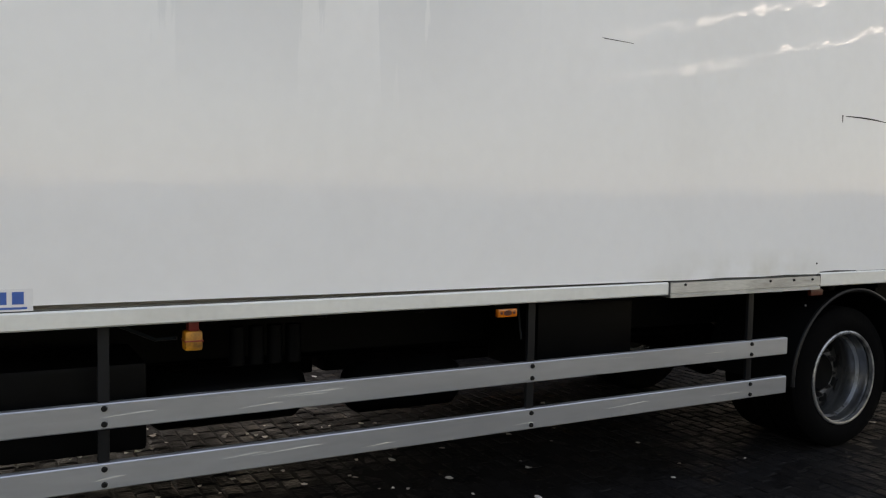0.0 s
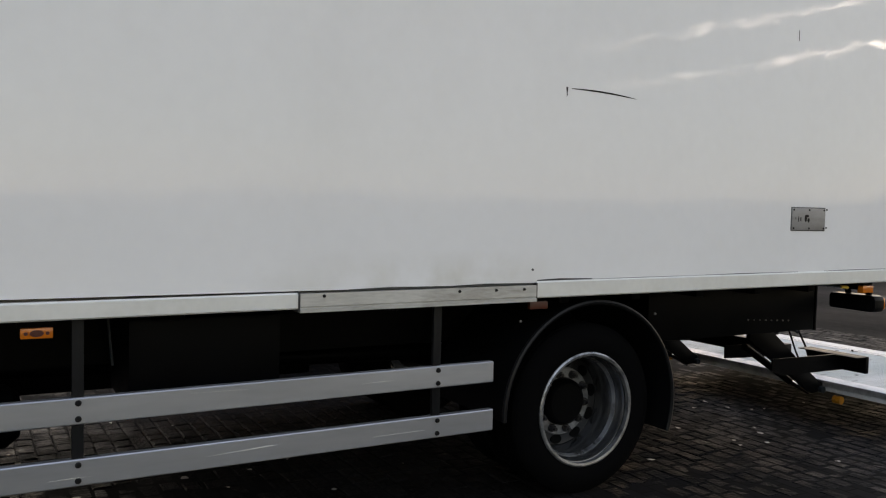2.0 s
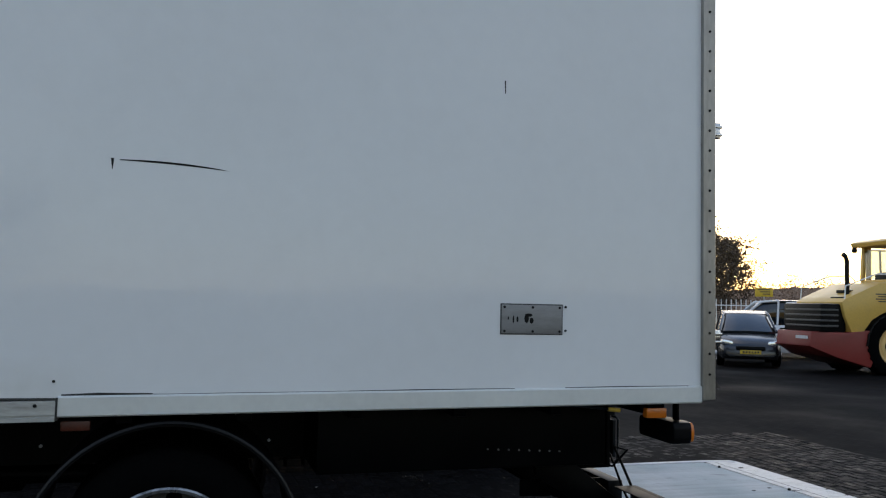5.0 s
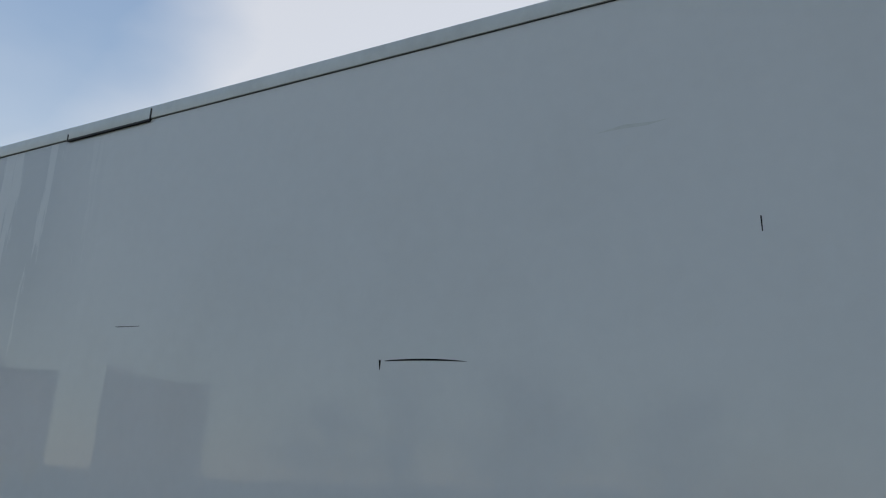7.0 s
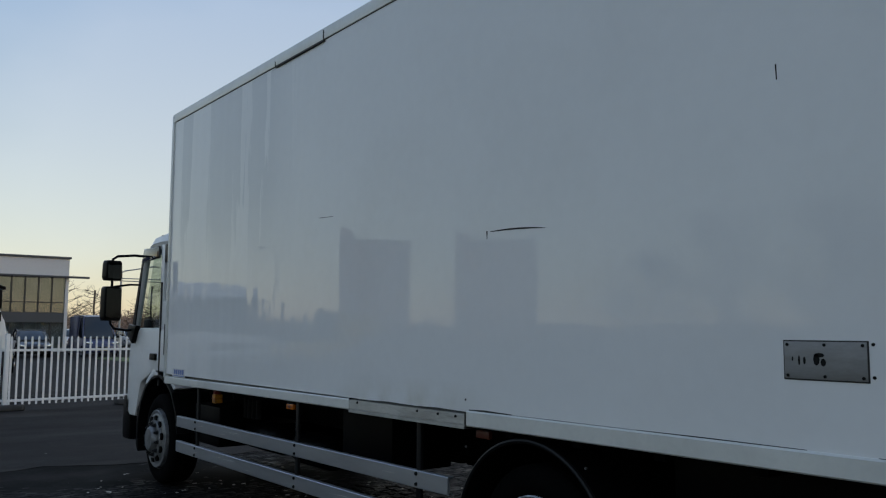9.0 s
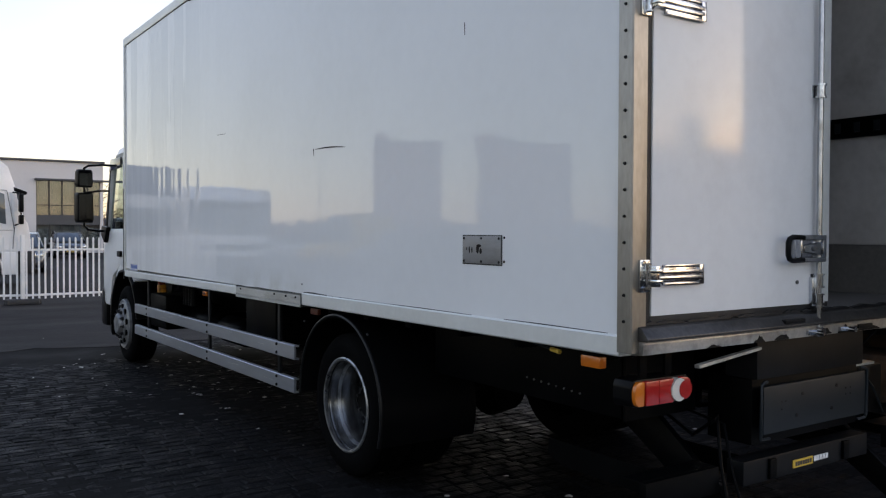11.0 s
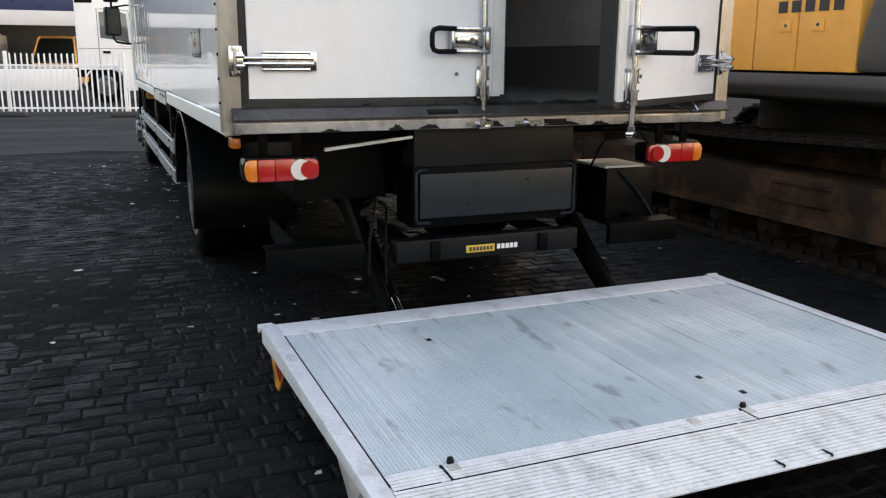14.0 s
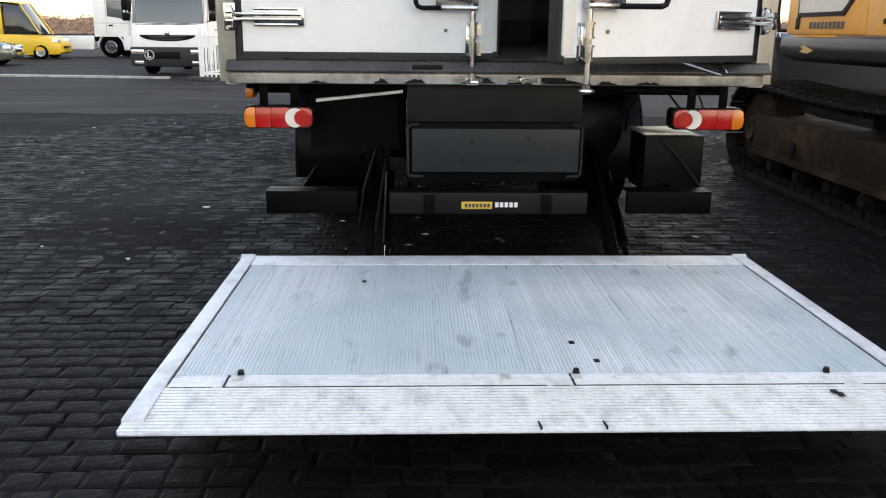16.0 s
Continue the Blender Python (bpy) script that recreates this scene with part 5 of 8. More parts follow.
    for x in (-0.955, 0.11, -0.115):
        boxpart("flap_lug", (x - 0.016, x + 0.016, -1.685, -1.650, z - 0.004, z + 0.002), M_TRIM_OLD, p, 0.001)
    bm = B()
    for x, y in ((0.149, -1.366), (0.202, -1.535), (-0.62, -0.62), (0.88, -1.79), (0.89, -1.81)):
        box(bm, x - 0.009, x + 0.009, y - 0.012, y + 0.012, z - 0.002, z + 0.0008)
    part("deck_mark", bm, M_HUB, p)
    for x in (-1.05, -0.76, -0.5, -0.24, 0.02, 0.27, 0.53, 0.78):
        boxpart("weld_seam", (x, x + 0.004, -0.43, -0.36, z - 0.003, z + 0.0004), M_PLATE, p, 0)
    # corner roller and hanging reflectors
    for s in (-1, 1):
        xs = x0 if s < 0 else x1
        bm = B()
        cyl(bm, (xs + s * 0.012, y0 + 0.01, z - 0.015), (xs - s * 0.05, y0 + 0.01, z - 0.015), 0.019, None, 14)
        part("corner_bump", bm, M_DECK_EDGE, p)
        bm = B()
        prism(bm, [(-0.36, 0.215), (-0.60, 0.215), (-0.56, 0.16), (-0.50, 0.095), (-0.44, 0.095), (-0.40, 0.15)], "x", xs - s * 0.004, xs - s * 0.012)
        fl = part("warning_flag", bm, M_YELLOW, p, "worn yellow and red reflective flag")
        bm = B()
        prism(bm, [(-0.44, 0.21), (-0.59, 0.21), (-0.545, 0.15)], "x", xs - s * 0.0015, xs - s * 0.003)
        part("flag_reflector", bm, M_RED, fl)
        bm = B()
        prism(bm, [(-1.02, 0.205), (-1.52, 0.215), (-1.47, 0.14), (-1.43, 0.08), (-1.45, 0.02), (-1.38, 0.012), (-1.32, 0.07), (-1.20, 0.14)], "x", xs - s * 0.05, xs - s * 0.09, 0.004)
        # the darker trim material puts the shade under the deck into the foot's colour
        part("support_foot", bm, M_TRIM_OLD, p)
    # arms and rams
    for x in (-0.63, 0.59):
        bm = B()
        prism(bm, [(0.62, 0.62), (0.62, 0.74), (0.45, 0.72), (-0.10, 0.30), (-0.18, 0.26), (-0.18, 0.20), (-0.06, 0.19)], "x", x - 0.018, x + 0.018, 0.005)
        part("lift_arm", bm, M_BLACK, p)
        cylpart("lift_ram", (x + 0.09, 0.55, 0.56), (x + 0.09, 0.05, 0.27), 0.026, M_BLACK, p)
        cylpart("ram_rod", (x + 0.09, 0.05, 0.27), (x + 0.09, -0.16, 0.17), 0.018, M_CHROME, p)
        bm = B()
        cyl(bm, (x - 0.05, -0.15, 0.215), (x + 0.13, -0.15, 0.215), 0.025)
        part("pivot_pin", bm, M_GREYSTEEL, p)
    bm = B()
    cyl(bm, (-0.76, -0.249, 0.142), (-0.70, -0.249, 0.142), 0.03, None, 8)
    part("guide_roller", bm, M_YELLOW, p)
    bm = B()
    tube(bm, [(-0.66, 0.35, 0.72), (-0.69, 0.18, 0.66), (-0.67, 0.08, 0.74), (-0.60, 0.12, 0.75), (-0.66, 0.05, 0.55), (-0.68, 0.0, 0.40)], 0.008, 6)
    tube(bm, [(-0.58, 0.3, 0.74), (-0.55, 0.12, 0.70), (-0.58, 0.05, 0.50), (-0.60, -0.02, 0.36)], 0.007, 6)
    part("hydraulic_hose", bm, M_BLACK, p)


def panel_details():
    boxpart("plate_edge", (-1.302, -1.2995, 0.772, 1.082, 1.400, 1.542), M_SEAL, TRUCK, 0)
    pl = boxpart("riveted_plate", (-1.306, -1.299, 0.777, 1.077, 1.405, 1.537), M_PLATE, TRUCK, 0.002, "small grey metal cover plate with smudges")
    for y in (0.79, 0.925, 1.064):
        for z in (1.416, 1.526):
            bm = B()
            cyl(bm, (-1.3055, y, z), (-1.309, y, z), 0.006, None, 8)
            part("screw", bm, M_HUB, pl)
    for y, z, a, b in ((0.955, 1.475, 0.012, 0.022), (0.93, 1.465, 0.010, 0.014), (0.945, 1.49, 0.02, 0.008), (1.02, 1.47, 0.004, 0.018), (1.0, 1.47, 0.005, 0.014), (1.045, 1.475, 0.003, 0.008)):
        bm = B()
        prism(bm, [(y + a * math.cos(radians(45 * k)), z + b * math.sin(radians(45 * k))) for k in range(8)], "x", -1.3066, -1.305)
        part("smudge", bm, M_HUB, pl)
    for y, z in ((0.757, 1.53), (0.757, 1.42), (2.94, 1.20)):
        bm = B()
        cyl(bm, (-1.299, y, z), (-1.303, y, z), 0.006, None, 8)
        part("screw_hole", bm, M_HUB, TRUCK)
    # scratches
    bm = B()
    n = 16
    top, low = [], []
    for k in range(n + 1):
        u = k / n
        y = 2.735 - 0.43 * u
        z = 2.090 - 0.006 * u - 0.014 * u * u + 0.004 * math.sin(3 * u)
        h = 0.0075 * math.sin(math.pi * min(1, 0.06 + 0.94 * u)) ** 0.6
        top.append((y, z + h * 0.6))
        low.append((y, z - h * 0.6))
    prism(bm, top + low[::-1], "x", -1.3008, -1.2995)
    part("scratch", bm, M_HUB, TRUCK, "long dark scratch in the panel")
    for pts in ([(2.769, 2.096), (2.757, 2.095), (2.760, 2.052), (2.763, 2.049)], [(1.079, 2.575), (1.073, 2.575), (1.072, 2.515), (1.076, 2.513)], [(4.62, 2.36), (4.42, 2.352), (4.41, 2.349), (4.60, 2.355)]):
        bm = B()
        prism(bm, pts, "x", -1.3008, -1.2995)
        part("scratch", bm, M_HUB, TRUCK)
    bm = B()
    prism(bm, [(1.72, 3.028), (1.60, 3.047), (1.47, 3.038), (1.40, 3.040), (1.50, 3.026), (1.62, 3.030)], "x", -1.3006, -1.2995)
    part("scuff", bm, M_TRIM, TRUCK)
    # maker's sticker, drawn as plain bars
    st = boxpart("sticker", (-1.3015, -1.2995, 7.17, 7.50, 1.112, 1.192), M_CARWHITE, TRUCK, 0)
    for k in range(5):
        a = 7.20 + 0.055 * k
        boxpart("sticker_bar", (-1.3025, -1.3013, a, a + 0.038, 1.137, 1.182), M_STICKER_BLUE, st, 0)
    boxpart("sticker_line", (-1.3025, -1.3013, 7.19, 7.47, 1.119, 1.127), M_STICKER_BLUE, st, 0)


def cab_shell(c, paint, w, y0):
    """A glazed forward-control cab: solid below the belt line, pillars, panes and roof above. y0 is the back of the cab."""
    Y = lambda y: y0 + y
    bm = B()
    prism(bm, [(Y(y), z) for y, z in ((0.0, 0.95), (0.0, 1.58), (1.27, 1.58), (1.34, 1.50), (1.40, 1.28), (1.42, 0.60), (1.10, 0.60), (0.95, 0.98), (0.55, 1.12), (0.15, 1.0))], "x", -w, w, 0.04)
    part("cab_body", bm, paint, c)
    boxpart("back_wall", (-w + 0.03, w - 0.03, Y(0.0), Y(0.05), 1.56, 2.52), paint, c, 0.01)
    # roof with rolled edges
    rings = []
    for y, zb, zt, hw in ((-0.01, 2.44, 2.50, w - 0.05), (0.06, 2.43, 2.575, w - 0.03), (0.40, 2.43, 2.615, w - 0.03), (0.72, 2.43, 2.60, w - 0.04), (0.88, 2.42, 2.545, w - 0.06), (0.97, 2.40, 2.45, w - 0.10)):
        half = [(0.0, zb), (hw, zb), (hw + 0.03, zb + 0.35 * (zt - zb)), (hw, zb + 0.75 * (zt - zb)), (hw - 0.09, zt), (0.0, zt + 0.02)]
        rings.append([Vector((x, Y(y), z)) for x, z in half] + [Vector((-x, Y(y), z)) for x, z in half[-2:0:-1]])
    bm = B()
    loft(bm, rings)
    part("cab_roof", bm, paint, c)
    bm = B()
    prism(bm, [(Y(0.70), 2.60), (Y(0.90), 2.56), (Y(1.06), 2.47), (Y(1.04), 2.42), (Y(0.90), 2.50), (Y(0.70), 2.565)], "x", -w + 0.10, w - 0.10, 0.01)
    part("sun_visor", bm, M_PLASTIC, c)
    bm = B()
    prism(bm, [(Y(0.95), 2.44), (Y(1.28), 1.58), (Y(1.30), 1.58), (Y(0.97), 2.44)], "x", -w + 0.12, w - 0.12)
    part("windscreen", bm, M_WINDOW, c)
    boxpart("dashboard", (-w + 0.1, w - 0.1, Y(0.98), Y(1.24), 1.50, 1.68), M_PLASTIC, c, 0.03)
    for s in (-1, 1):
        for name, pts, m in (("a_pillar", [(1.24, 1.56), (1.34, 1.56), (1.00, 2.46), (0.91, 2.46)], paint),
                             ("b_pillar", [(0.30, 1.56), (0.40, 1.56), (0.40, 2.46), (0.30, 2.46)], paint),
                             ("rear_post", [(0.0, 1.56), (0.10, 1.56), (0.10, 2.46), (0.0, 2.46)], paint),
                             ("quarter_panel", [(0.10, 1.56), (0.30, 1.56), (0.30, 1.86), (0.10, 1.86)], paint),
                             ("quarter_vent", [(0.10, 2.27), (0.30, 2.27), (0.30, 2.46), (0.10, 2.46)], M_PLASTIC)):
            bm = B()
            prism(bm, [(Y(y), z) for y, z in pts], "x", s * (w - 0.07), s * (w - 0.004), 0.008)
            part(name, bm, m, c)
        for name, pts in (("door_window", [(0.40, 1.57), (1.25, 1.57), (0.92, 2.44), (0.40, 2.44)]), ("quarter_window", [(0.10, 1.86), (0.30, 1.86), (0.30, 2.27), (0.10, 2.27)])):
            bm = B()
            prism(bm, [(Y(y), z) for y, z in pts], "x", s * (w - 0.045), s * (w - 0.038))
            part(name, bm, M_WINDOW, c)
        bm = B()
        prism(bm, [(Y(y), z) for y, z in ((0.42, 2.32), (0.99, 2.30), (0.92, 2.445), (0.42, 2.445))], "x", s * (w - 0.002), s * (w + 0.022), 0.006)
        part("wind_deflector", bm, M_GLASS, c, "smoked wind deflector over the door window")
        bm = B()
        prism(bm, [(Y(y), z) for y, z in ((1.20, 1.60), (1.30, 1.60), (1.00, 2.40), (0.96, 2.40))], "x", s * (w - 0.006), s * (w + 0.004))
        part("pillar_trim", bm, M_PLASTIC, c)
        bm = B()
        prism(bm, [(Y(y), z) for y, z in ((1.02, 1.60), (1.30, 1.62), (1.34, 1.50), (1.16, 1.40))], "x", s * (w - 0.01), s * (w + 0.05), 0.015)
        part("mirror_base", bm, M_PLASTIC, c)
        boxpart("door_gap", (s * (w - 0.012), s * (w + 0.003), Y(0.325), Y(0.365), 0.98, 2.06), M_HUB, c, 0)
        boxpart("air_intake", (s * (w - 0.06), s * (w + 0.012), Y(0.09), Y(0.20), 1.30, 1.62), M_PLASTIC, c, 0.01)
        bm = B()
        box(bm, s * (w - 0.005), s * (w + 0.03), Y(0.42), Y(0.58), 1.24, 1.31, bevel=0.01)
        part("door_handle", bm, M_PLASTIC, c)
    for x in (-0.55, 0.55):
        bm = B()
        box(bm, x - 0.25, x + 0.25, Y(0.16), Y(0.30), 1.56, 2.18, bevel=0.05)
        box(bm, x - 0.13, x + 0.13, Y(0.18), Y(0.28), 2.16, 2.36, bevel=0.04)
        part("cab_seat", bm, M_PLASTIC, c)


def truck_front():
    c = new("cab")
    c.parent = TRUCK
    c["label"] = "white forward-control truck cab"
    y0 = 7.86
    cab_shell(c, M_WHITE, 1.2, y0)
    bm = B()
    box(bm, -1.2, 1.2, y0 + 1.28, y0 + 1.56, 0.32, 0.82, bevel=0.05)
    part("bumper", bm, M_PLASTIC, c)
    for s in (-1, 1):
        bm = B()
        pts = []
        for k in range(10):
            a = radians(-8 + 20 * k)
            pts.append((8.12 + 0.63 * math.cos(a), 0.47 + 0.63 * math.sin(a)))
        inner = [(y - (y - 8.12) * 0.05, z - (z - 0.47) * 0.05) for y, z in pts]
        prism(bm, pts + inner[::-1], "x", s * 0.85, s * 1.235, 0.006)
        part("wheel_arch", bm, M_PLASTIC, c)
        bm = B()
        prism(bm, [(8.55, 0.98), (8.80, 0.70), (8.80, 0.30), (8.72, 0.25), (8.72, 0.66), (8.48, 0.95)], "x", s * 0.9, s * 1.225, 0.01)
        part("step_skirt", bm, M_PLASTIC, c)
        bm = B()
        prism(bm, [(7.70, 0.98), (7.92, 1.14), (8.40, 1.14), (8.62, 1.0), (8.56, 0.96), (8.36, 1.08), (7.96, 1.08), (7.78, 0.95)], "x", s * 0.9, s * 1.20, 0.008)
        part("arch_trim", bm, M_WHITE, c)
        # two mirrors on a bent tubular arm, turned a little towards the driver
        xm = s * 1.48
        bm = B()
        tube(bm, [(s * 1.12, 8.80, 2.37), (s * 1.28, 8.92, 2.385), (xm - s * 0.05, 9.02, 2.375), (xm, 9.03, 2.34), (xm, 9.03, 2.26), (xm, 9.03, 1.62), (xm - s * 0.04, 9.02, 1.57), (s * 1.30, 9.03, 1.55), (s * 1.16, 9.06, 1.56)], 0.015, 8)
        tube(bm, [(xm, 9.03, 2.03), (s * 1.30, 8.98, 2.06), (s * 1.17, 8.94, 2.06)], 0.012, 6)
        part("mirror_arm", bm, M_PLASTIC, c)
        for z0, z1, w in ((2.10, 2.325, 0.098), (1.655, 2.035, 0.105)):
            mh = new("wing_mirror")
            mh.parent = c
            mh.matrix_basis = pose(xm, 9.03, 0, 0, 0, -s * 14)
            bm = B()
            prism(bm, [(-w * 0.86, z0), (w * 0.86, z0), (w, z0 + 0.04), (w * 0.95, z1 - 0.03), (w * 0.8, z1), (-w * 0.8, z1), (-w * 0.95, z1 - 0.03), (-w, z0 + 0.04)], "y", -0.04, 0.055, 0.012)
            part("mirror_housing", bm, M_PLASTIC, mh)
            bm = B()
            box(bm, -w * 0.8, w * 0.8, -0.044, -0.0405, z0 + 0.022, z1 - 0.022)
            part("mirror_glass", bm, M_MIRROR, mh)


cargo_box()
for _o in TRUCK.children:
    if _o.name.split(".")[0] in ("bottom_trim", "repair_trim", "joint_gap", "sealant_line"):
        for _v in _o.data.vertices:
            _v.co.z -= 0.0052 * _v.co.y - 0.002
rear_frame()
rear_door(-1, 0)
rear_door(1, 31)
for _s in (-1, 1):
    tail_lamp(_s)
underside()
for _o in TRUCK.children:
    if _o.name.split(".")[0] == "side_guard_rail":
        for _p in (_o, *_o.children):
            for _v in _p.data.vertices:
                _v.co.z -= 0.005 * max(0.0, _v.co.y - 3.4)
tail_lift()
panel_details()
truck_front()
for _s in (-1, 1):
    wheel(TRUCK, _s * 1.205, 2.50, 0.449, 0.452, 0.28, 0.292, M_RIM, _s, dish=0.235, hub=M_BLACK, disc_mat=M_DISC, label="dual rear wheel with scuffed silver rim")
    wheel(TRUCK, _s * 0.89, 2.50, 0.449, 0.452, 0.28, 0.292, M_RIM, _s, dish=0.1, nuts=0)
    wheel(TRUCK, _s * 1.205, 8.12, 0.449, 0.452, 0.28, 0.292, M_FRONT_RIM, _s, dish=-0.035, hub=M_FRONT_RIM, label="front wheel with grey hub cover")


# ---- machines ----
def excavator():
    """A large tracked excavator beside the truck; its long side runs along y."""
    e = thing("tracked_excavator", pose(2.75, 1.7, 0), "orange and dark grey tracked excavator standing beside the truck", "excavator")
    X = lambda x: x - 2.75
    Y = lambda y: y - 1.7
    # tracks
    for x0, x1 in ((2.75, 3.35), (5.15, 5.75)):
        t = new("track")
        t.parent = e
        t["label"] = "muddy steel crawler track"
        y0, y1, r, zc = -1.3, 4.28, 0.42, 0.45
        bm = B()
        prism(bm, [(Y(-0.9), 0.23), (Y(-0.9), 0.66), (Y(-0.5), 0.60), (Y(3.4), 0.60), (Y(3.75), 0.62), (Y(3.75), 0.24)], "x", X(x0) + 0.06, X(x1) - 0.06, 0.02)
        part("track_frame", bm, M_MUD, t, "rusty brown side frame")
        bm = B()
        prism(bm, [(Y(-0.9), 0.245), (Y(3.75), 0.245), (Y(3.75), 0.29), (Y(-0.9), 0.29)], "x", X(x0) + 0.035, X(x0) + 0.07)
        prism(bm, [(Y(0.55), 0.40), (Y(1.15), 0.40), (Y(1.15), 0.56), (Y(0.55), 0.56), (Y(0.55), 0.53), (Y(1.11), 0.53), (Y(1.11), 0.43), (Y(0.55), 0.43)], "x", X(x0) + 0.04, X(x0) + 0.07)
        part("frame_ledge", bm, M_MUD, t)
        cylpart("frame_hole", (X(x0) + 0.045, Y(2.88), 0.385), (X(x0) + 0.10, Y(2.88), 0.385), 0.06, M_HUB, t, seg=16)
        for yw, rr in ((-0.95, 0.36), (3.86, 0.36)):
            bm = B()
            lathe(bm, [(0.0, 0.0), (0.10, 0.02), (0.13, -0.03), (rr - 0.05, -0.05), (rr, -0.10), (rr, -0.36), (0.0, -0.36)], Matrix.Translation((X(x0) + 0.08, Y(yw), zc)) @ SIDE, 28, closed=False)
            part("idler_wheel", bm, M_MUD, t)
        for k in range(8):
            bm = B()
            yy = -0.45 + 0.54 * k
            lathe(bm, [(0.0, 0.03), (0.05, 0.03), (0.06, 0.0), (0.11, -0.02), (0.12, -0.08), (0.10, -0.12), (0.10, -0.35), (0.0, -0.35)], Matrix.Translation((X(x0) + 0.09, Y(yy), 0.175)) @ SIDE, 18, closed=False)
            part("track_roller", bm, M_TRACK, t)
        # shoes round the loop
        loop = []
        n = 30
        for k in range(n):
            loop.append((y0 + r + (y1 - y0 - 2 * r) * k / n, 0.032, 0.0))
        for k in range(8):
            a = radians(-90 + 180 * k / 8)
            loop.append((y1 - r + (r - 0.01) * math.cos(a), zc + (r - 0.01) * math.sin(a), math.degrees(a) + 90))
        for k in range(n):
            u = k / n
            sag = -0.05 * math.sin(math.pi * u) ** 2 - 0.02 * math.sin(2 * math.pi * u)
            loop.append((y1 - r - (y1 - y0 - 2 * r) * u, zc + r - 0.01 + sag, 180))
        for k in range(8):
            a = radians(90 + 180 * k / 8)
            loop.append((y0 + r + (r - 0.01) * math.cos(a), zc + (r - 0.01) * math.sin(a), math.degrees(a) + 90))
        bm = B()
        box(bm, 0, x1 - x0, -0.076, 0.076, -0.030, 0.0)
        box(bm, 0, x1 - x0, -0.07, -0.05, -0.055, -0.030)
        box(bm, 0.1, x1 - x0 - 0.1, -0.06, 0.06, 0.0, 0.06)
        shoe = part("track_shoe", bm, M_TRACK, t)
        for k, (yy, zz, ang) in enumerate(loop):
            o = shoe if k == 0 else again(shoe, t)
            o.matrix_basis = Matrix.Translation((X(x0), Y(yy), zz)) @ Matrix.Rotation(radians(ang), 4, "X")
    # undercarriage centre and turntable
    boxpart("car_body", (X(3.3), X(5.2), Y(0.6), Y(2.6), 0.42, 0.78), M_MUD, e, 0.05)
    cylpart("turntable", (X(4.25), Y(1.6), 0.78), (X(4.25), Y(1.6), 1.10), 0.86, M_HUB, e, seg=40)
    # upper frame: skirt with a rounded lower edge
    bm = B()
    prism(bm, [(X(2.84), 1.31), (X(2.83), 1.22), (X(2.87), 1.14), (X(3.0), 1.10), (X(5.5), 1.10), (X(5.66), 1.2), (X(5.66), 1.31)], "y", Y(0.0), Y(3.42), 0.02)
    sk = part("side_skirt", bm, M_EXGREY, e, "dark grey lower skirt with a chipped yellow patch")
    bm = B()
    prism(bm, [(Y(2.76), 1.205), (Y(2.86), 1.225), (Y(2.93), 1.245), (Y(2.99), 1.232), (Y(2.95), 1.212), (Y(3.0), 1.19), (Y(2.86), 1.178)], "x", X(2.832), X(2.828))
    part("paint_chip", bm, M_CREAM, sk)
    # engine house panels
    for y0, y1, name in ((0.52, 1.045, "engine_door"), (1.055, 1.465, "engine_door"), (1.475, 2.025, "side_door")):
        bm = B()
        prism(bm, [(X(2.85), 1.325), (X(2.85), 2.25), (X(2.93), 2.38), (X(4.2), 2.40), (X(4.2), 1.325)], "y", Y(y0), Y(y1), 0.012)
        d = part(name, bm, M_ORANGE, e, "orange sheet-metal side door")
        if name == "engine_door":
            c = (y0 + y1) / 2 + (0.08 if y0 < 1 else -0.1)
            boxpart("latch", (X(2.842), X(2.852), Y(c - 0.055), Y(c + 0.055), 1.60, 1.69), M_ORANGE, d, 0.006)
            cylpart("latch_screw", (X(2.843), Y(c), 1.645), (X(2.8385), Y(c), 1.645), 0.012, M_EXGREY, d, seg=10)
            for k in range(5):
                for j in range(2):
                    a = y0 + 0.06 + j * 0.22
                    boxpart("vent_slot", (X(2.8465), X(2.856), Y(a), Y(a + 0.17), 1.88 + 0.045 * k, 1.902 + 0.045 * k), M_HUB, d, 0)
        else:
            cylpart("door_knob", (X(2.852), Y(1.747), 1.424), (X(2.83), Y(1.747), 1.424), 0.02, M_HUB, d)
    # maker's lettering as plain bars
    for k in range(5):
        boxpart("lettering_bar", (X(2.8455), X(2.8475), Y(0.66 + 0.125 * k), Y(0.745 + 0.125 * k), 1.735, 1.815), M_PRINT, e, 0)
    bm = B()
    arc = [(Y(-0.18 + 0.70 * math.cos(radians(90 * k / 10))), 1.325 + 0.99 * math.sin(radians(90 * k / 10))) for k in range(11)]
    prism(bm, arc + [(Y(-1.0), 2.32), (Y(-1.25), 2.1), (Y(-1.3), 1.3), (Y(-1.1), 1.08), (Y(-0.3), 1.05), (Y(-0.02), 1.05), (Y(-0.02), 1.325)], "x", X(2.84), X(5.66), 0.05)
    cw = part("counterweight", bm, M_EXGREY, e, "dark grey cast counterweight")
    for k in range(3):
        boxpart("model_bar", (X(2.836), X(2.841), Y(0.10 - 0.16 * k), Y(0.22 - 0.16 * k), 1.36, 1.50), M_PRINT_WHITE, cw, 0)
    for k in range(6):
        boxpart("grille_slot", (X(2.836), X(2.842), Y(-0.25), Y(0.15), 1.62 + 0.04 * k, 1.64 + 0.04 * k), M_HUB, cw, 0)
    boxpart("engine_hood", (X(3.5), X(5.6), Y(0.3), Y(2.0), 1.32, 2.55), M_ORANGE, e, 0.05)
    # operator's cab
    c = new("operator_cab")
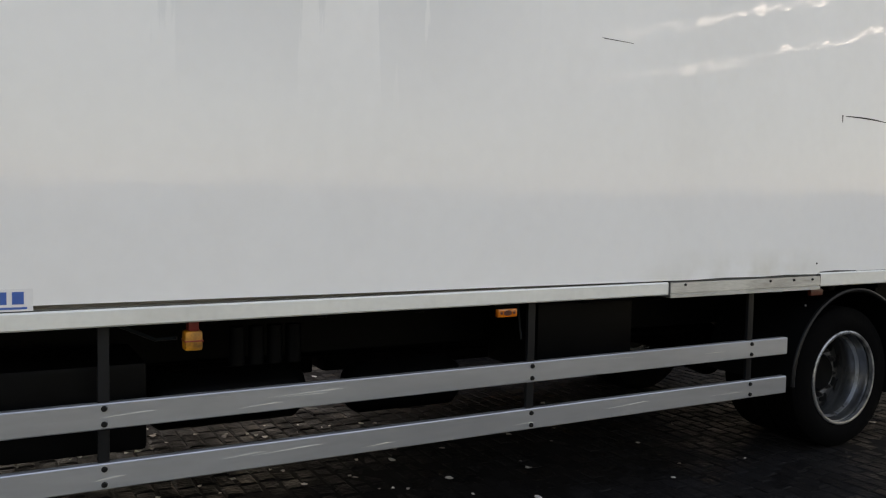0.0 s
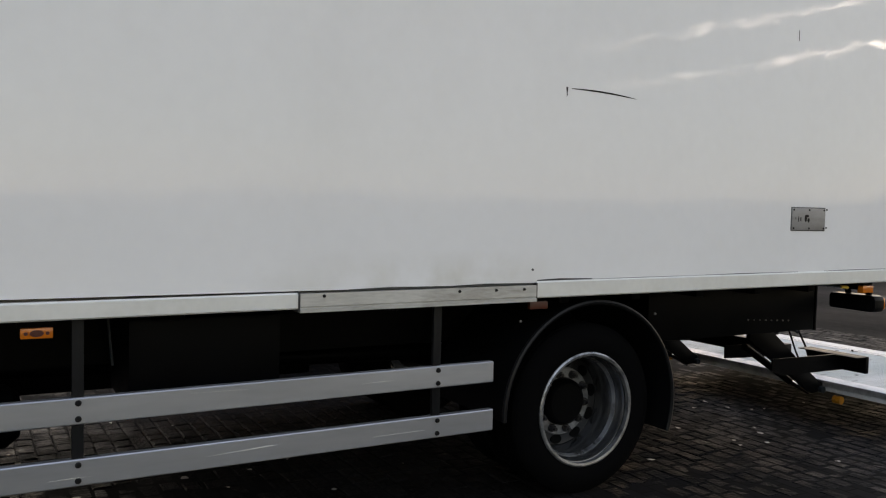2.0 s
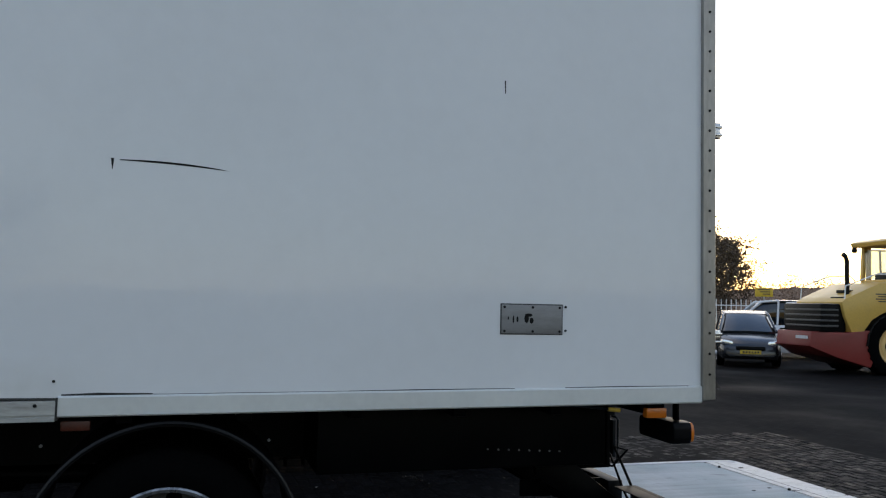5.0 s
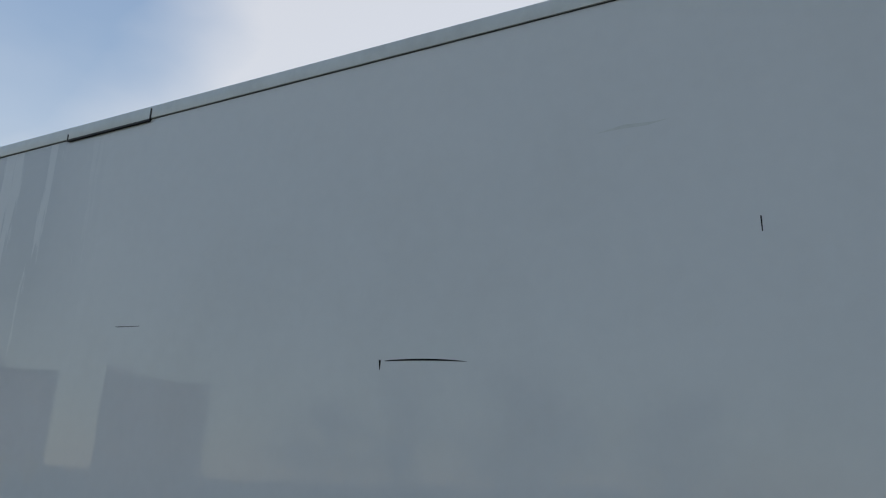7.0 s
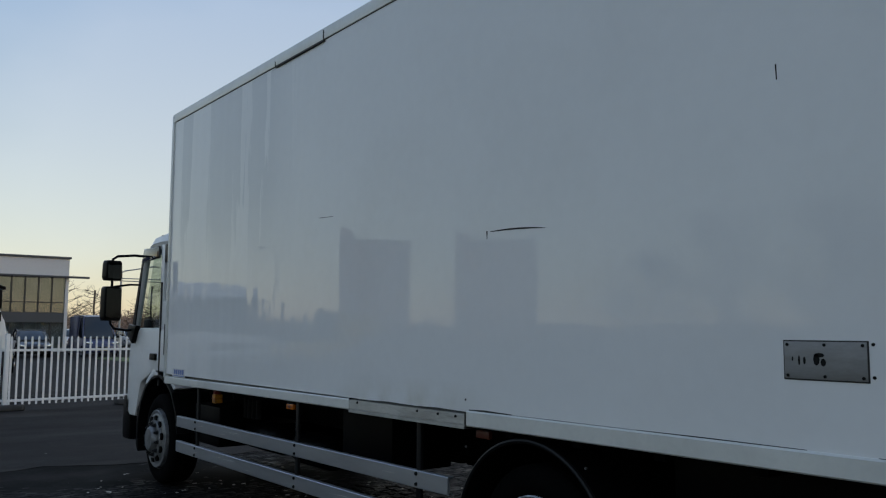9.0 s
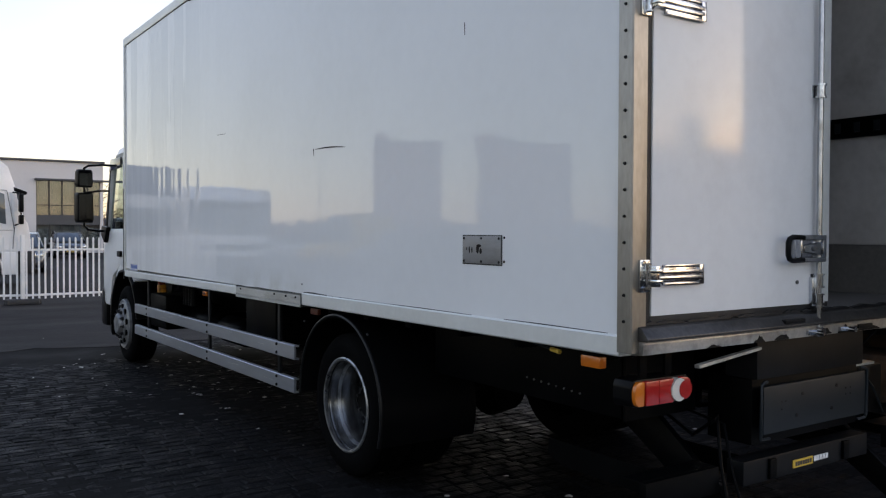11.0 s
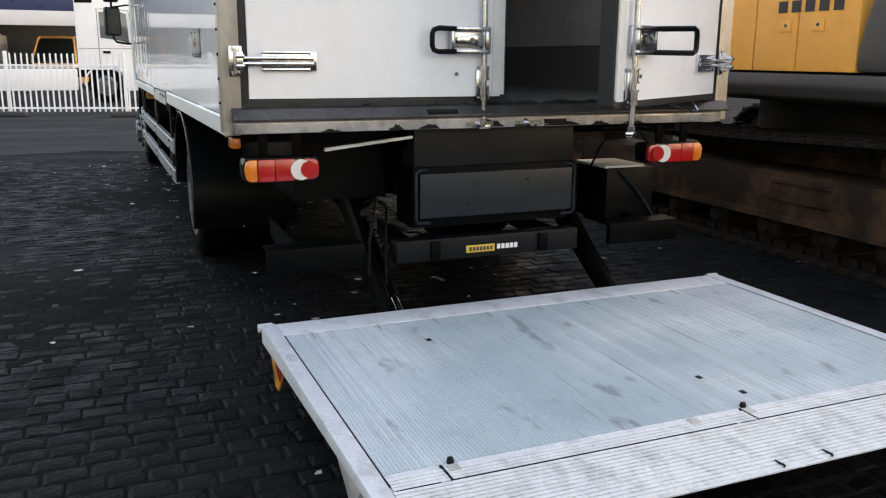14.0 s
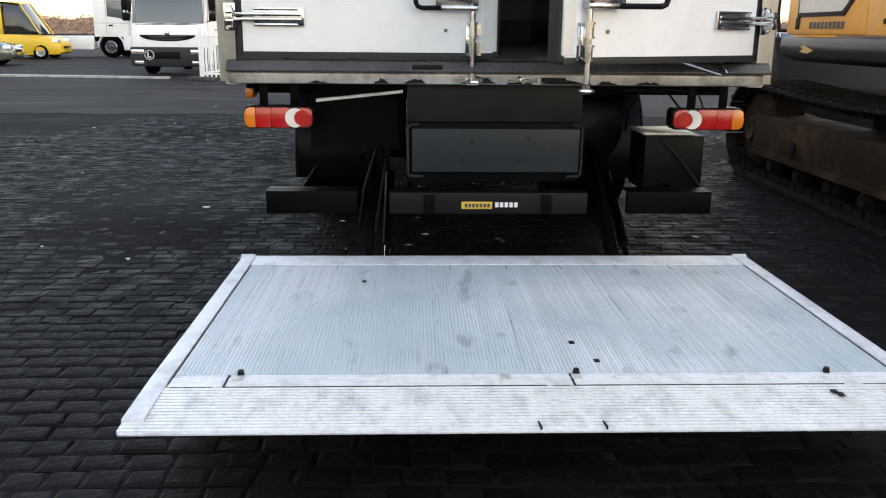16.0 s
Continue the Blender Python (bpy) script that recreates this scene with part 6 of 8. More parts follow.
    c.parent = e
    bm = B()
    prism(bm, [(Y(2.03), 1.325), (Y(2.03), 2.95), (Y(2.2), 3.02), (Y(3.1), 3.02), (Y(3.3), 2.6), (Y(3.36), 1.9), (Y(3.36), 1.325)], "x", X(2.85), X(3.85), 0.03)
    part("cab_shell", bm, M_ORANGE, c)
    bm = B()
    prism(bm, [(Y(2.20), 1.60), (Y(2.35), 1.47), (Y(3.14), 1.47), (Y(3.14), 2.7), (Y(2.20), 2.8)], "x", X(2.838), X(2.853), 0.004)
    part("window_seal", bm, M_GASKET, c)
    bm = B()
    prism(bm, [(Y(2.24), 1.61), (Y(2.37), 1.505), (Y(3.10), 1.505), (Y(3.10), 2.66), (Y(2.24), 2.76)], "x", X(2.833), X(2.84))
    part("side_window", bm, M_CLEAR, c, "pale reflecting side window")
    for k in range(9):
        boxpart("lettering_bar", (X(2.8445), X(2.8475), Y(2.34 + 0.066 * k), Y(2.385 + 0.066 * k), 1.375, 1.43), M_EXGREY, c, 0)
    boxpart("vent", (X(2.842), X(2.852), Y(3.10), Y(3.17), 1.37, 1.47), M_HUB, c, 0.002)
    bm = B()
    tube(bm, [(X(2.9), Y(3.36), 2.3), (X(2.86), Y(3.56), 2.2), (X(2.86), Y(3.58), 1.5), (X(2.86), Y(3.52), 1.36), (X(2.9), Y(3.36), 1.36)], 0.018, 8)
    part("grab_rail", bm, M_MUD, c)
    # boom rising from the frame, dipper and bucket folded in front
    bm = B()
    prism(bm, [(Y(2.4), 1.5), (Y(2.9), 1.2), (Y(4.0), 3.0), (Y(5.4), 3.0), (Y(5.4), 3.35), (Y(3.8), 3.5)], "x", X(4.05), X(4.5), 0.04)
    part("boom", bm, M_ORANGE, e)
    bm = B()
    prism(bm, [(Y(5.2), 3.25), (Y(5.5), 3.2), (Y(6.0), 1.2), (Y(5.7), 1.1)], "x", X(4.1), X(4.45), 0.03)
    part("dipper", bm, M_ORANGE, e)
    bm = B()
    prism(bm, [(Y(6.1), 1.30), (Y(5.6), 1.30), (Y(5.25), 0.75), (Y(5.3), 0.05), (Y(5.95), 0.02), (Y(6.25), 0.5)], "x", X(3.7), X(5.12), 0.03)
    part("bucket", bm, M_HUB, e)


def roller():
    """A single-drum soil compactor; local +y is its drum end, local +x the side seen."""
    r = thing("road_roller", pose(12.44, -14.0, 0, 0, 0, 173) @ Matrix.Diagonal((1, 1, 1.08, 1)), "yellow and red single-drum road roller parked on the yard", "roller")
    for s in (-1, 1):
        wheel(r, s * 1.02, 0, 0.645, 0.68, 0.42, 0.42, M_CREAM, s, dish=0.12, hub=M_HUB, nuts=0, label="fat tyre on a cream wheel")
    lug = None
    for s in (-1, 1):
        for k in range(22):
            if lug is None:
                bm = B()
                box(bm, -0.20, 0.0, -0.035, 0.035, 0.655, 0.705, bevel=0.008)
                lug = part("tyre_lug", bm, M_RUBBER, r)
            o = lug if s < 0 and k == 0 else again(lug, r)
            o.matrix_basis = pose(s * (1.0 if s > 0 else 0.80), 0, 0.66) @ Matrix.Rotation(2 * math.pi * k / 22, 4, "X") @ Matrix.Rotation(radians(18), 4, "Z")
    for s in (-1, 1):
        bm = B()
        lathe(bm, [(0.0, 0.03), (0.13, 0.03), (0.15, 0.0), (0.15, -0.10), (0.0, -0.10)], Matrix.Translation((s * 0.98, 0, 0.645)) @ (SIDE if s < 0 else Matrix.Rotation(math.pi, 4, "Z") @ SIDE), 20, closed=False)
        part("wheel_hub", bm, M_HUB, r)
    cylpart("rear_axle", (-0.8, 0, 0.645), (0.8, 0, 0.645), 0.14, M_HUB, r)
    # rear frame and bumper, red
    bm = B()
    prism(bm, [(-2.02, 0.95), (-2.06, 0.62), (-1.5, 0.38), (-0.62, 0.16), (-0.55, 0.30), (-0.55, 1.0), (-1.2, 0.94)], "x", -0.98, 0.98, 0.03)
    for v in bm.verts:
        if v.co.y < -1.8:
            v.co.x *= 0.74
    rf = part("rear_frame", bm, M_RRED, r, "red rear frame and bumper")
    for k in range(6):
        boxpart("lettering_bar", (0.62 - 0.085 * k, 0.56 - 0.085 * k, -2.062, -2.04, 0.78, 0.85), M_PRINT_WHITE, rf, 0)
    boxpart("radiator_grille", (-0.70, 0.86, -1.86, -1.18, 0.94, 1.58), M_PLASTIC, r, 0.06, "black louvred radiator grille")
    for k in range(4):
        boxpart("louvre", (-0.6, 0.885, -1.875, -1.4, 1.06 + 0.12 * k, 1.10 + 0.12 * k), M_EXGREY, r, 0.008)
    bm = B()
    prism(bm, [(-1.10, 0.94), (-1.28, 1.30), (-1.36, 1.62), (-1.20, 1.72), (-0.35, 2.06), (0.42, 2.12), (0.50, 1.45), (0.1, 1.44), (-0.25, 1.38), (-0.55, 1.22), (-0.78, 0.94)], "x", -0.95, 0.95, 0.04)
    h = part("engine_hood", bm, M_RYELLOW, r, "yellow sloping engine hood")
    boxpart("hood_vent", (0.15, 0.55, -0.95, -0.55, 1.83, 1.90), M_HUB, h, 0.01)
    boxpart("cooling_box", (0.30, 0.80, -1.22, -0.98, 1.66, 1.74), M_PLASTIC, h, 0.02)
    bm = B()
    tube(bm, [(0.9, -1.25, 1.68), (0.9, -1.22, 1.98), (0.9, -0.4, 2.26), (0.9, 0.2, 2.28), (0.9, 0.35, 2.14)], 0.016, 6)
    tube(bm, [(-0.9, -1.25, 1.68), (-0.9, -1.22, 1.98), (-0.9, -0.4, 2.26), (-0.9, 0.2, 2.28), (-0.9, 0.35, 2.14)], 0.016, 6)
    part("hand_rail", bm, M_FENCE, h)
    for k in range(4):
        boxpart("lettering_bar", (0.951, 0.954, -0.45 + 0.07 * (k % 2), -0.02 + 0.05 * (k % 3), 1.80 - 0.055 * k, 1.825 - 0.055 * k), M_PRINT, h, 0)
    bm = B()
    tube(bm, [(0.62, -0.98, 1.70), (0.62, -0.98, 2.56), (0.62, -1.02, 2.66), (0.62, -1.09, 2.71)], 0.055, 10)
    part("exhaust_pipe", bm, M_HUB, r)
    bm = B()
    pts = [(0.62 * math.cos(radians(a)) * 1.18, 0.645 + 0.62 * math.sin(radians(a)) * 1.18) for a in range(0, 181, 20)]
    inner = [(y * 0.95, 0.645 + (z - 0.645) * 0.95) for y, z in pts]
    prism(bm, pts + inner[::-1], "x", 0.55, 1.0, 0.01)
    part("mudguard", bm, M_HUB, r)
    # cab
    c = new("cab")
    c.parent = r
    c["label"] = "yellow glazed operator's cab"
    bm = B()
    prism(bm, [(0.42, 2.02), (0.50, 2.02), (0.60, 0.86), (1.95, 0.86), (2.10, 1.30), (2.22, 1.66), (2.02, 2.10), (1.90, 2.18), (0.5, 2.18), (0.42, 2.18)], "x", -0.80, 0.80, 0.02)
    part("cab_base", bm, M_RYELLOW, c)
    for y0, y1, lean in ((0.40, 0.49, 0.06), (0.58, 0.68, 0.0), (1.58, 1.68, -0.06), (1.98, 2.08, -0.16)):
        for s in (-1, 1):
            bm = B()
            prism(bm, [(y0, 2.15), (y1, 2.15), (y1 + lean, 2.98), (y0 + lean, 2.98)], "x", s * 0.70, s * 0.80, 0.01)
            part("pillar", bm, M_RYELLOW, c)
    for s in (-1, 1):
        for pts in ([(0.49, 2.2), (0.60, 2.2), (0.60, 2.9), (0.54, 2.9)], [(0.70, 2.08), (1.56, 2.02), (1.50, 2.92), (0.68, 2.92)], [(1.72, 1.95), (2.08, 1.66), (1.95, 2.1), (1.86, 2.92), (1.62, 2.92)]):
            bm = B()
            prism(bm, pts, "x", s * 0.772, s * 0.782)
            part("cab_window", bm, M_WINDOW, c)
        for pts in ([(0.72, 1.20), (1.55, 1.20), (1.78, 1.92), (0.70, 1.98)], [(1.72, 1.26), (2.02, 1.28), (2.16, 1.62), (1.90, 1.88)]):
            bm = B()
            prism(bm, pts, "x", s * 0.795, s * 0.806, 0.004)
            part("lower_window", bm, M_GLASS, c)
        bm = B()
        tube(bm, [(s * 0.79, 0.70, 1.16), (s * 0.79, 0.68, 2.92), (s * 0.79, 1.50, 2.92), (s * 0.79, 1.60, 2.0), (s * 0.79, 0.72, 2.04)], 0.035, 6)
        tube(bm, [(s * 0.79, 1.02, 2.04), (s * 0.79, 1.0, 2.92)], 0.03, 6)
        part("door_frame", bm, M_PLASTIC, c)
    for y in (0.46, 2.0):
        bm = B()
        prism(bm, [(y, 2.2), (y + 0.01, 2.2), (y + (0.01 if y < 1 else -0.14), 2.9), (y + (0.0 if y < 1 else -0.15), 2.9)], "x", -0.68, 0.68)
        part("end_window", bm, M_WINDOW, c)
    bm = B()
    prism(bm, [(0.26, 2.98), (0.22, 3.08), (0.45, 3.15), (1.85, 3.15), (2.40, 3.08), (2.36, 2.98)], "x", -0.92, 0.92, 0.02)
    part("cab_roof", bm, M_RYELLOW, c, "yellow overhanging roof")
    boxpart("seat", (-0.3, 0.3, 0.45, 0.95, 1.3, 2.35), M_PLASTIC, c, 0.06)
    for y in (0.2, 2.2, 0.66):
        boxpart("work_lamp", (0.70, 0.82, y - 0.06, y + 0.06, 2.86, 2.97), M_PLASTIC, c, 0.02)
    bm = B()
    tube(bm, [(0.8, 2.15, 2.92), (0.95, 2.35, 2.86), (1.0, 2.62, 2.80), (1.0, 2.64, 2.70)], 0.028, 6)
    box(bm, 0.92, 1.06, 2.60, 2.68, 2.42, 2.74, bevel=0.02)
    part("wing_mirror", bm, M_PLASTIC, c)
    for x, y in ((0.86, 0.30), (0.86, 2.30), (-0.86, 0.30)):
        bm = B()
        lathe(bm, [(0.0, 0.0), (0.05, 0.0), (0.07, 0.05), (0.06, 0.12), (0.0, 0.14)], pose(x, y, 2.85), 14, closed=False)
        part("roof_beacon", bm, M_HUB, c)
    bm = B()
    prism(bm, [(0.24, 3.0), (0.24, 3.05), (2.38, 3.05), (2.38, 3.0)], "x", 0.921, 0.928)
    part("roof_band", bm, M_HUB, c)
    for s in (-1, 1):
        bm = B()
        for pts in ([(0.70, 1.20), (1.57, 1.20), (1.80, 1.94), (0.68, 2.0), (0.70, 1.20)], [(1.70, 1.24), (2.04, 1.26), (2.18, 1.63), (1.90, 1.90), (1.70, 1.24)], [(0.62, 2.16), (0.60, 2.92)], [(1.62, 2.92), (1.74, 1.96)], [(0.47, 2.18), (0.54, 2.92)]):
            tube(bm, [(s * 0.802, y, z) for y, z in pts], 0.022, 6)
        tube(bm, [(s * 0.83, 0.80, 1.5), (s * 0.85, 0.80, 1.7)], 0.014, 6)
        part("window_seal", bm, M_PLASTIC, c)
    bm = B()
    tube(bm, [(0.5, 0.32, 3.0), (0.5, 0.32, 3.28)], 0.014, 6)
    tube(bm, [(0.5, 0.2, 3.22), (0.5, 0.42, 3.22)], 0.008, 6)
    part("aerial", bm, M_PLASTIC, c)
    # articulation, drum frame and drum
    boxpart("joint_block", (-0.35, 0.35, 0.5, 2.0, 0.40, 0.86), M_RRED, r, 0.03)
    for s in (-1, 1):
        bm = B()
        prism(bm, [(0.80, 0.22), (0.80, 0.80), (1.9, 0.62), (2.02, 0.84), (2.10, 0.86), (4.16, 0.86), (4.24, 0.80), (4.06, 0.24), (2.0, 0.24)], "x", s * 0.98, s * 1.07, 0.015)
        f = part("drum_frame", bm, M_RRED, r, "red drum frame")
        for k in range(7):
            boxpart("lettering_bar", (s * 1.0705, s * 1.074, 2.25 + 0.175 * k, 2.385 + 0.175 * k, 0.46, 0.63), M_PRINT_WHITE, f, 0)
    boxpart("frame_end", (-1.07, 1.07, 4.08, 4.24, 0.42, 0.84), M_RRED, r, 0.02)
    bm = B()
    lathe(bm, [(0.0, -0.86), (0.50, -0.86), (0.52, -0.95), (0.655, -0.96), (0.66, -0.94), (0.66, 0.94), (0.655, 0.96), (0.52, 0.95), (0.50, 0.86), (0.0, 0.86)], pose(0, 2.95, 0.66, 0, 90, 0), 56, closed=False)
    part("drum", bm, M_DRUM, r, "worn steel drum")
    for s in (-1, 1):
        bm = B()
        lathe(bm, [(0.0, 0.0), (0.50, 0.0), (0.50, -0.02), (0.0, -0.02)], Matrix.Translation((s * 0.885, 2.95, 0.66)) @ SIDE, 36, closed=False)
        part("drum_disc", bm, M_RYELLOW, r)
    bm = B()
    pts = [(2.95 + 0.72 * math.cos(radians(a)), 0.66 + 0.72 * math.sin(radians(a))) for a in range(60, 176, 12)]
    inner = [(2.95 + (y - 2.95) * 0.97, 0.66 + (z - 0.66) * 0.97) for y, z in pts]
    prism(bm, pts + inner[::-1], "x", -0.95, 0.95)
    part("drum_guard", bm, M_DRUM, r)


# ---- vehicles ----
def ring(y, zb, zt, hw, tuck=0.06, top=0.10):
    """A closed cross-section at y: half width hw, rounded shoulders."""
    h = zt - zb
    half = [(0.0, zb), (hw - tuck, zb), (hw, zb + 0.25 * h), (hw, zb + 0.62 * h), (hw - top * 0.35, zb + 0.88 * h), (hw - top, zt), (0.0, zt + 0.012)]
    return [Vector((x, y, z)) for x, z in half] + [Vector((-x, y, z)) for x, z in half[-2:0:-1]]


def car(m, paint, label, length=4.3, height=1.45, width=1.75, hood=1.0, hatch=0.45, van=False, category="car", group=""):
    """A parked car; local +y is its front."""
    c = thing("parked_car" if not van else "parked_van", m, label, category, group)
    hw, L = width / 2, length / 2
    belt = 0.92 if not van else 1.05
    bm = B()
    st = [(-L, 0.42, 0.70, hw * 0.80), (-L + 0.06, 0.28, belt - 0.12, hw * 0.90), (-L + 0.3, 0.20, belt, hw * 0.97), (-0.9, 0.18, belt, hw), (0.6, 0.18, belt - 0.02, hw),
          (L - hood - 0.1, 0.18, belt - 0.03, hw * 0.99), (L - 0.45, 0.20, belt - 0.16, hw * 0.95), (L - 0.10, 0.22, belt - 0.28, hw * 0.86), (L, 0.30, belt - 0.42, hw * 0.74)]
    loft(bm, [ring(*s) for s in st])
    part("body", bm, paint, c)
    bm = B()
    rear = -L + (0.10 if van else hatch)
    front = L - hood
    rh = height
    gl = [(rear - 0.06, belt - 0.03, belt + 0.02, hw * 0.86), (rear + 0.16, belt - 0.03, rh - 0.10, hw * 0.76), (rear + 0.45, belt - 0.03, rh - 0.015, hw * 0.74), (front - 1.25, belt - 0.03, rh - 0.01, hw * 0.75), (front - 0.75, belt - 0.03, rh - 0.09, hw * 0.78), (front, belt - 0.04, belt + 0.01, hw * 0.88)]
    loft(bm, [ring(y, a, b, w, 0.0, 0.14) for y, a, b, w in gl])
    part("glasshouse", bm, M_GLASS, c, "dark window glass")
    bm = B()
    loft(bm, [ring(y, z - 0.03, z, w, 0.03, 0.05) for y, z, w in ((rear + 0.14, rh - 0.10, hw * 0.68), (rear + 0.42, rh + 0.005, hw * 0.70), (front - 1.25, rh + 0.012, hw * 0.71), (front - 0.80, rh - 0.07, hw * 0.70))])
    part("roof", bm, paint, c)
    for s in (-1, 1):
        bm = B()
        tube(bm, [(s * hw * 0.90, front + 0.02, belt), (s * hw * 0.72, front - 0.78, rh - 0.06), (s * hw * 0.71, front - 1.3, rh - 0.01)], 0.035, 6)
        part("pillar", bm, paint, c)
        bm = B()
        tube(bm, [(s * hw * 0.88, 0.0, belt), (s * hw * 0.72, -0.06, rh - 0.03)], 0.035, 6)
        part("pillar", bm, paint, c)
        bm = B()
        tube(bm, [(s * hw * 0.86, rear, belt), (s * hw * 0.70, rear + 0.22, rh - 0.08), (s * hw * 0.70, rear + 0.5, rh - 0.01)], 0.05, 6)
        part("pillar", bm, paint, c)
        if van:
            bm = B()
            prism(bm, [(rear + 0.15, belt), (front - 1.5, belt), (front - 1.5, rh - 0.05), (rear + 0.35, rh - 0.05)], "x", s * hw * 0.80, s * hw * 0.93, 0.04)
            part("side_panel", bm, paint, c)
        bm = B()
        box(bm, s * (hw + 0.02), s * (hw + 0.16), front - 0.28, front - 0.12, belt - 0.02, belt + 0.13, bevel=0.03)
        part("wing_mirror", bm, M_PLASTIC, c)
        bm = B()
        prism(bm, [(s * hw * 0.50, belt - 0.36), (s * hw * 0.90, belt - 0.32), (s * hw * 0.86, belt - 0.20), (s * hw * 0.55, belt - 0.24)], "y", L - 0.34, L - 0.06, 0.015)
        part("headlamp", bm, M_LAMPCHROME, c)
        boxpart("rear_lamp", (s * hw * 0.62, s * hw * 0.90, -L - 0.005, -L + 0.14, belt - 0.28, belt - 0.06), M_RED, c, 0.02)
        for yw in (L - 0.82, -L + 0.78):
            wheel(c, s * (hw - 0.01), yw, 0.31, 0.31, 0.2, 0.2, M_ALLOY, s, dish=0.03, hub=M_ALLOY, nuts=0)
    boxpart("grille", (-hw * 0.45, hw * 0.45, L - 0.10, L + 0.005, 0.44, 0.56), M_PLASTIC, c, 0.02)
    boxpart("lower_grille", (-hw * 0.6, hw * 0.6, L - 0.12, L - 0.01, 0.26, 0.36), M_PLASTIC, c, 0.02)
    pl = boxpart("number_plate", (-0.26, 0.26, L - 0.02, L + 0.022, 0.36, 0.46), M_NPLATE, c, 0.004)
    for k in range(6):
        boxpart("plate_bar", (-0.21 + 0.072 * k, -0.165 + 0.072 * k, L + 0.0225, L + 0.025, 0.385, 0.435), M_PRINT, pl, 0)
    boxpart("rear_plate", (-0.26, 0.26, -L - 0.012, -L + 0.04, 0.52, 0.62), M_NPLATE, c, 0.004)
    return c


def lorry(m, label, paint=None, tall=3.5, kind="tractor", load=None, base=3.58, mark=False, lo=0.0):
    """A parked cab-over lorry; local +y is its front, the cab's front face at y = 0."""
    paint = paint or M_WHITE
    t = thing("parked_lorry", m, label, "lorry", "parked lorries")
    c = new("cab")
    c.parent = t
    rings = []
    lid = min(tall, 2.95)
    for y, zt, hw in ((-2.05, tall - 0.14, 1.16), (-1.95, tall - 0.04, 1.19), (-1.45, tall, 1.20), (-0.95, tall - 0.10, 1.20), (-0.55, tall - (0.25 if tall < 3.2 else 0.45), 1.19), (-0.34, lid - 0.30, 1.18)):
        rings.append(ring(y, 0.95, zt, hw, 0.0, 0.12))
    bm = B()
    loft(bm, rings)
    prism(bm, [(-0.40, 0.7), (-0.40, 1.86 + lo), (-0.09, 1.80 + lo), (-0.03, 1.5 + lo), (0.0, 1.2 + lo), (0.0, 0.7)], "x", -1.19, 1.19, 0.05)
    part("cab_body", bm, paint, c)
    bm = B()
    prism(bm, [(-0.40, lid - 0.30), (-0.36, lid - 0.30), (-0.10, 1.76 + lo), (-0.14, 1.76 + lo)], "x", -1.10, 1.10, 0.01)
    screen = part("windscreen", bm, M_SCREEN, c, "broad grey reflecting windscreen")
    boxpart("paper_card", (0.62, 0.84, -0.175, -0.165, 1.80 + lo, 1.95 + lo), M_PRINT_WHITE, screen, 0)
    bm = B()
    prism(bm, [(-0.14, 1.72 + lo), (-0.085, 1.72 + lo), (-0.085, 1.78 + lo), (-0.14, 1.78 + lo)], "x", -1.08, 1.08, 0.01)
    tube(bm, [(0.7, -0.10, 1.77 + lo), (0.1, -0.10, 1.80 + lo)], 0.012, 6)
    tube(bm, [(-0.1, -0.10, 1.77 + lo), (-0.7, -0.10, 1.80 + lo)], 0.012, 6)
    part("wiper", bm, M_PLASTIC, c)
    bm = B()
    prism(bm, [(-0.42, lid - 0.20), (-0.08, lid - 0.33), (-0.10, lid - 0.40), (-0.42, lid - 0.30)], "x", -1.15, 1.15, 0.01)
    part("sun_visor", bm, M_PLASTIC, c)
    bm = B()
    half = [(0.92 * math.cos(radians(a)), 1.46 + lo * 1.1 - 0.20 * math.sin(radians(a))) for a in range(0, 181, 15)]
    prism(bm, half, "y", -0.06, 0.018, 0.006)
    g = part("grille", bm, M_PLASTIC, c, "black bow-shaped grille")
    for k in range(3):
        boxpart("grille_bar", (-0.62 + 0.08 * k, 0.62 - 0.08 * k, 0.015, 0.024, 1.405 + lo * 1.1 - 0.05 * k, 1.42 + lo * 1.1 - 0.05 * k), M_EXGREY, g, 0)
    bm = B()
    lathe(bm, [(0.0, 0.05), (0.07, 0.045), (0.085, 0.02), (0.085, 0.0), (0.0, 0.0)], pose(0, -0.01, 1.52 + lo * 1.1, -90), 20, closed=False)
    part("maker_shield", bm, M_CHROME, c)
    bumper = boxpart("bumper", (-1.24, 1.24, -0.35, 0.10, 0.36 + lo * 0.5, 1.0 + lo * 0.6), M_BUMPER, c, 0.07, "dark grey bumper")
    boxpart("bumper_recess", (-0.42, 0.42, 0.095, 0.106, 0.62 + lo * 0.55, 0.84 + lo * 0.55), M_PLASTIC, bumper, 0.004)
    if mark:
        bm = B()
        cyl(bm, (0.60, 0.10, 0.74 + lo * 0.55), (0.60, 0.112, 0.74 + lo * 0.55), 0.155, None, 28)
        disc = part("round_sticker", bm, M_PRINT_WHITE, bumper, "round white sticker with a black letter")
        bm = B()
        cyl(bm, (0.60, 0.11, 0.74 + lo * 0.55), (0.60, 0.115, 0.74 + lo * 0.55), 0.135, None, 28)
        part("sticker_ring", bm, M_PLASTIC, disc)
        bm = B()
        prism(bm, [(x, z + lo * 0.55) for x, z in ((0.66, 0.83), (0.62, 0.83), (0.62, 0.69), (0.54, 0.69), (0.54, 0.65), (0.66, 0.65))], "y", 0.114, 0.119)
        part("sticker_letter", bm, M_PRINT_WHITE, disc)
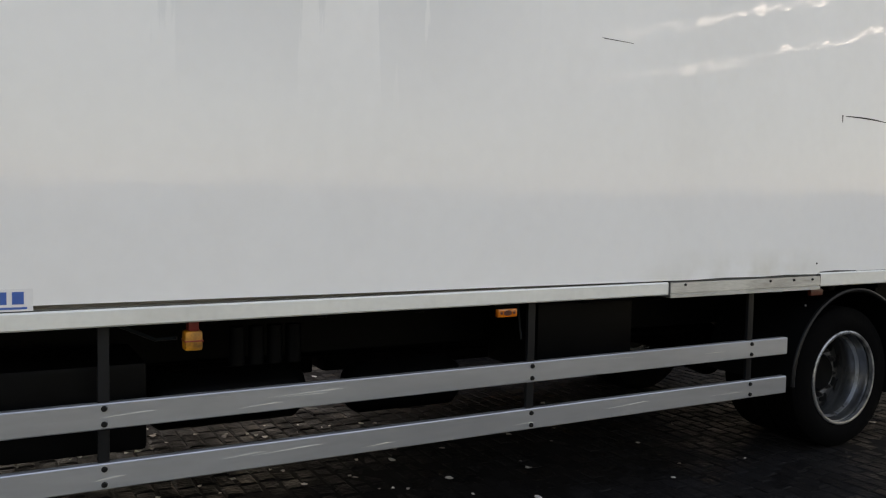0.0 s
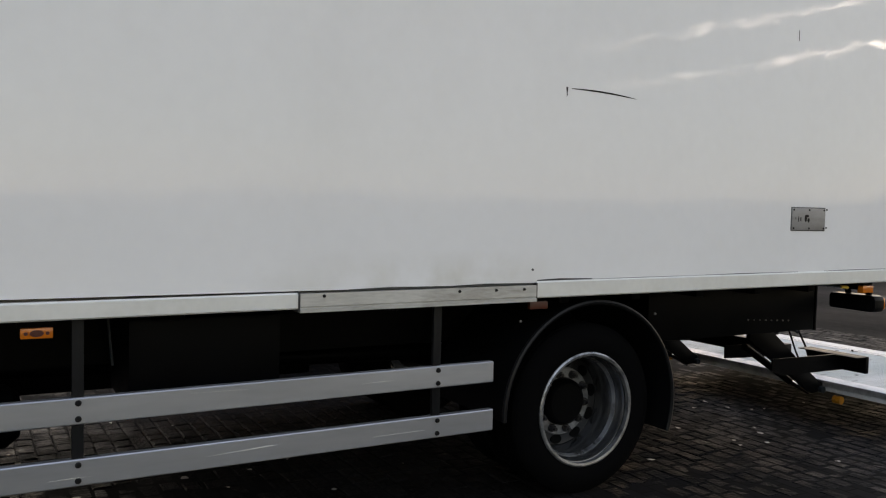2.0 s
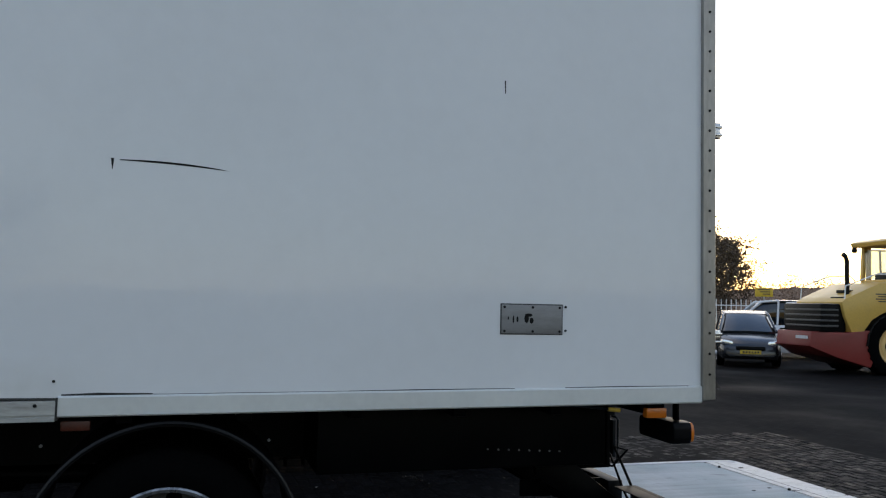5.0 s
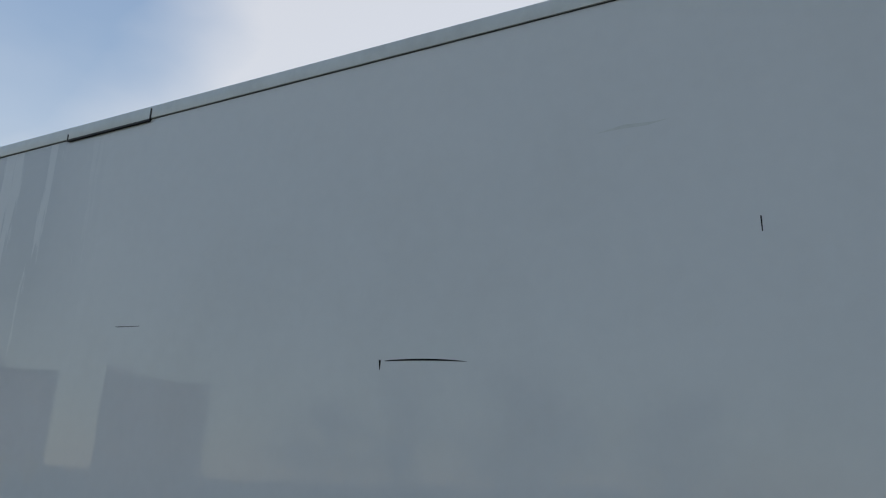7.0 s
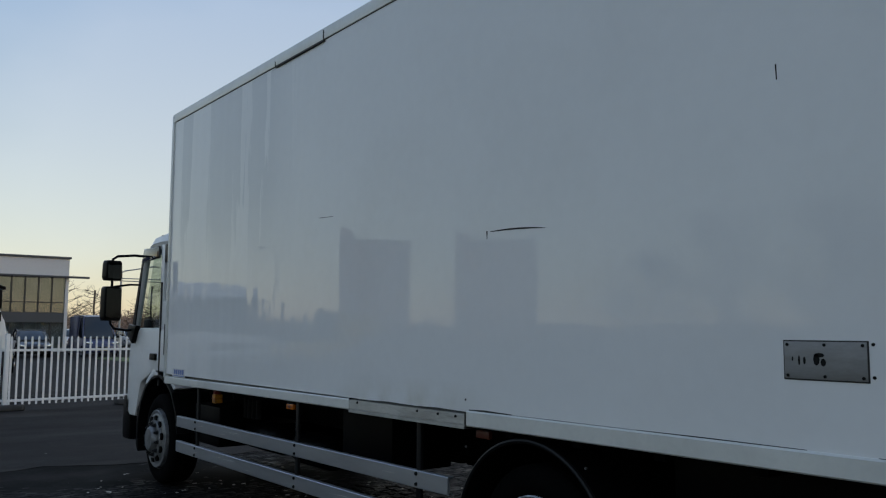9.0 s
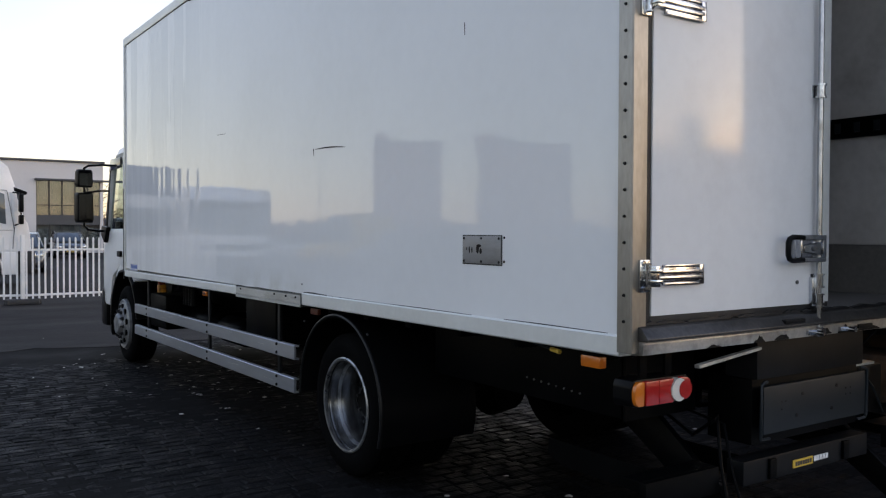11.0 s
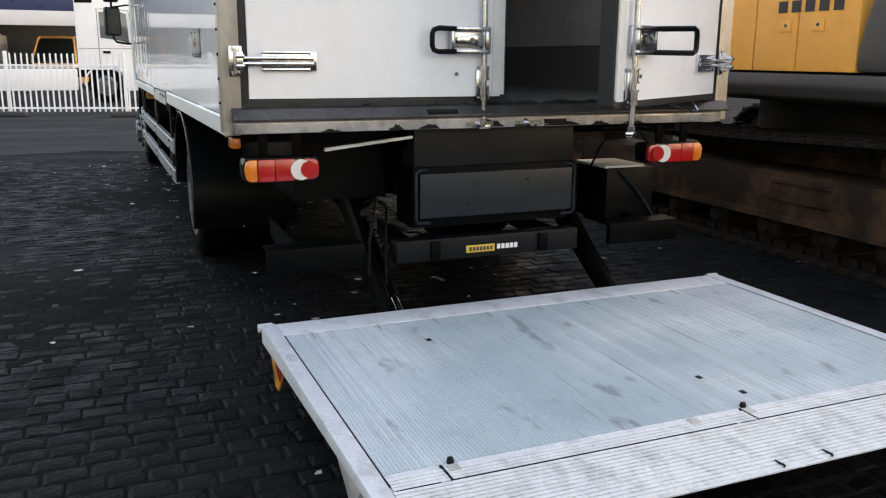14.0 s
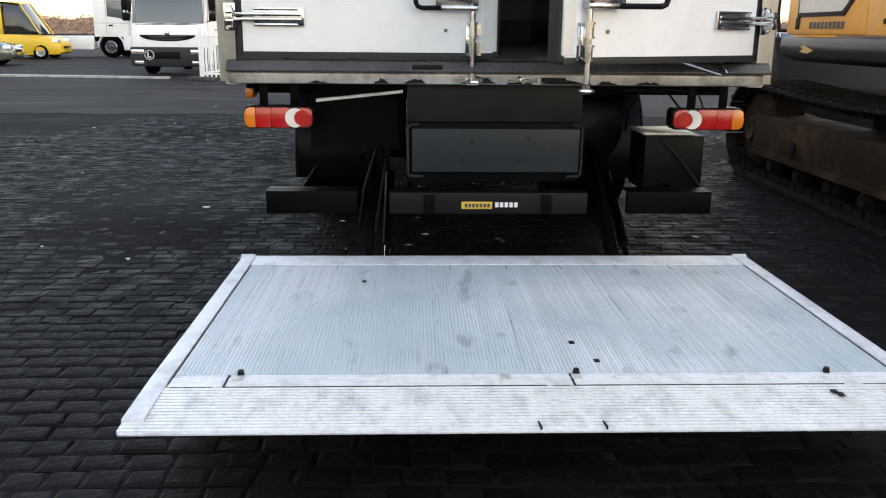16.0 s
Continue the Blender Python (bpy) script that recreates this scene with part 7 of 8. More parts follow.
    for s in (-1, 1):
        boxpart("headlamp", (s * 0.76, s * 1.19, 0.02, 0.115, 0.78 + lo * 0.6, 0.92 + lo * 0.6), M_LAMPCHROME, c, 0.02)
        boxpart("fog_lamp", (s * 0.80, s * 1.08, 0.03, 0.112, 0.46 + lo * 0.55, 0.55 + lo * 0.55), M_LAMPCHROME, c, 0.01)
        bm = B()
        prism(bm, [(-1.40, 1.86), (-0.95, 1.80), (-0.62, 1.72), (-0.66, lid - 0.40), (-0.80, lid - 0.36), (-1.40, lid - 0.36)], "x", s * 1.185, s * 1.212, 0.006)
        part("door_window", bm, M_SCREEN, c)
        bm = B()
        tube(bm, [(s * 1.204, -1.46, 0.98), (s * 1.204, -1.46, lid - 0.26), (s * 1.204, -0.60, lid - 0.30), (s * 1.200, -0.42, 1.60), (s * 1.2, -0.46, 0.98)], 0.008, 6)
        tube(bm, [(s * 1.204, -2.0, 1.56), (s * 1.204, -0.46, 1.56)], 0.006, 6)
        part("door_seam", bm, M_EXGREY, c)
        bm = B()
        box(bm, s * 1.10, s * 1.20, -2.03, -1.55, lid - 0.12, lid + 0.02, bevel=0.03)
        part("roof_marker", bm, M_PLASTIC, c)
        bm = B()
        prism(bm, [(-0.46, 0.98), (-0.30, 0.98), (-0.10, 1.72), (-0.40, lid - 0.34), (-0.52, lid - 0.34), (-0.40, 1.70)], "x", s * 1.188, s * 1.206, 0.004)
        part("corner_panel", bm, paint, c)
        bm = B()
        box(bm, s * 1.21, s * 1.25, -1.36, -1.16, 1.42, 1.49, bevel=0.01)
        part("door_handle", bm, M_PLASTIC, c)
        bm = B()
        tube(bm, [(s * 1.2, -0.45, lid - 0.35), (s * 1.42, -0.28, lid - 0.37), (s * 1.42, -0.28, 1.75), (s * 1.2, -0.4, 1.7)], 0.022, 6)
        box(bm, s * 1.32, s * 1.54, -0.34, -0.22, 2.05, 2.55, bevel=0.04)
        box(bm, s * 1.32, s * 1.54, -0.34, -0.22, 1.72, 1.98, bevel=0.04)
        part("mirror", bm, M_PLASTIC, c)
        bm = B()
        pts = [(-1.32 + 0.62 * math.cos(radians(a)), 0.5 + 0.62 * math.sin(radians(a))) for a in range(0, 181, 18)]
        inner = [(-1.32 + (y + 1.32) * 0.93, 0.5 + (z - 0.5) * 0.93) for y, z in pts]
        prism(bm, pts + inner[::-1], "x", s * 0.9, s * 1.23, 0.01)
        part("wheel_arch", bm, paint, c)
        boxpart("step", (s * 0.95, s * 1.22, -0.74, -0.36, 0.34, 0.95), paint, c, 0.03)
        wheel(t, s * 1.2, -1.32, 0.5, 0.5, 0.3, 0.29, M_RIM, s, dish=-0.03, hub=M_RIM, nuts=0)
        yr = -1.32 - base if kind == "tractor" else -6.6
        wheel(t, s * 1.2, yr, 0.5, 0.5, 0.3, 0.29, M_RIM, s, dish=0.15, nuts=0)
        boxpart("chassis_rail", (s * 0.36, s * 0.44, yr - 0.9, -1.2, 0.72, 0.98), M_BLACK, t, 0.01)
        boxpart("side_skirt", (s * 1.06, s * 1.2, yr + 0.75, -2.1, 0.36, 0.98), paint, t, 0.04)
    cylpart("rear_axle", (-1, yr, 0.5), (1, yr, 0.5), 0.09, M_BLACK, t)
    cylpart("front_axle", (-1, -1.32, 0.5), (1, -1.32, 0.5), 0.07, M_BLACK, t)
    if load:
        bm = B()
        box(bm, -1.27, 1.27, -8.6, -2.25, 1.05, load, bevel=0.03)
        part("cargo_body", bm, M_TRAILER, t, "dull white box body")
        for s in (-1, 1):
            boxpart("body_frame", (s * 1.2, s * 1.285, -8.62, -8.50, 1.05, load), M_TRIM_OLD, t, 0.01)
    return t


excavator()
roller()
car(pose(17.9, -25.4, 0, 0, 0, 86), M_CARBLACK, "glossy black saloon car with yellow number plate", 4.6, 1.42, 1.78, 1.25, 0.75, group="parked cars")
car(pose(18.6, -28.4, 0, 0, 0, 88), M_CARGREY, "dark grey estate car in a parked row", 4.6, 1.45, 1.78, 1.15, 0.3, group="parked cars")
car(pose(18.4, -31.4, 0, 0, 0, 90), M_CARBLACK, "black hatchback in a parked row", 4.2, 1.46, 1.75, 1.0, 0.4, group="parked cars")
car(pose(18.6, -34.6, 0, 0, 0, 90), M_CARGREY, "dark grey saloon in a parked row", 4.5, 1.44, 1.77, 1.2, 0.7, group="parked cars")
car(pose(19.4, -22.6, 0, 0, 0, 86), M_CARBLACK, "dark estate car behind the road roller", 4.6, 1.5, 1.78, 1.1, 0.3, group="parked cars")
car(pose(15.3, -12.5, 0, 0, 0, 58), M_CARGREY, "small dark grey hatchback with yellow number plate", 3.5, 1.47, 1.63, 0.85, 0.3, group="parked cars")
car(pose(18.2, -15.7, 0, 0, 0, -28), M_CARWHITE, "silver-white panel van behind the road roller", 4.4, 1.82, 1.8, 0.95, 0.1, van=True, category="van")
car(pose(13.1, -8.3, 0, 0, 0, 235), M_CARWHITE, "white van with red rear lamps", 4.8, 2.3, 1.9, 0.9, 0.1, van=True, category="van")
lorry(pose(-0.05, 24.6, 0, 0, 0, -90), "white lorry tractor with side skirts behind the fence", tall=3.75, base=3.95)
lorry(pose(-7.6, 21.3, 0, 0, 0, 176) @ Matrix.Scale(0.9, 4), "white lorry with a dark bumper facing the yard", tall=3.2, mark=True, lo=-0.16)
lorry(pose(-13.2, 37.7, 0, 0, 0, -90), "white lorry standing side-on in the far row", tall=3.6)
lorry(pose(-14.8, 43.0, 0, 0, 0, 178), "dark blue lorry in the far row", M_BLUE, tall=3.6)
car(pose(-17.0, 27.4, 0, 0, 0, -80), M_CARGREEN, "olive grey car parked at the yard's edge", 4.4, 1.5, 1.78, 1.0, 0.4, group="parked cars")
car(pose(-18.4, 34.6, 0, 0, 0, -85), M_NPLATE, "yellow van parked beyond the yard", 5.0, 2.4, 1.95, 0.8, 0.1, van=True, category="van")
car(pose(0.9, 33.0, 0, 0, 0, 172), M_CARGREY, "grey hatchback parked behind the fence", 4.1, 1.48, 1.75, 1.0, 0.4, group="parked cars")
car(pose(5.6, 50.0, 0, 0, 0, 176), M_CARBLACK, "black car parked before the office", 4.4, 1.5, 1.78, 1.1, 0.4, group="parked cars")
car(pose(8.9, 50.0, 0, 0, 0, 178), M_BLUE, "dark blue van parked before the office", 4.8, 2.3, 1.9, 0.9, 0.1, van=True, category="van")
car(pose(-6.2, 36.6, 0, 0, 0, 172), M_CARWHITE, "white van parked under the canopy", 4.8, 2.2, 1.9, 0.9, 0.1, van=True, category="van")
car(pose(-2.9, 36.5, 0, 0, 0, 170), M_ORANGE, "orange van parked under the canopy", 4.6, 2.1, 1.9, 0.9, 0.1, van=True, category="van")


# ---- fences, lamps, buildings ----
def palisade(name, x0, y0, x1, y1, height, step, label, feet=False, posts=2.5, group="fence panels"):
    """A white fence of pales on two rails; its base runs from one point to the other."""
    d = Vector((x1 - x0, y1 - y0, 0))
    n = d.length
    f = thing(name, pose(x0, y0, 0, 0, 0, math.degrees(math.atan2(d.y, d.x))), label, "fence", group)
    k = 0.0
    while k <= n + 0.01:
        boxpart("post", (k - 0.035, k + 0.035, -0.035, 0.035, 0.0, height + 0.04), M_FENCE, f, 0.006)
        if feet:
            boxpart("foot", (k - 0.34, k + 0.34, -0.13, 0.13, 0.0, 0.11), M_FOOT, f, 0.03, "black rubber fence foot")
        k += posts
    for z in (0.16, height - 0.30):
        boxpart("rail", (0, n, -0.022, 0.022, z, z + 0.045), M_FENCE, f, 0.004)
    bm = B()
    prism(bm, [(-0.019, 0.10), (0.019, 0.10), (0.019, height - 0.03), (0.0, height), (-0.019, height - 0.03)], "y", -0.032, -0.022)
    pale = part("pale", bm, M_FENCE, f)
    pale.matrix_basis = pose(step / 2, 0, 0)
    k = step * 1.5
    while k < n:
        again(pale, f, pose(k, 0, 0))
        k += step
    return f


palisade("fence_panel", -1.08, 17.3, 3.9, 17.9, 1.42, 0.125, "white palisade fence panel on black rubber feet", True, 2.49)
palisade("fence_panel", -6.05, 18.75, -1.08, 17.35, 1.42, 0.125, "white palisade fence panel on black rubber feet", True, 2.58)
palisade("fence_panel", -6.1, 19.1, -5.6, 24.0, 1.42, 0.125, "white palisade fence panel running back from the corner", True, 2.45)
for _k in range(5):
    palisade("boundary_fence", 27.0 + 0.25 * _k, -9.0 - 14.0 * _k, 27.25 + 0.25 * _k, -23.0 - 14.0 * _k, 1.95, 0.26, "white steel palisade boundary fence", False, 7.0, "boundary fence")


def street_lamp(x, y, h, arm, turn):
    l = thing("street_lamp", pose(x, y, 0, 0, 0, turn), "tall grey street lamp with a bent arm", "street lamp", "street lamps")
    bm = B()
    cyl(bm, (0, 0, 0), (0, 0, h - 0.6), 0.09, 0.06, 12)
    tube(bm, [(0, 0, h - 0.7), (0, 0, h - 0.35), (0.15, 0, h - 0.12), (0.5, 0, h - 0.02), (arm, 0, h + 0.22)], 0.05, 8)
    part("pole", bm, M_POST, l)
    bm = B()
    box(bm, arm - 0.1, arm + 0.55, -0.12, 0.12, h + 0.18, h + 0.30, bevel=0.04)
    part("lantern", bm, M_POST, l)


street_lamp(34.5, -41.9, 7.9, 2.1, 58)
street_lamp(83.0, -117.0, 7.6, 2.0, -122)
street_lamp(-30.0, 62.0, 8.0, 2.0, 10)
for _x, _y in ((30.5, -52.0), (31.5, -66.0), (29.5, -40.0)):
    _p = thing("camera_mast", pose(_x, _y, 0), "thin banded mast beside the fence", "mast", "masts")
    cylpart("mast", (0, 0, 0), (0, 0, 3.4), 0.09, M_POST, _p, seg=10)
    for _k in range(3):
        cylpart("band", (0, 0, 2.4 + 0.35 * _k), (0, 0, 2.5 + 0.35 * _k), 0.10, M_FOOT, _p, seg=10)
_p = thing("yellow_sign", pose(24.6, -20.3, 0, 0, 0, 53), "small yellow sign on a post by the fence", "sign")
boxpart("board", (-0.35, 0.35, -0.02, 0.02, 2.05, 2.42), M_NPLATE, _p, 0.01)
cylpart("post", (0, 0, 0), (0, 0, 2.05), 0.03, M_POST, _p, seg=10)
for _k in range(3):
    boxpart("sign_bar", (-0.24, 0.24 - 0.1 * _k, 0.0205, 0.024, 2.32 - 0.09 * _k, 2.36 - 0.09 * _k), M_PRINT, _p, 0)


def office():
    b = thing("office_building", pose(0, 60, 0), "white two-storey office building with dark ribbon windows", "building")
    bm = B()
    X0, X1, ZS = -1.5, 9.75, 6.25
    # walls around one tall glazed opening
    box(bm, X0, 5.45, 0, 0.3, 0, ZS)
    box(bm, 9.55, X1, 0, 0.3, 0, 5.0)
    box(bm, 5.45, X1, 0, 0.3, 5.0, ZS)
    part("wall", bm, M_WALL, b)
    boxpart("body", (X0, X1, 0.31, 14, 0, ZS - 0.05), M_WALL, b, 0)
    boxpart("roof_edge", (X0 - 0.1, X1 + 0.1, -0.12, 14.1, ZS, ZS + 0.14), M_DARKWALL, b, 0.02)
    boxpart("window_hood", (5.35, 11.0, -0.35, 0.02, 4.95, 5.08), M_DARKWALL, b, 0.01)
    boxpart("spandrel", (5.45, 9.55, 0.04, 0.12, 1.95, 2.62), M_DARKWALL, b, 0)
    for z0, z1, mid in ((2.62, 4.95, 3.25), (0.25, 1.95, None)):
        for k in range(5):
            a = 5.45 + 0.82 * k
            w = new("window")
            w.parent = b
            boxpart("pane", (a + 0.04, a + 0.78, 0.10, 0.12, z0, z1), M_WINDOW, w, 0)
            boxpart("mullion", (a - 0.04, a + 0.04, 0.02, 0.16, z0, z1), M_FRAME, w, 0)
            if mid:
                boxpart("transom", (a + 0.04, a + 0.78, 0.06, 0.13, mid, mid + 0.07), M_FRAME, w, 0)
            random.seed(k + int(z0 * 7))
            boxpart("blind", (a + 0.08, a + 0.36 + 0.36 * random.random(), 0.22, 0.25, z0 + 0.3 * random.random(), z1), M_BLIND, w, 0)
            boxpart("room_back", (a, a + 0.82, 0.28, 0.30, z0, z1), M_BLIND, w, 0)
    return b


office()


def flats(m, w, label):
    """A four-storey brick block across the road; local -y is its front."""
    b = thing("apartment_block", m, label, "building", "apartment blocks")
    boxpart("wall", (-w / 2, w / 2, 0, 9, 0, 13.2), M_BRICK, b, 0)
    boxpart("roof_edge", (-w / 2 - 0.2, w / 2 + 0.2, -0.2, 9.2, 13.2, 13.6), M_DARKWALL, b, 0)
    boxpart("stair_tower", (w / 2 - 2.6, w / 2, 2, 6, 13.6, 15.0), M_BRICK, b, 0)
    n = int(w / 2.6)
    for k in range(n):
        for f in range(4):
            a = -w / 2 + w * (k + 0.5) / n
            v = new("window")
            v.parent = b
            boxpart("pane", (a - 0.7, a + 0.7, -0.03, 0.02, 1.2 + 3.2 * f, 2.7 + 3.2 * f), M_GLASS, v, 0)
            boxpart("sill", (a - 0.8, a + 0.8, -0.12, 0.0, 1.08 + 3.2 * f, 1.19 + 3.2 * f), M_WALL, v, 0)


flats(pose(-58.5, 94.0, 0, 0, 0, 32), 9.8, "pinkish brick apartment block across the road")
flats(pose(-71.0, 84.0, 0, 0, 0, 40), 11.7, "tall pinkish brick apartment block across the road")


for _k in range(9):
    _van = _k % 3 == 1
    car(pose(13.5 + 2.6 * _k, 76.0 + 0.6 * (_k % 2), 0, 0, 0, 178 + 2 * (_k % 3)), (M_CARWHITE, M_CARGREY, M_CARWHITE, M_CARBLACK)[_k % 4], "white panel van in the far parked row" if _van else "small car in the far parked row",
        4.8 if _van else 4.2, 2.2 if _van else 1.5, 1.9 if _van else 1.76, 0.9, 0.1 if _van else 0.4, van=_van, category="van" if _van else "car", group="far parked row")


def portal(x0, x1, y, h):
    """A slender steel portal with a double top bar over the far lane."""
    g = thing("height_portal", pose(x0, y, 0), "slender grey steel portal with a double top bar", "portal")
    for x in (0.0, x1 - x0):
        cylpart("post", (x, 0, 0), (x, 0, h + 0.5), 0.07, M_POST, g, seg=10)
    for z in (h - 0.09, h + 0.09):
        cylpart("top_bar", (0, 0, z), (x1 - x0, 0, z), 0.035, M_POST, g, seg=10)
    bm = B()
    tube(bm, [(0, 0, h + 0.5), (0.25, 0, h + 0.62), (2.2, 0, h + 1.0)], 0.045, 8)
    part("lamp_arm", bm, M_POST, g)
    boxpart("lantern", (2.1, 2.6, -0.12, 0.12, h + 0.96, h + 1.06), M_POST, g, 0.02)


portal(13.2, 24.0, 60.0, 5.0)


def canopy():
    c = thing("workshop_canopy", pose(-5.5, 33, 0), "white canopy with dark blue fascia behind the lorries", "canopy")
    boxpart("fascia", (-4.0, 4.4, -0.1, 0.1, 2.45, 3.0), M_WALL, c, 0.02)
    boxpart("blue_band", (-4.0, 4.4, -0.05, 0.1, 3.01, 4.2), M_BLUE, c, 0.02)
    boxpart("canopy_roof", (-4.0, 4.4, 0.1, 7.0, 3.3, 3.5), M_DARKWALL, c, 0)
    # added wall, run on past the roof to keep low sky out of panel reflections
    boxpart("back_wall", (-8.5, 4.4, 6.96, 7.1, 0, 3.3), M_DARKWALL, c, 0)
    for x in (-3.8, 4.2):
        boxpart("column", (x - 0.12, x + 0.12, 0.11, 0.35, 0, 3.3), M_WALL, c, 0.01)
        boxpart("back_column", (x - 0.12, x + 0.12, 6.7, 6.95, 0, 3.3), M_WALL, c, 0.01)


canopy()


# ---- kerbs and verge ----
def kerb(x0, y0, x1, y1, w, label, material):
    n = math.hypot(x1 - x0, y1 - y0)
    k = thing("kerb", pose(x0, y0, 0, 0, 0, math.degrees(math.atan2(y1 - y0, x1 - x0))), label, "kerb", kind="structure")
    bm = B()
    box(bm, 0, 0.99, -w / 2, w / 2, -0.02, 0.05, bevel=0.012)
    st = part("kerb_stone", bm, material, k)
    for i in range(1, int(n)):
        again(st, k, pose(i, 0, 0))


kerb(12.3, -15.9, 1.5, -14.1, 0.42, "pale mossy concrete kerb strip across the yard", M_KERB)
kerb(-24.0, 22.1, -7.0, 19.6, 0.34, "pale grey concrete drain strip in the yard", M_DRAIN)
bm = B()
box(bm, 8, 60, 38, 46, -0.02, 0.03)
tagged(ob_from("grass_verge", bm, M_GRASS, 0), "green grass verge beyond the yard", "grass", kind="stuff")


# ---- trees ----
def tree(x, y, h, r, seed, leaves=2600, spread=0.32, label="tree with thinning brown autumn leaves"):
    t = thing("tree", pose(x, y, 0), label, "tree", "trees")
    random.seed(seed)
    bm = B()
    tube(bm, [(0, 0, 0), (0.05, 0.02, h * 0.3), (-0.05, 0.05, h * 0.6), (0, 0, h * 0.92)], 0.10, 8)
    cyl(bm, (0, 0, 0), (0, 0, h * 0.35), 0.2, 0.1, 10)
    part("trunk", bm, M_BARK, t)
    tips = []
    bm = B()
    for k in range(34):
        a, z = random.uniform(0, 6.28), random.uniform(0.22, 0.9) * h
        reach = r * (1 - 0.75 * max(0, (z / h - 0.35) / 0.65)) * random.uniform(0.6, 1.1)
        p = Vector((0, 0, z))
        q = Vector((math.cos(a) * reach, math.sin(a) * reach, z + reach * random.uniform(0.15, 0.6)))
        mid = (p + q) / 2 + Vector((random.uniform(-0.2, 0.2), random.uniform(-0.2, 0.2), -0.1))
        tube(bm, [p, mid, q], 0.028, 5)
        tips += [mid, q, (mid + q) / 2]
        for j in range(3):
            e = q + Vector((random.uniform(-0.8, 0.8), random.uniform(-0.8, 0.8), random.uniform(-0.1, 0.7)))
            tube(bm, [(mid + q) / 2, e], 0.012, 4)
            tips.append(e)
    part("branches", bm, M_BARK, t)
    vs, fs = [], []
    for k in range(leaves):
        c = random.choice(tips) + Vector([random.gauss(0, spread) for _ in range(3)])
        u = Vector([random.gauss(0, 1) for _ in range(3)]).normalized()
        v = u.orthogonal().normalized()
        s = random.uniform(0.03, 0.07)
        i = len(vs)
        vs += [c - u * s, c + v * s * 0.7, c + u * s, c - v * s * 0.7]
        fs.append((i, i + 1, i + 2, i + 3))
    me = bpy.data.meshes.new("crown")
    me.from_pydata([tuple(v) for v in vs], [], fs)
    me.materials.append(M_FOLIAGE)
    o = new("crown", me)
    o.parent = t
    tagged(o, "brown autumn leaves with gaps", kind="stuff")


tree(30.5, -20.3, 6.3, 2.7, 3, 20000, 0.22)
tree(33.0, -24.2, 5.4, 1.9, 8, 9000, 0.18, "dark narrow tree with brown leaves")
tree(32.5, -15.5, 6.2, 3.0, 11, 9000, 0.2)
tree(-27, 14, 6.4, 2.8, 23, 4500)
for _x, _y, _h in ((16.5, 92.0, 7.0), (20.5, 95.0, 6.2), (26.0, 93.0, 6.8), (33.0, 96.0, 6.0)):
    tree(_x, _y, _h, 2.8, int(_x), 60, 0.3, "bare twiggy tree beyond the yard")
for _k in range(4):
    tree(-33 - 2.5 * (_k % 2), 10 + 6.5 * _k, 6.0 + 0.5 * (_k % 3), 2.9, 30 + _k, 4500)


def far_wood():
    """A ring of bare woodland round the horizon: crowns of many twig clumps, joined as one uncountable mass."""
    rng = np.random.default_rng(17)
    n_tree, n_clump = 1900, 170
    a = np.sort(rng.uniform(0, 2 * math.pi, n_tree))
    d = rng.uniform(170, 230, n_tree)
    h = rng.uniform(5.8, 7.0, n_tree) * (0.95 + 0.30 * np.cos(a - 2.27)) * (0.92 + 0.12 * np.sin(a * 9) + 0.05 * np.sin(a * 31))
    cx, cy = d * np.sin(a), d * np.cos(a)
    c = rng.normal(0, 1, (n_tree, n_clump, 3))
    c /= np.linalg.norm(c, axis=2, keepdims=True) + 1e-6
    c *= rng.uniform(0.2, 1.0, (n_tree, n_clump, 1)) ** 0.5
    centre = np.stack([cx[:, None] + c[..., 0] * 2.6, cy[:, None] + c[..., 1] * 2.6, h[:, None] * (0.48 + 0.50 * c[..., 2])], axis=2).reshape(-1, 3)
    centre[:, 2] = np.maximum(centre[:, 2], 0.2)
    m = len(centre)
    u = rng.normal(0, 1, (m, 3))
    u /= np.linalg.norm(u, axis=1, keepdims=True)
    v = np.cross(u, rng.normal(0, 1, (m, 3)))
    v /= np.linalg.norm(v, axis=1, keepdims=True)
    r = rng.uniform(0.07, 0.26, (m, 1))
    quad = np.stack([centre - u * r, centre + v * r * 0.8, centre + u * r, centre - v * r * 0.8], axis=1).reshape(-1, 3)
    faces = np.arange(4 * m).reshape(-1, 4)
    # dense undergrowth below the crowns
    n = 1400
    b = np.linspace(0, 2 * math.pi, n, endpoint=False)
    top = 5.3 * (0.95 + 0.30 * np.cos(b - 2.27)) * (0.92 + 0.12 * np.sin(b * 9) + 0.05 * np.sin(b * 31)) + rng.uniform(-0.3, 0.3, n)
    low = np.stack([224 * np.sin(b), 224 * np.cos(b), np.full(n, -0.4)], axis=1)
    high = np.stack([228 * np.sin(b), 228 * np.cos(b), top], axis=1)
    k = np.arange(n)
    band = np.stack([k, (k + 1) % n, (k + 1) % n + n, k + n], axis=1) + len(quad)
    quad = np.concatenate([quad, low, high])
    faces = np.concatenate([faces, band])
    me = bpy.data.meshes.new("far_wood")
    me.from_pydata(quad.tolist(), [], faces.tolist())
    me.materials.append(M_FARWOOD)
    tagged(new("far_wood", me), "bare brown woodland along the horizon", "woods", kind="stuff")


far_wood()


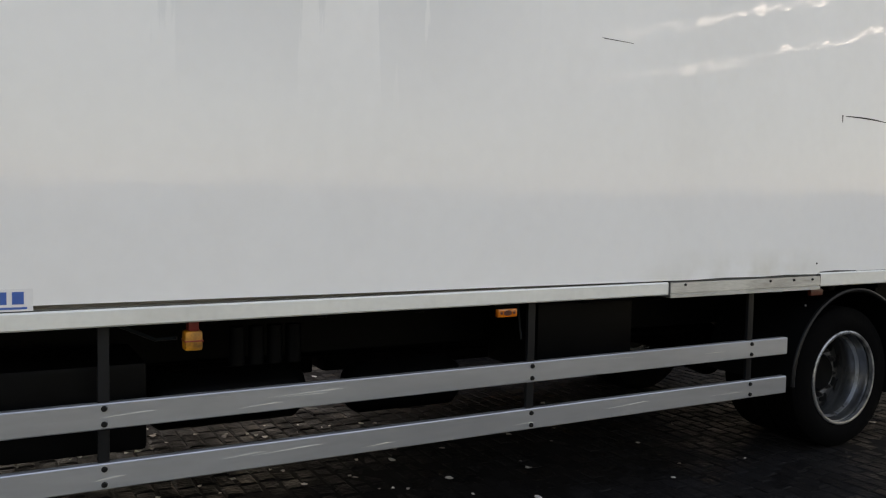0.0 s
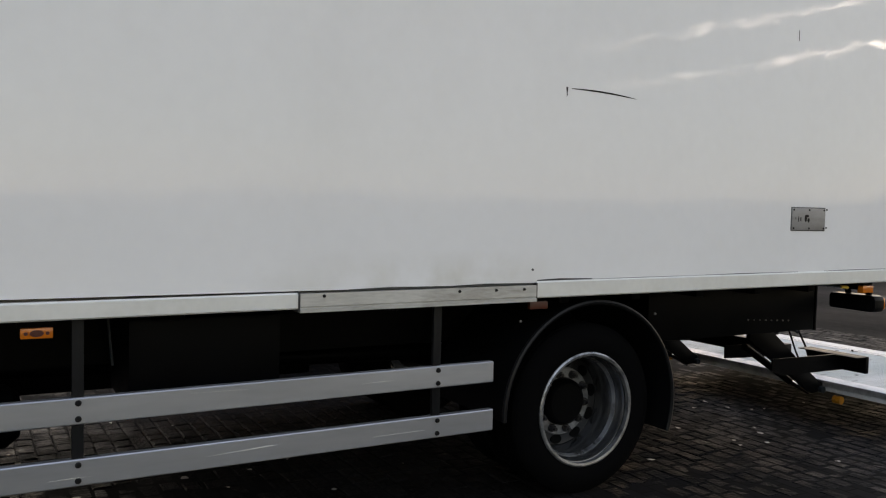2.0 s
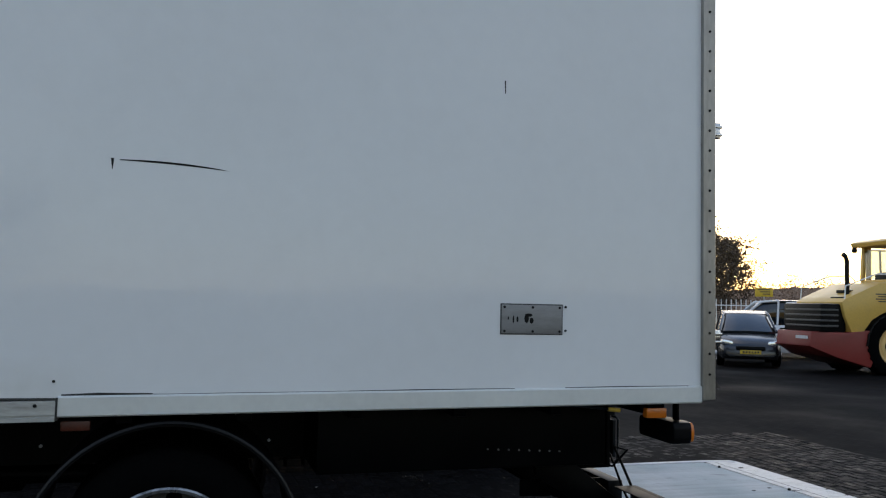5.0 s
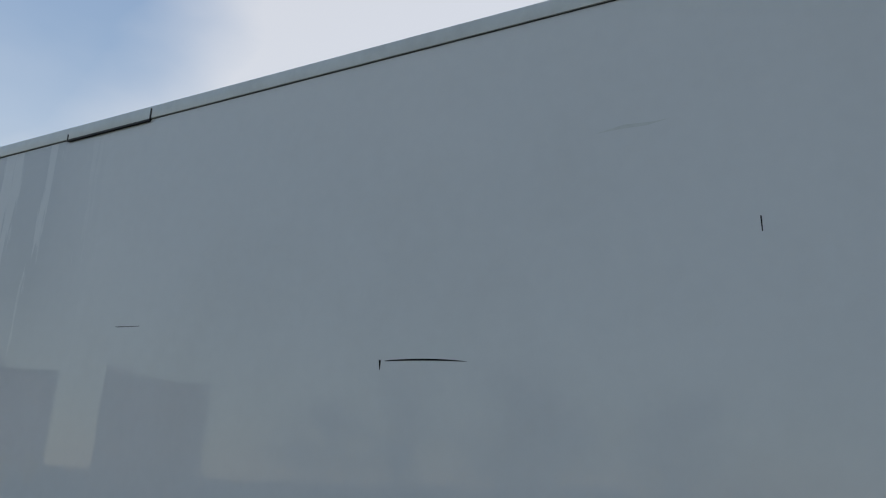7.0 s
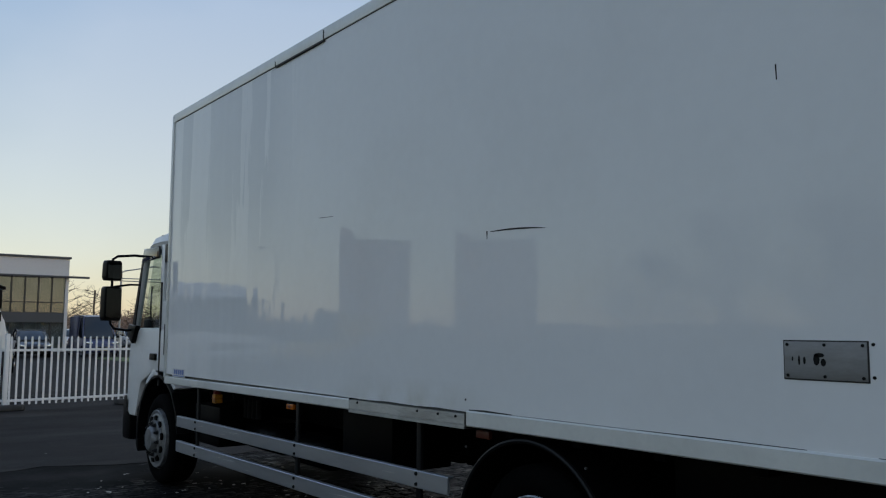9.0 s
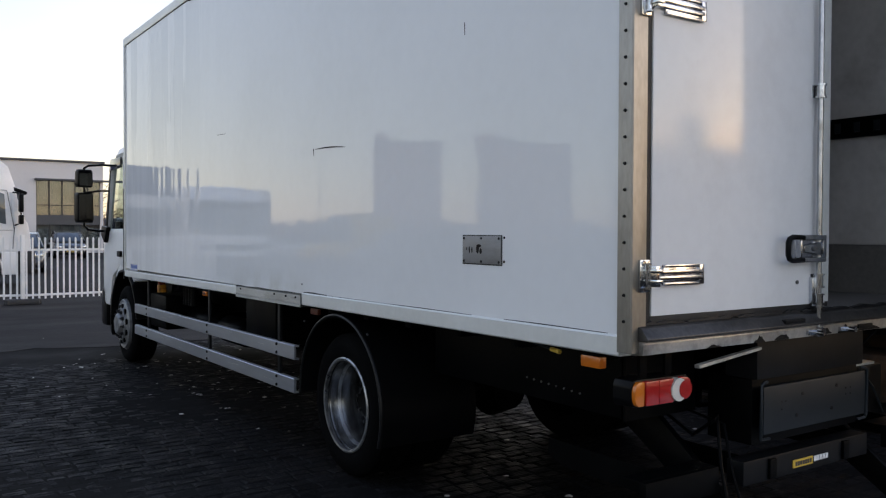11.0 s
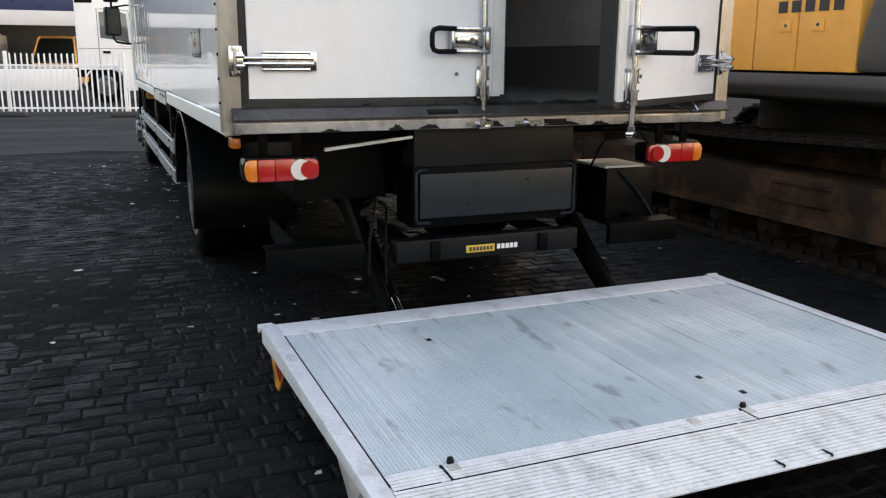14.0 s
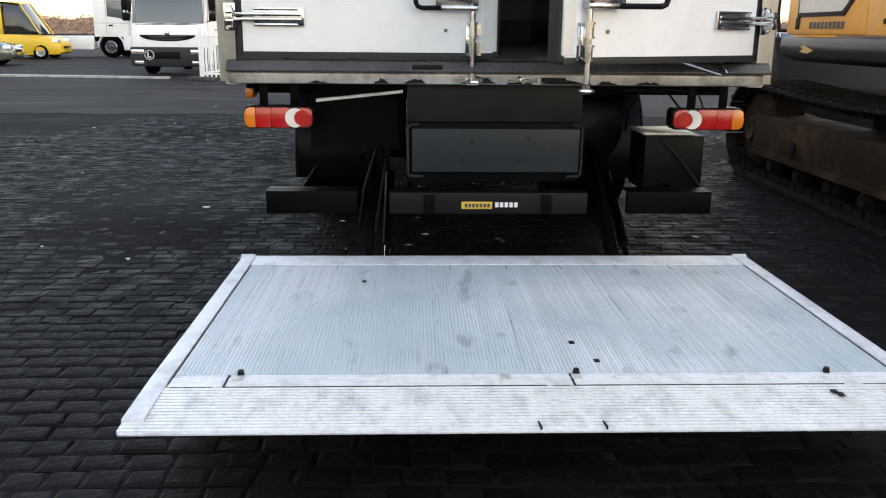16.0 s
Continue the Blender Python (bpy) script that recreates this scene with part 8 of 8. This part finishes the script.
# ---- fallen leaves and paving pieces ----
def litter():
    """Scattered dry leaves and light scraps on the paving."""
    random.seed(41)
    vs, fs = [], []
    spots = [(0.2, 1.0, 1.0, 0.7, 26), (-0.2, 6.3, 1.1, 0.5, 60), (-1.0, 6.2, 0.3, 1.2, 30), (-0.4, 0.6, 0.5, 0.4, 8), (0.3, 5.0, 0.8, 1.0, 50), (-2.8, 3.4, 1.6, 1.4, 9), (-1.7, 7.9, 1.0, 0.5, 18), (0.0, 0.0, 5.0, 8.0, 16), (-3, 9, 4, 4, 12)]
    for cx, cy, sx, sy, n in spots:
        for _ in range(n):
            x, y = random.gauss(cx, sx), random.gauss(cy, sy)
            s = random.uniform(0.007, 0.026)
            a = random.uniform(0, 6.28)
            z = 0.007
            i = len(vs)
            m = random.randint(5, 7)
            for q in range(m):
                t_ = a + 6.283 * q / m
                rr = s * random.uniform(0.6, 1.2)
                vs.append((x + rr * math.cos(t_) * 1.3, y + rr * math.sin(t_), z + random.uniform(0, 0.008)))
            fs.append(tuple(range(i, i + m)))
    me = bpy.data.meshes.new("leaf_litter")
    me.from_pydata(vs, [], fs)
    me.materials.append(M_LEAF)
    tagged(new("leaf_litter", me), "pale dry leaves scattered on the paving", "leaves", kind="stuff")


litter()


def paver_shape(w, d):
    """Corner heights follow the worn, bevelled block: a top inset above its rim."""
    e = 0.011
    lo = [(-w, -d), (w, -d), (w, d), (-w, d)]
    v = [(x, y, -0.030) for x, y in lo] + [(x, y, -0.005) for x, y in lo] + [(x - math.copysign(e, x), y - math.copysign(e, y), 0.0) for x, y in lo]
    f = [(8, 9, 10, 11)]
    for k in range(4):
        j = (k + 1) % 4
        f += [(4 + k, 4 + j, 8 + j, 8 + k), (k, j, 4 + j, 4 + k)]
    return v, f


def pavers():
    """Clinkers laid in running bond along x: those by the tail lift singly, the rest joined."""
    rng = np.random.default_rng(9)
    pw, pd, hw, hd = 0.155, 0.105, 0.0748, 0.0500
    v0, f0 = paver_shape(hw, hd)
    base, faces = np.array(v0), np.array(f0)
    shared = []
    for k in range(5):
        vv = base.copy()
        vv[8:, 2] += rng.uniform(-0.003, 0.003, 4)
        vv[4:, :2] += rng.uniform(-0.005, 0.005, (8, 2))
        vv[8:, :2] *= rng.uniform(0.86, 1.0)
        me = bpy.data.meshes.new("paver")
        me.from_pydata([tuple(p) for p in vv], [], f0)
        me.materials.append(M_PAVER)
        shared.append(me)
    allv, allf, count, single = [], [], 0, 0
    for row in range(int(-4.6 / pd), int(9.85 / pd)):
        x = -7.0 + rng.uniform(0, pw)
        while x < 4.0:
            half = hw * rng.uniform(0.78, 1.16)
            x += half + 0.003
            y = row * pd + 0.014 * noise.noise(Vector((x * 0.7, row * 0.2, 2.0)))
            dz = rng.uniform(-0.004, 0.002) - 0.0035 + 0.004 * math.sin(x * 1.3 + y * 0.7) * math.sin(y * 0.9) + 0.006 * noise.noise(Vector((x * 0.8, y * 0.8, 0.3))) - 0.006 * min(1.0, max(0.0, (y - 6.5) / 2.5))
            if single < 300 and -2.35 < x < -1.15 and -2.75 < y < -0.4:
                o = new("paver", shared[int(rng.integers(5))])
                o.parent = GROUND
                o.matrix_basis = pose(x, y, dz, rng.uniform(-0.8, 0.8), rng.uniform(-0.5, 0.5), rng.uniform(-1.6, 1.6)) @ Matrix.Diagonal((half / hw, 1, 1, 1))
                single += 1
            else:
                vv = base.copy()
                vv[:, 0] *= half / hw
                vv[4:, :2] += rng.uniform(-0.005, 0.005, (8, 2))
                vv[8:, :2] *= rng.uniform(0.86, 1.0)
                vv[8:, 2] += rng.uniform(-0.0025, 0.0025, 4)
                a = math.radians(rng.uniform(-2.0, 2.0))
                vv[:, 2] += vv[:, 0] * rng.uniform(-0.014, 0.014) + vv[:, 1] * rng.uniform(-0.02, 0.02) + dz
                xr = vv[:, 0] * math.cos(a) - vv[:, 1] * math.sin(a)
                vv[:, 1] = vv[:, 0] * math.sin(a) + vv[:, 1] * math.cos(a) + y
                vv[:, 0] = xr + x
                allv.append(vv)
                allf.append(faces + 12 * count)
                count += 1
            x += half
    me = bpy.data.meshes.new("pavers")
    V, F = np.concatenate(allv), np.concatenate(allf)
    me.from_pydata(V.tolist(), [], F.tolist())
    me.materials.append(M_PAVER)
    o = new("pavers", me)
    o.parent = GROUND
    tagged(o, "dark clinker paving blocks", kind="stuff")


pavers()
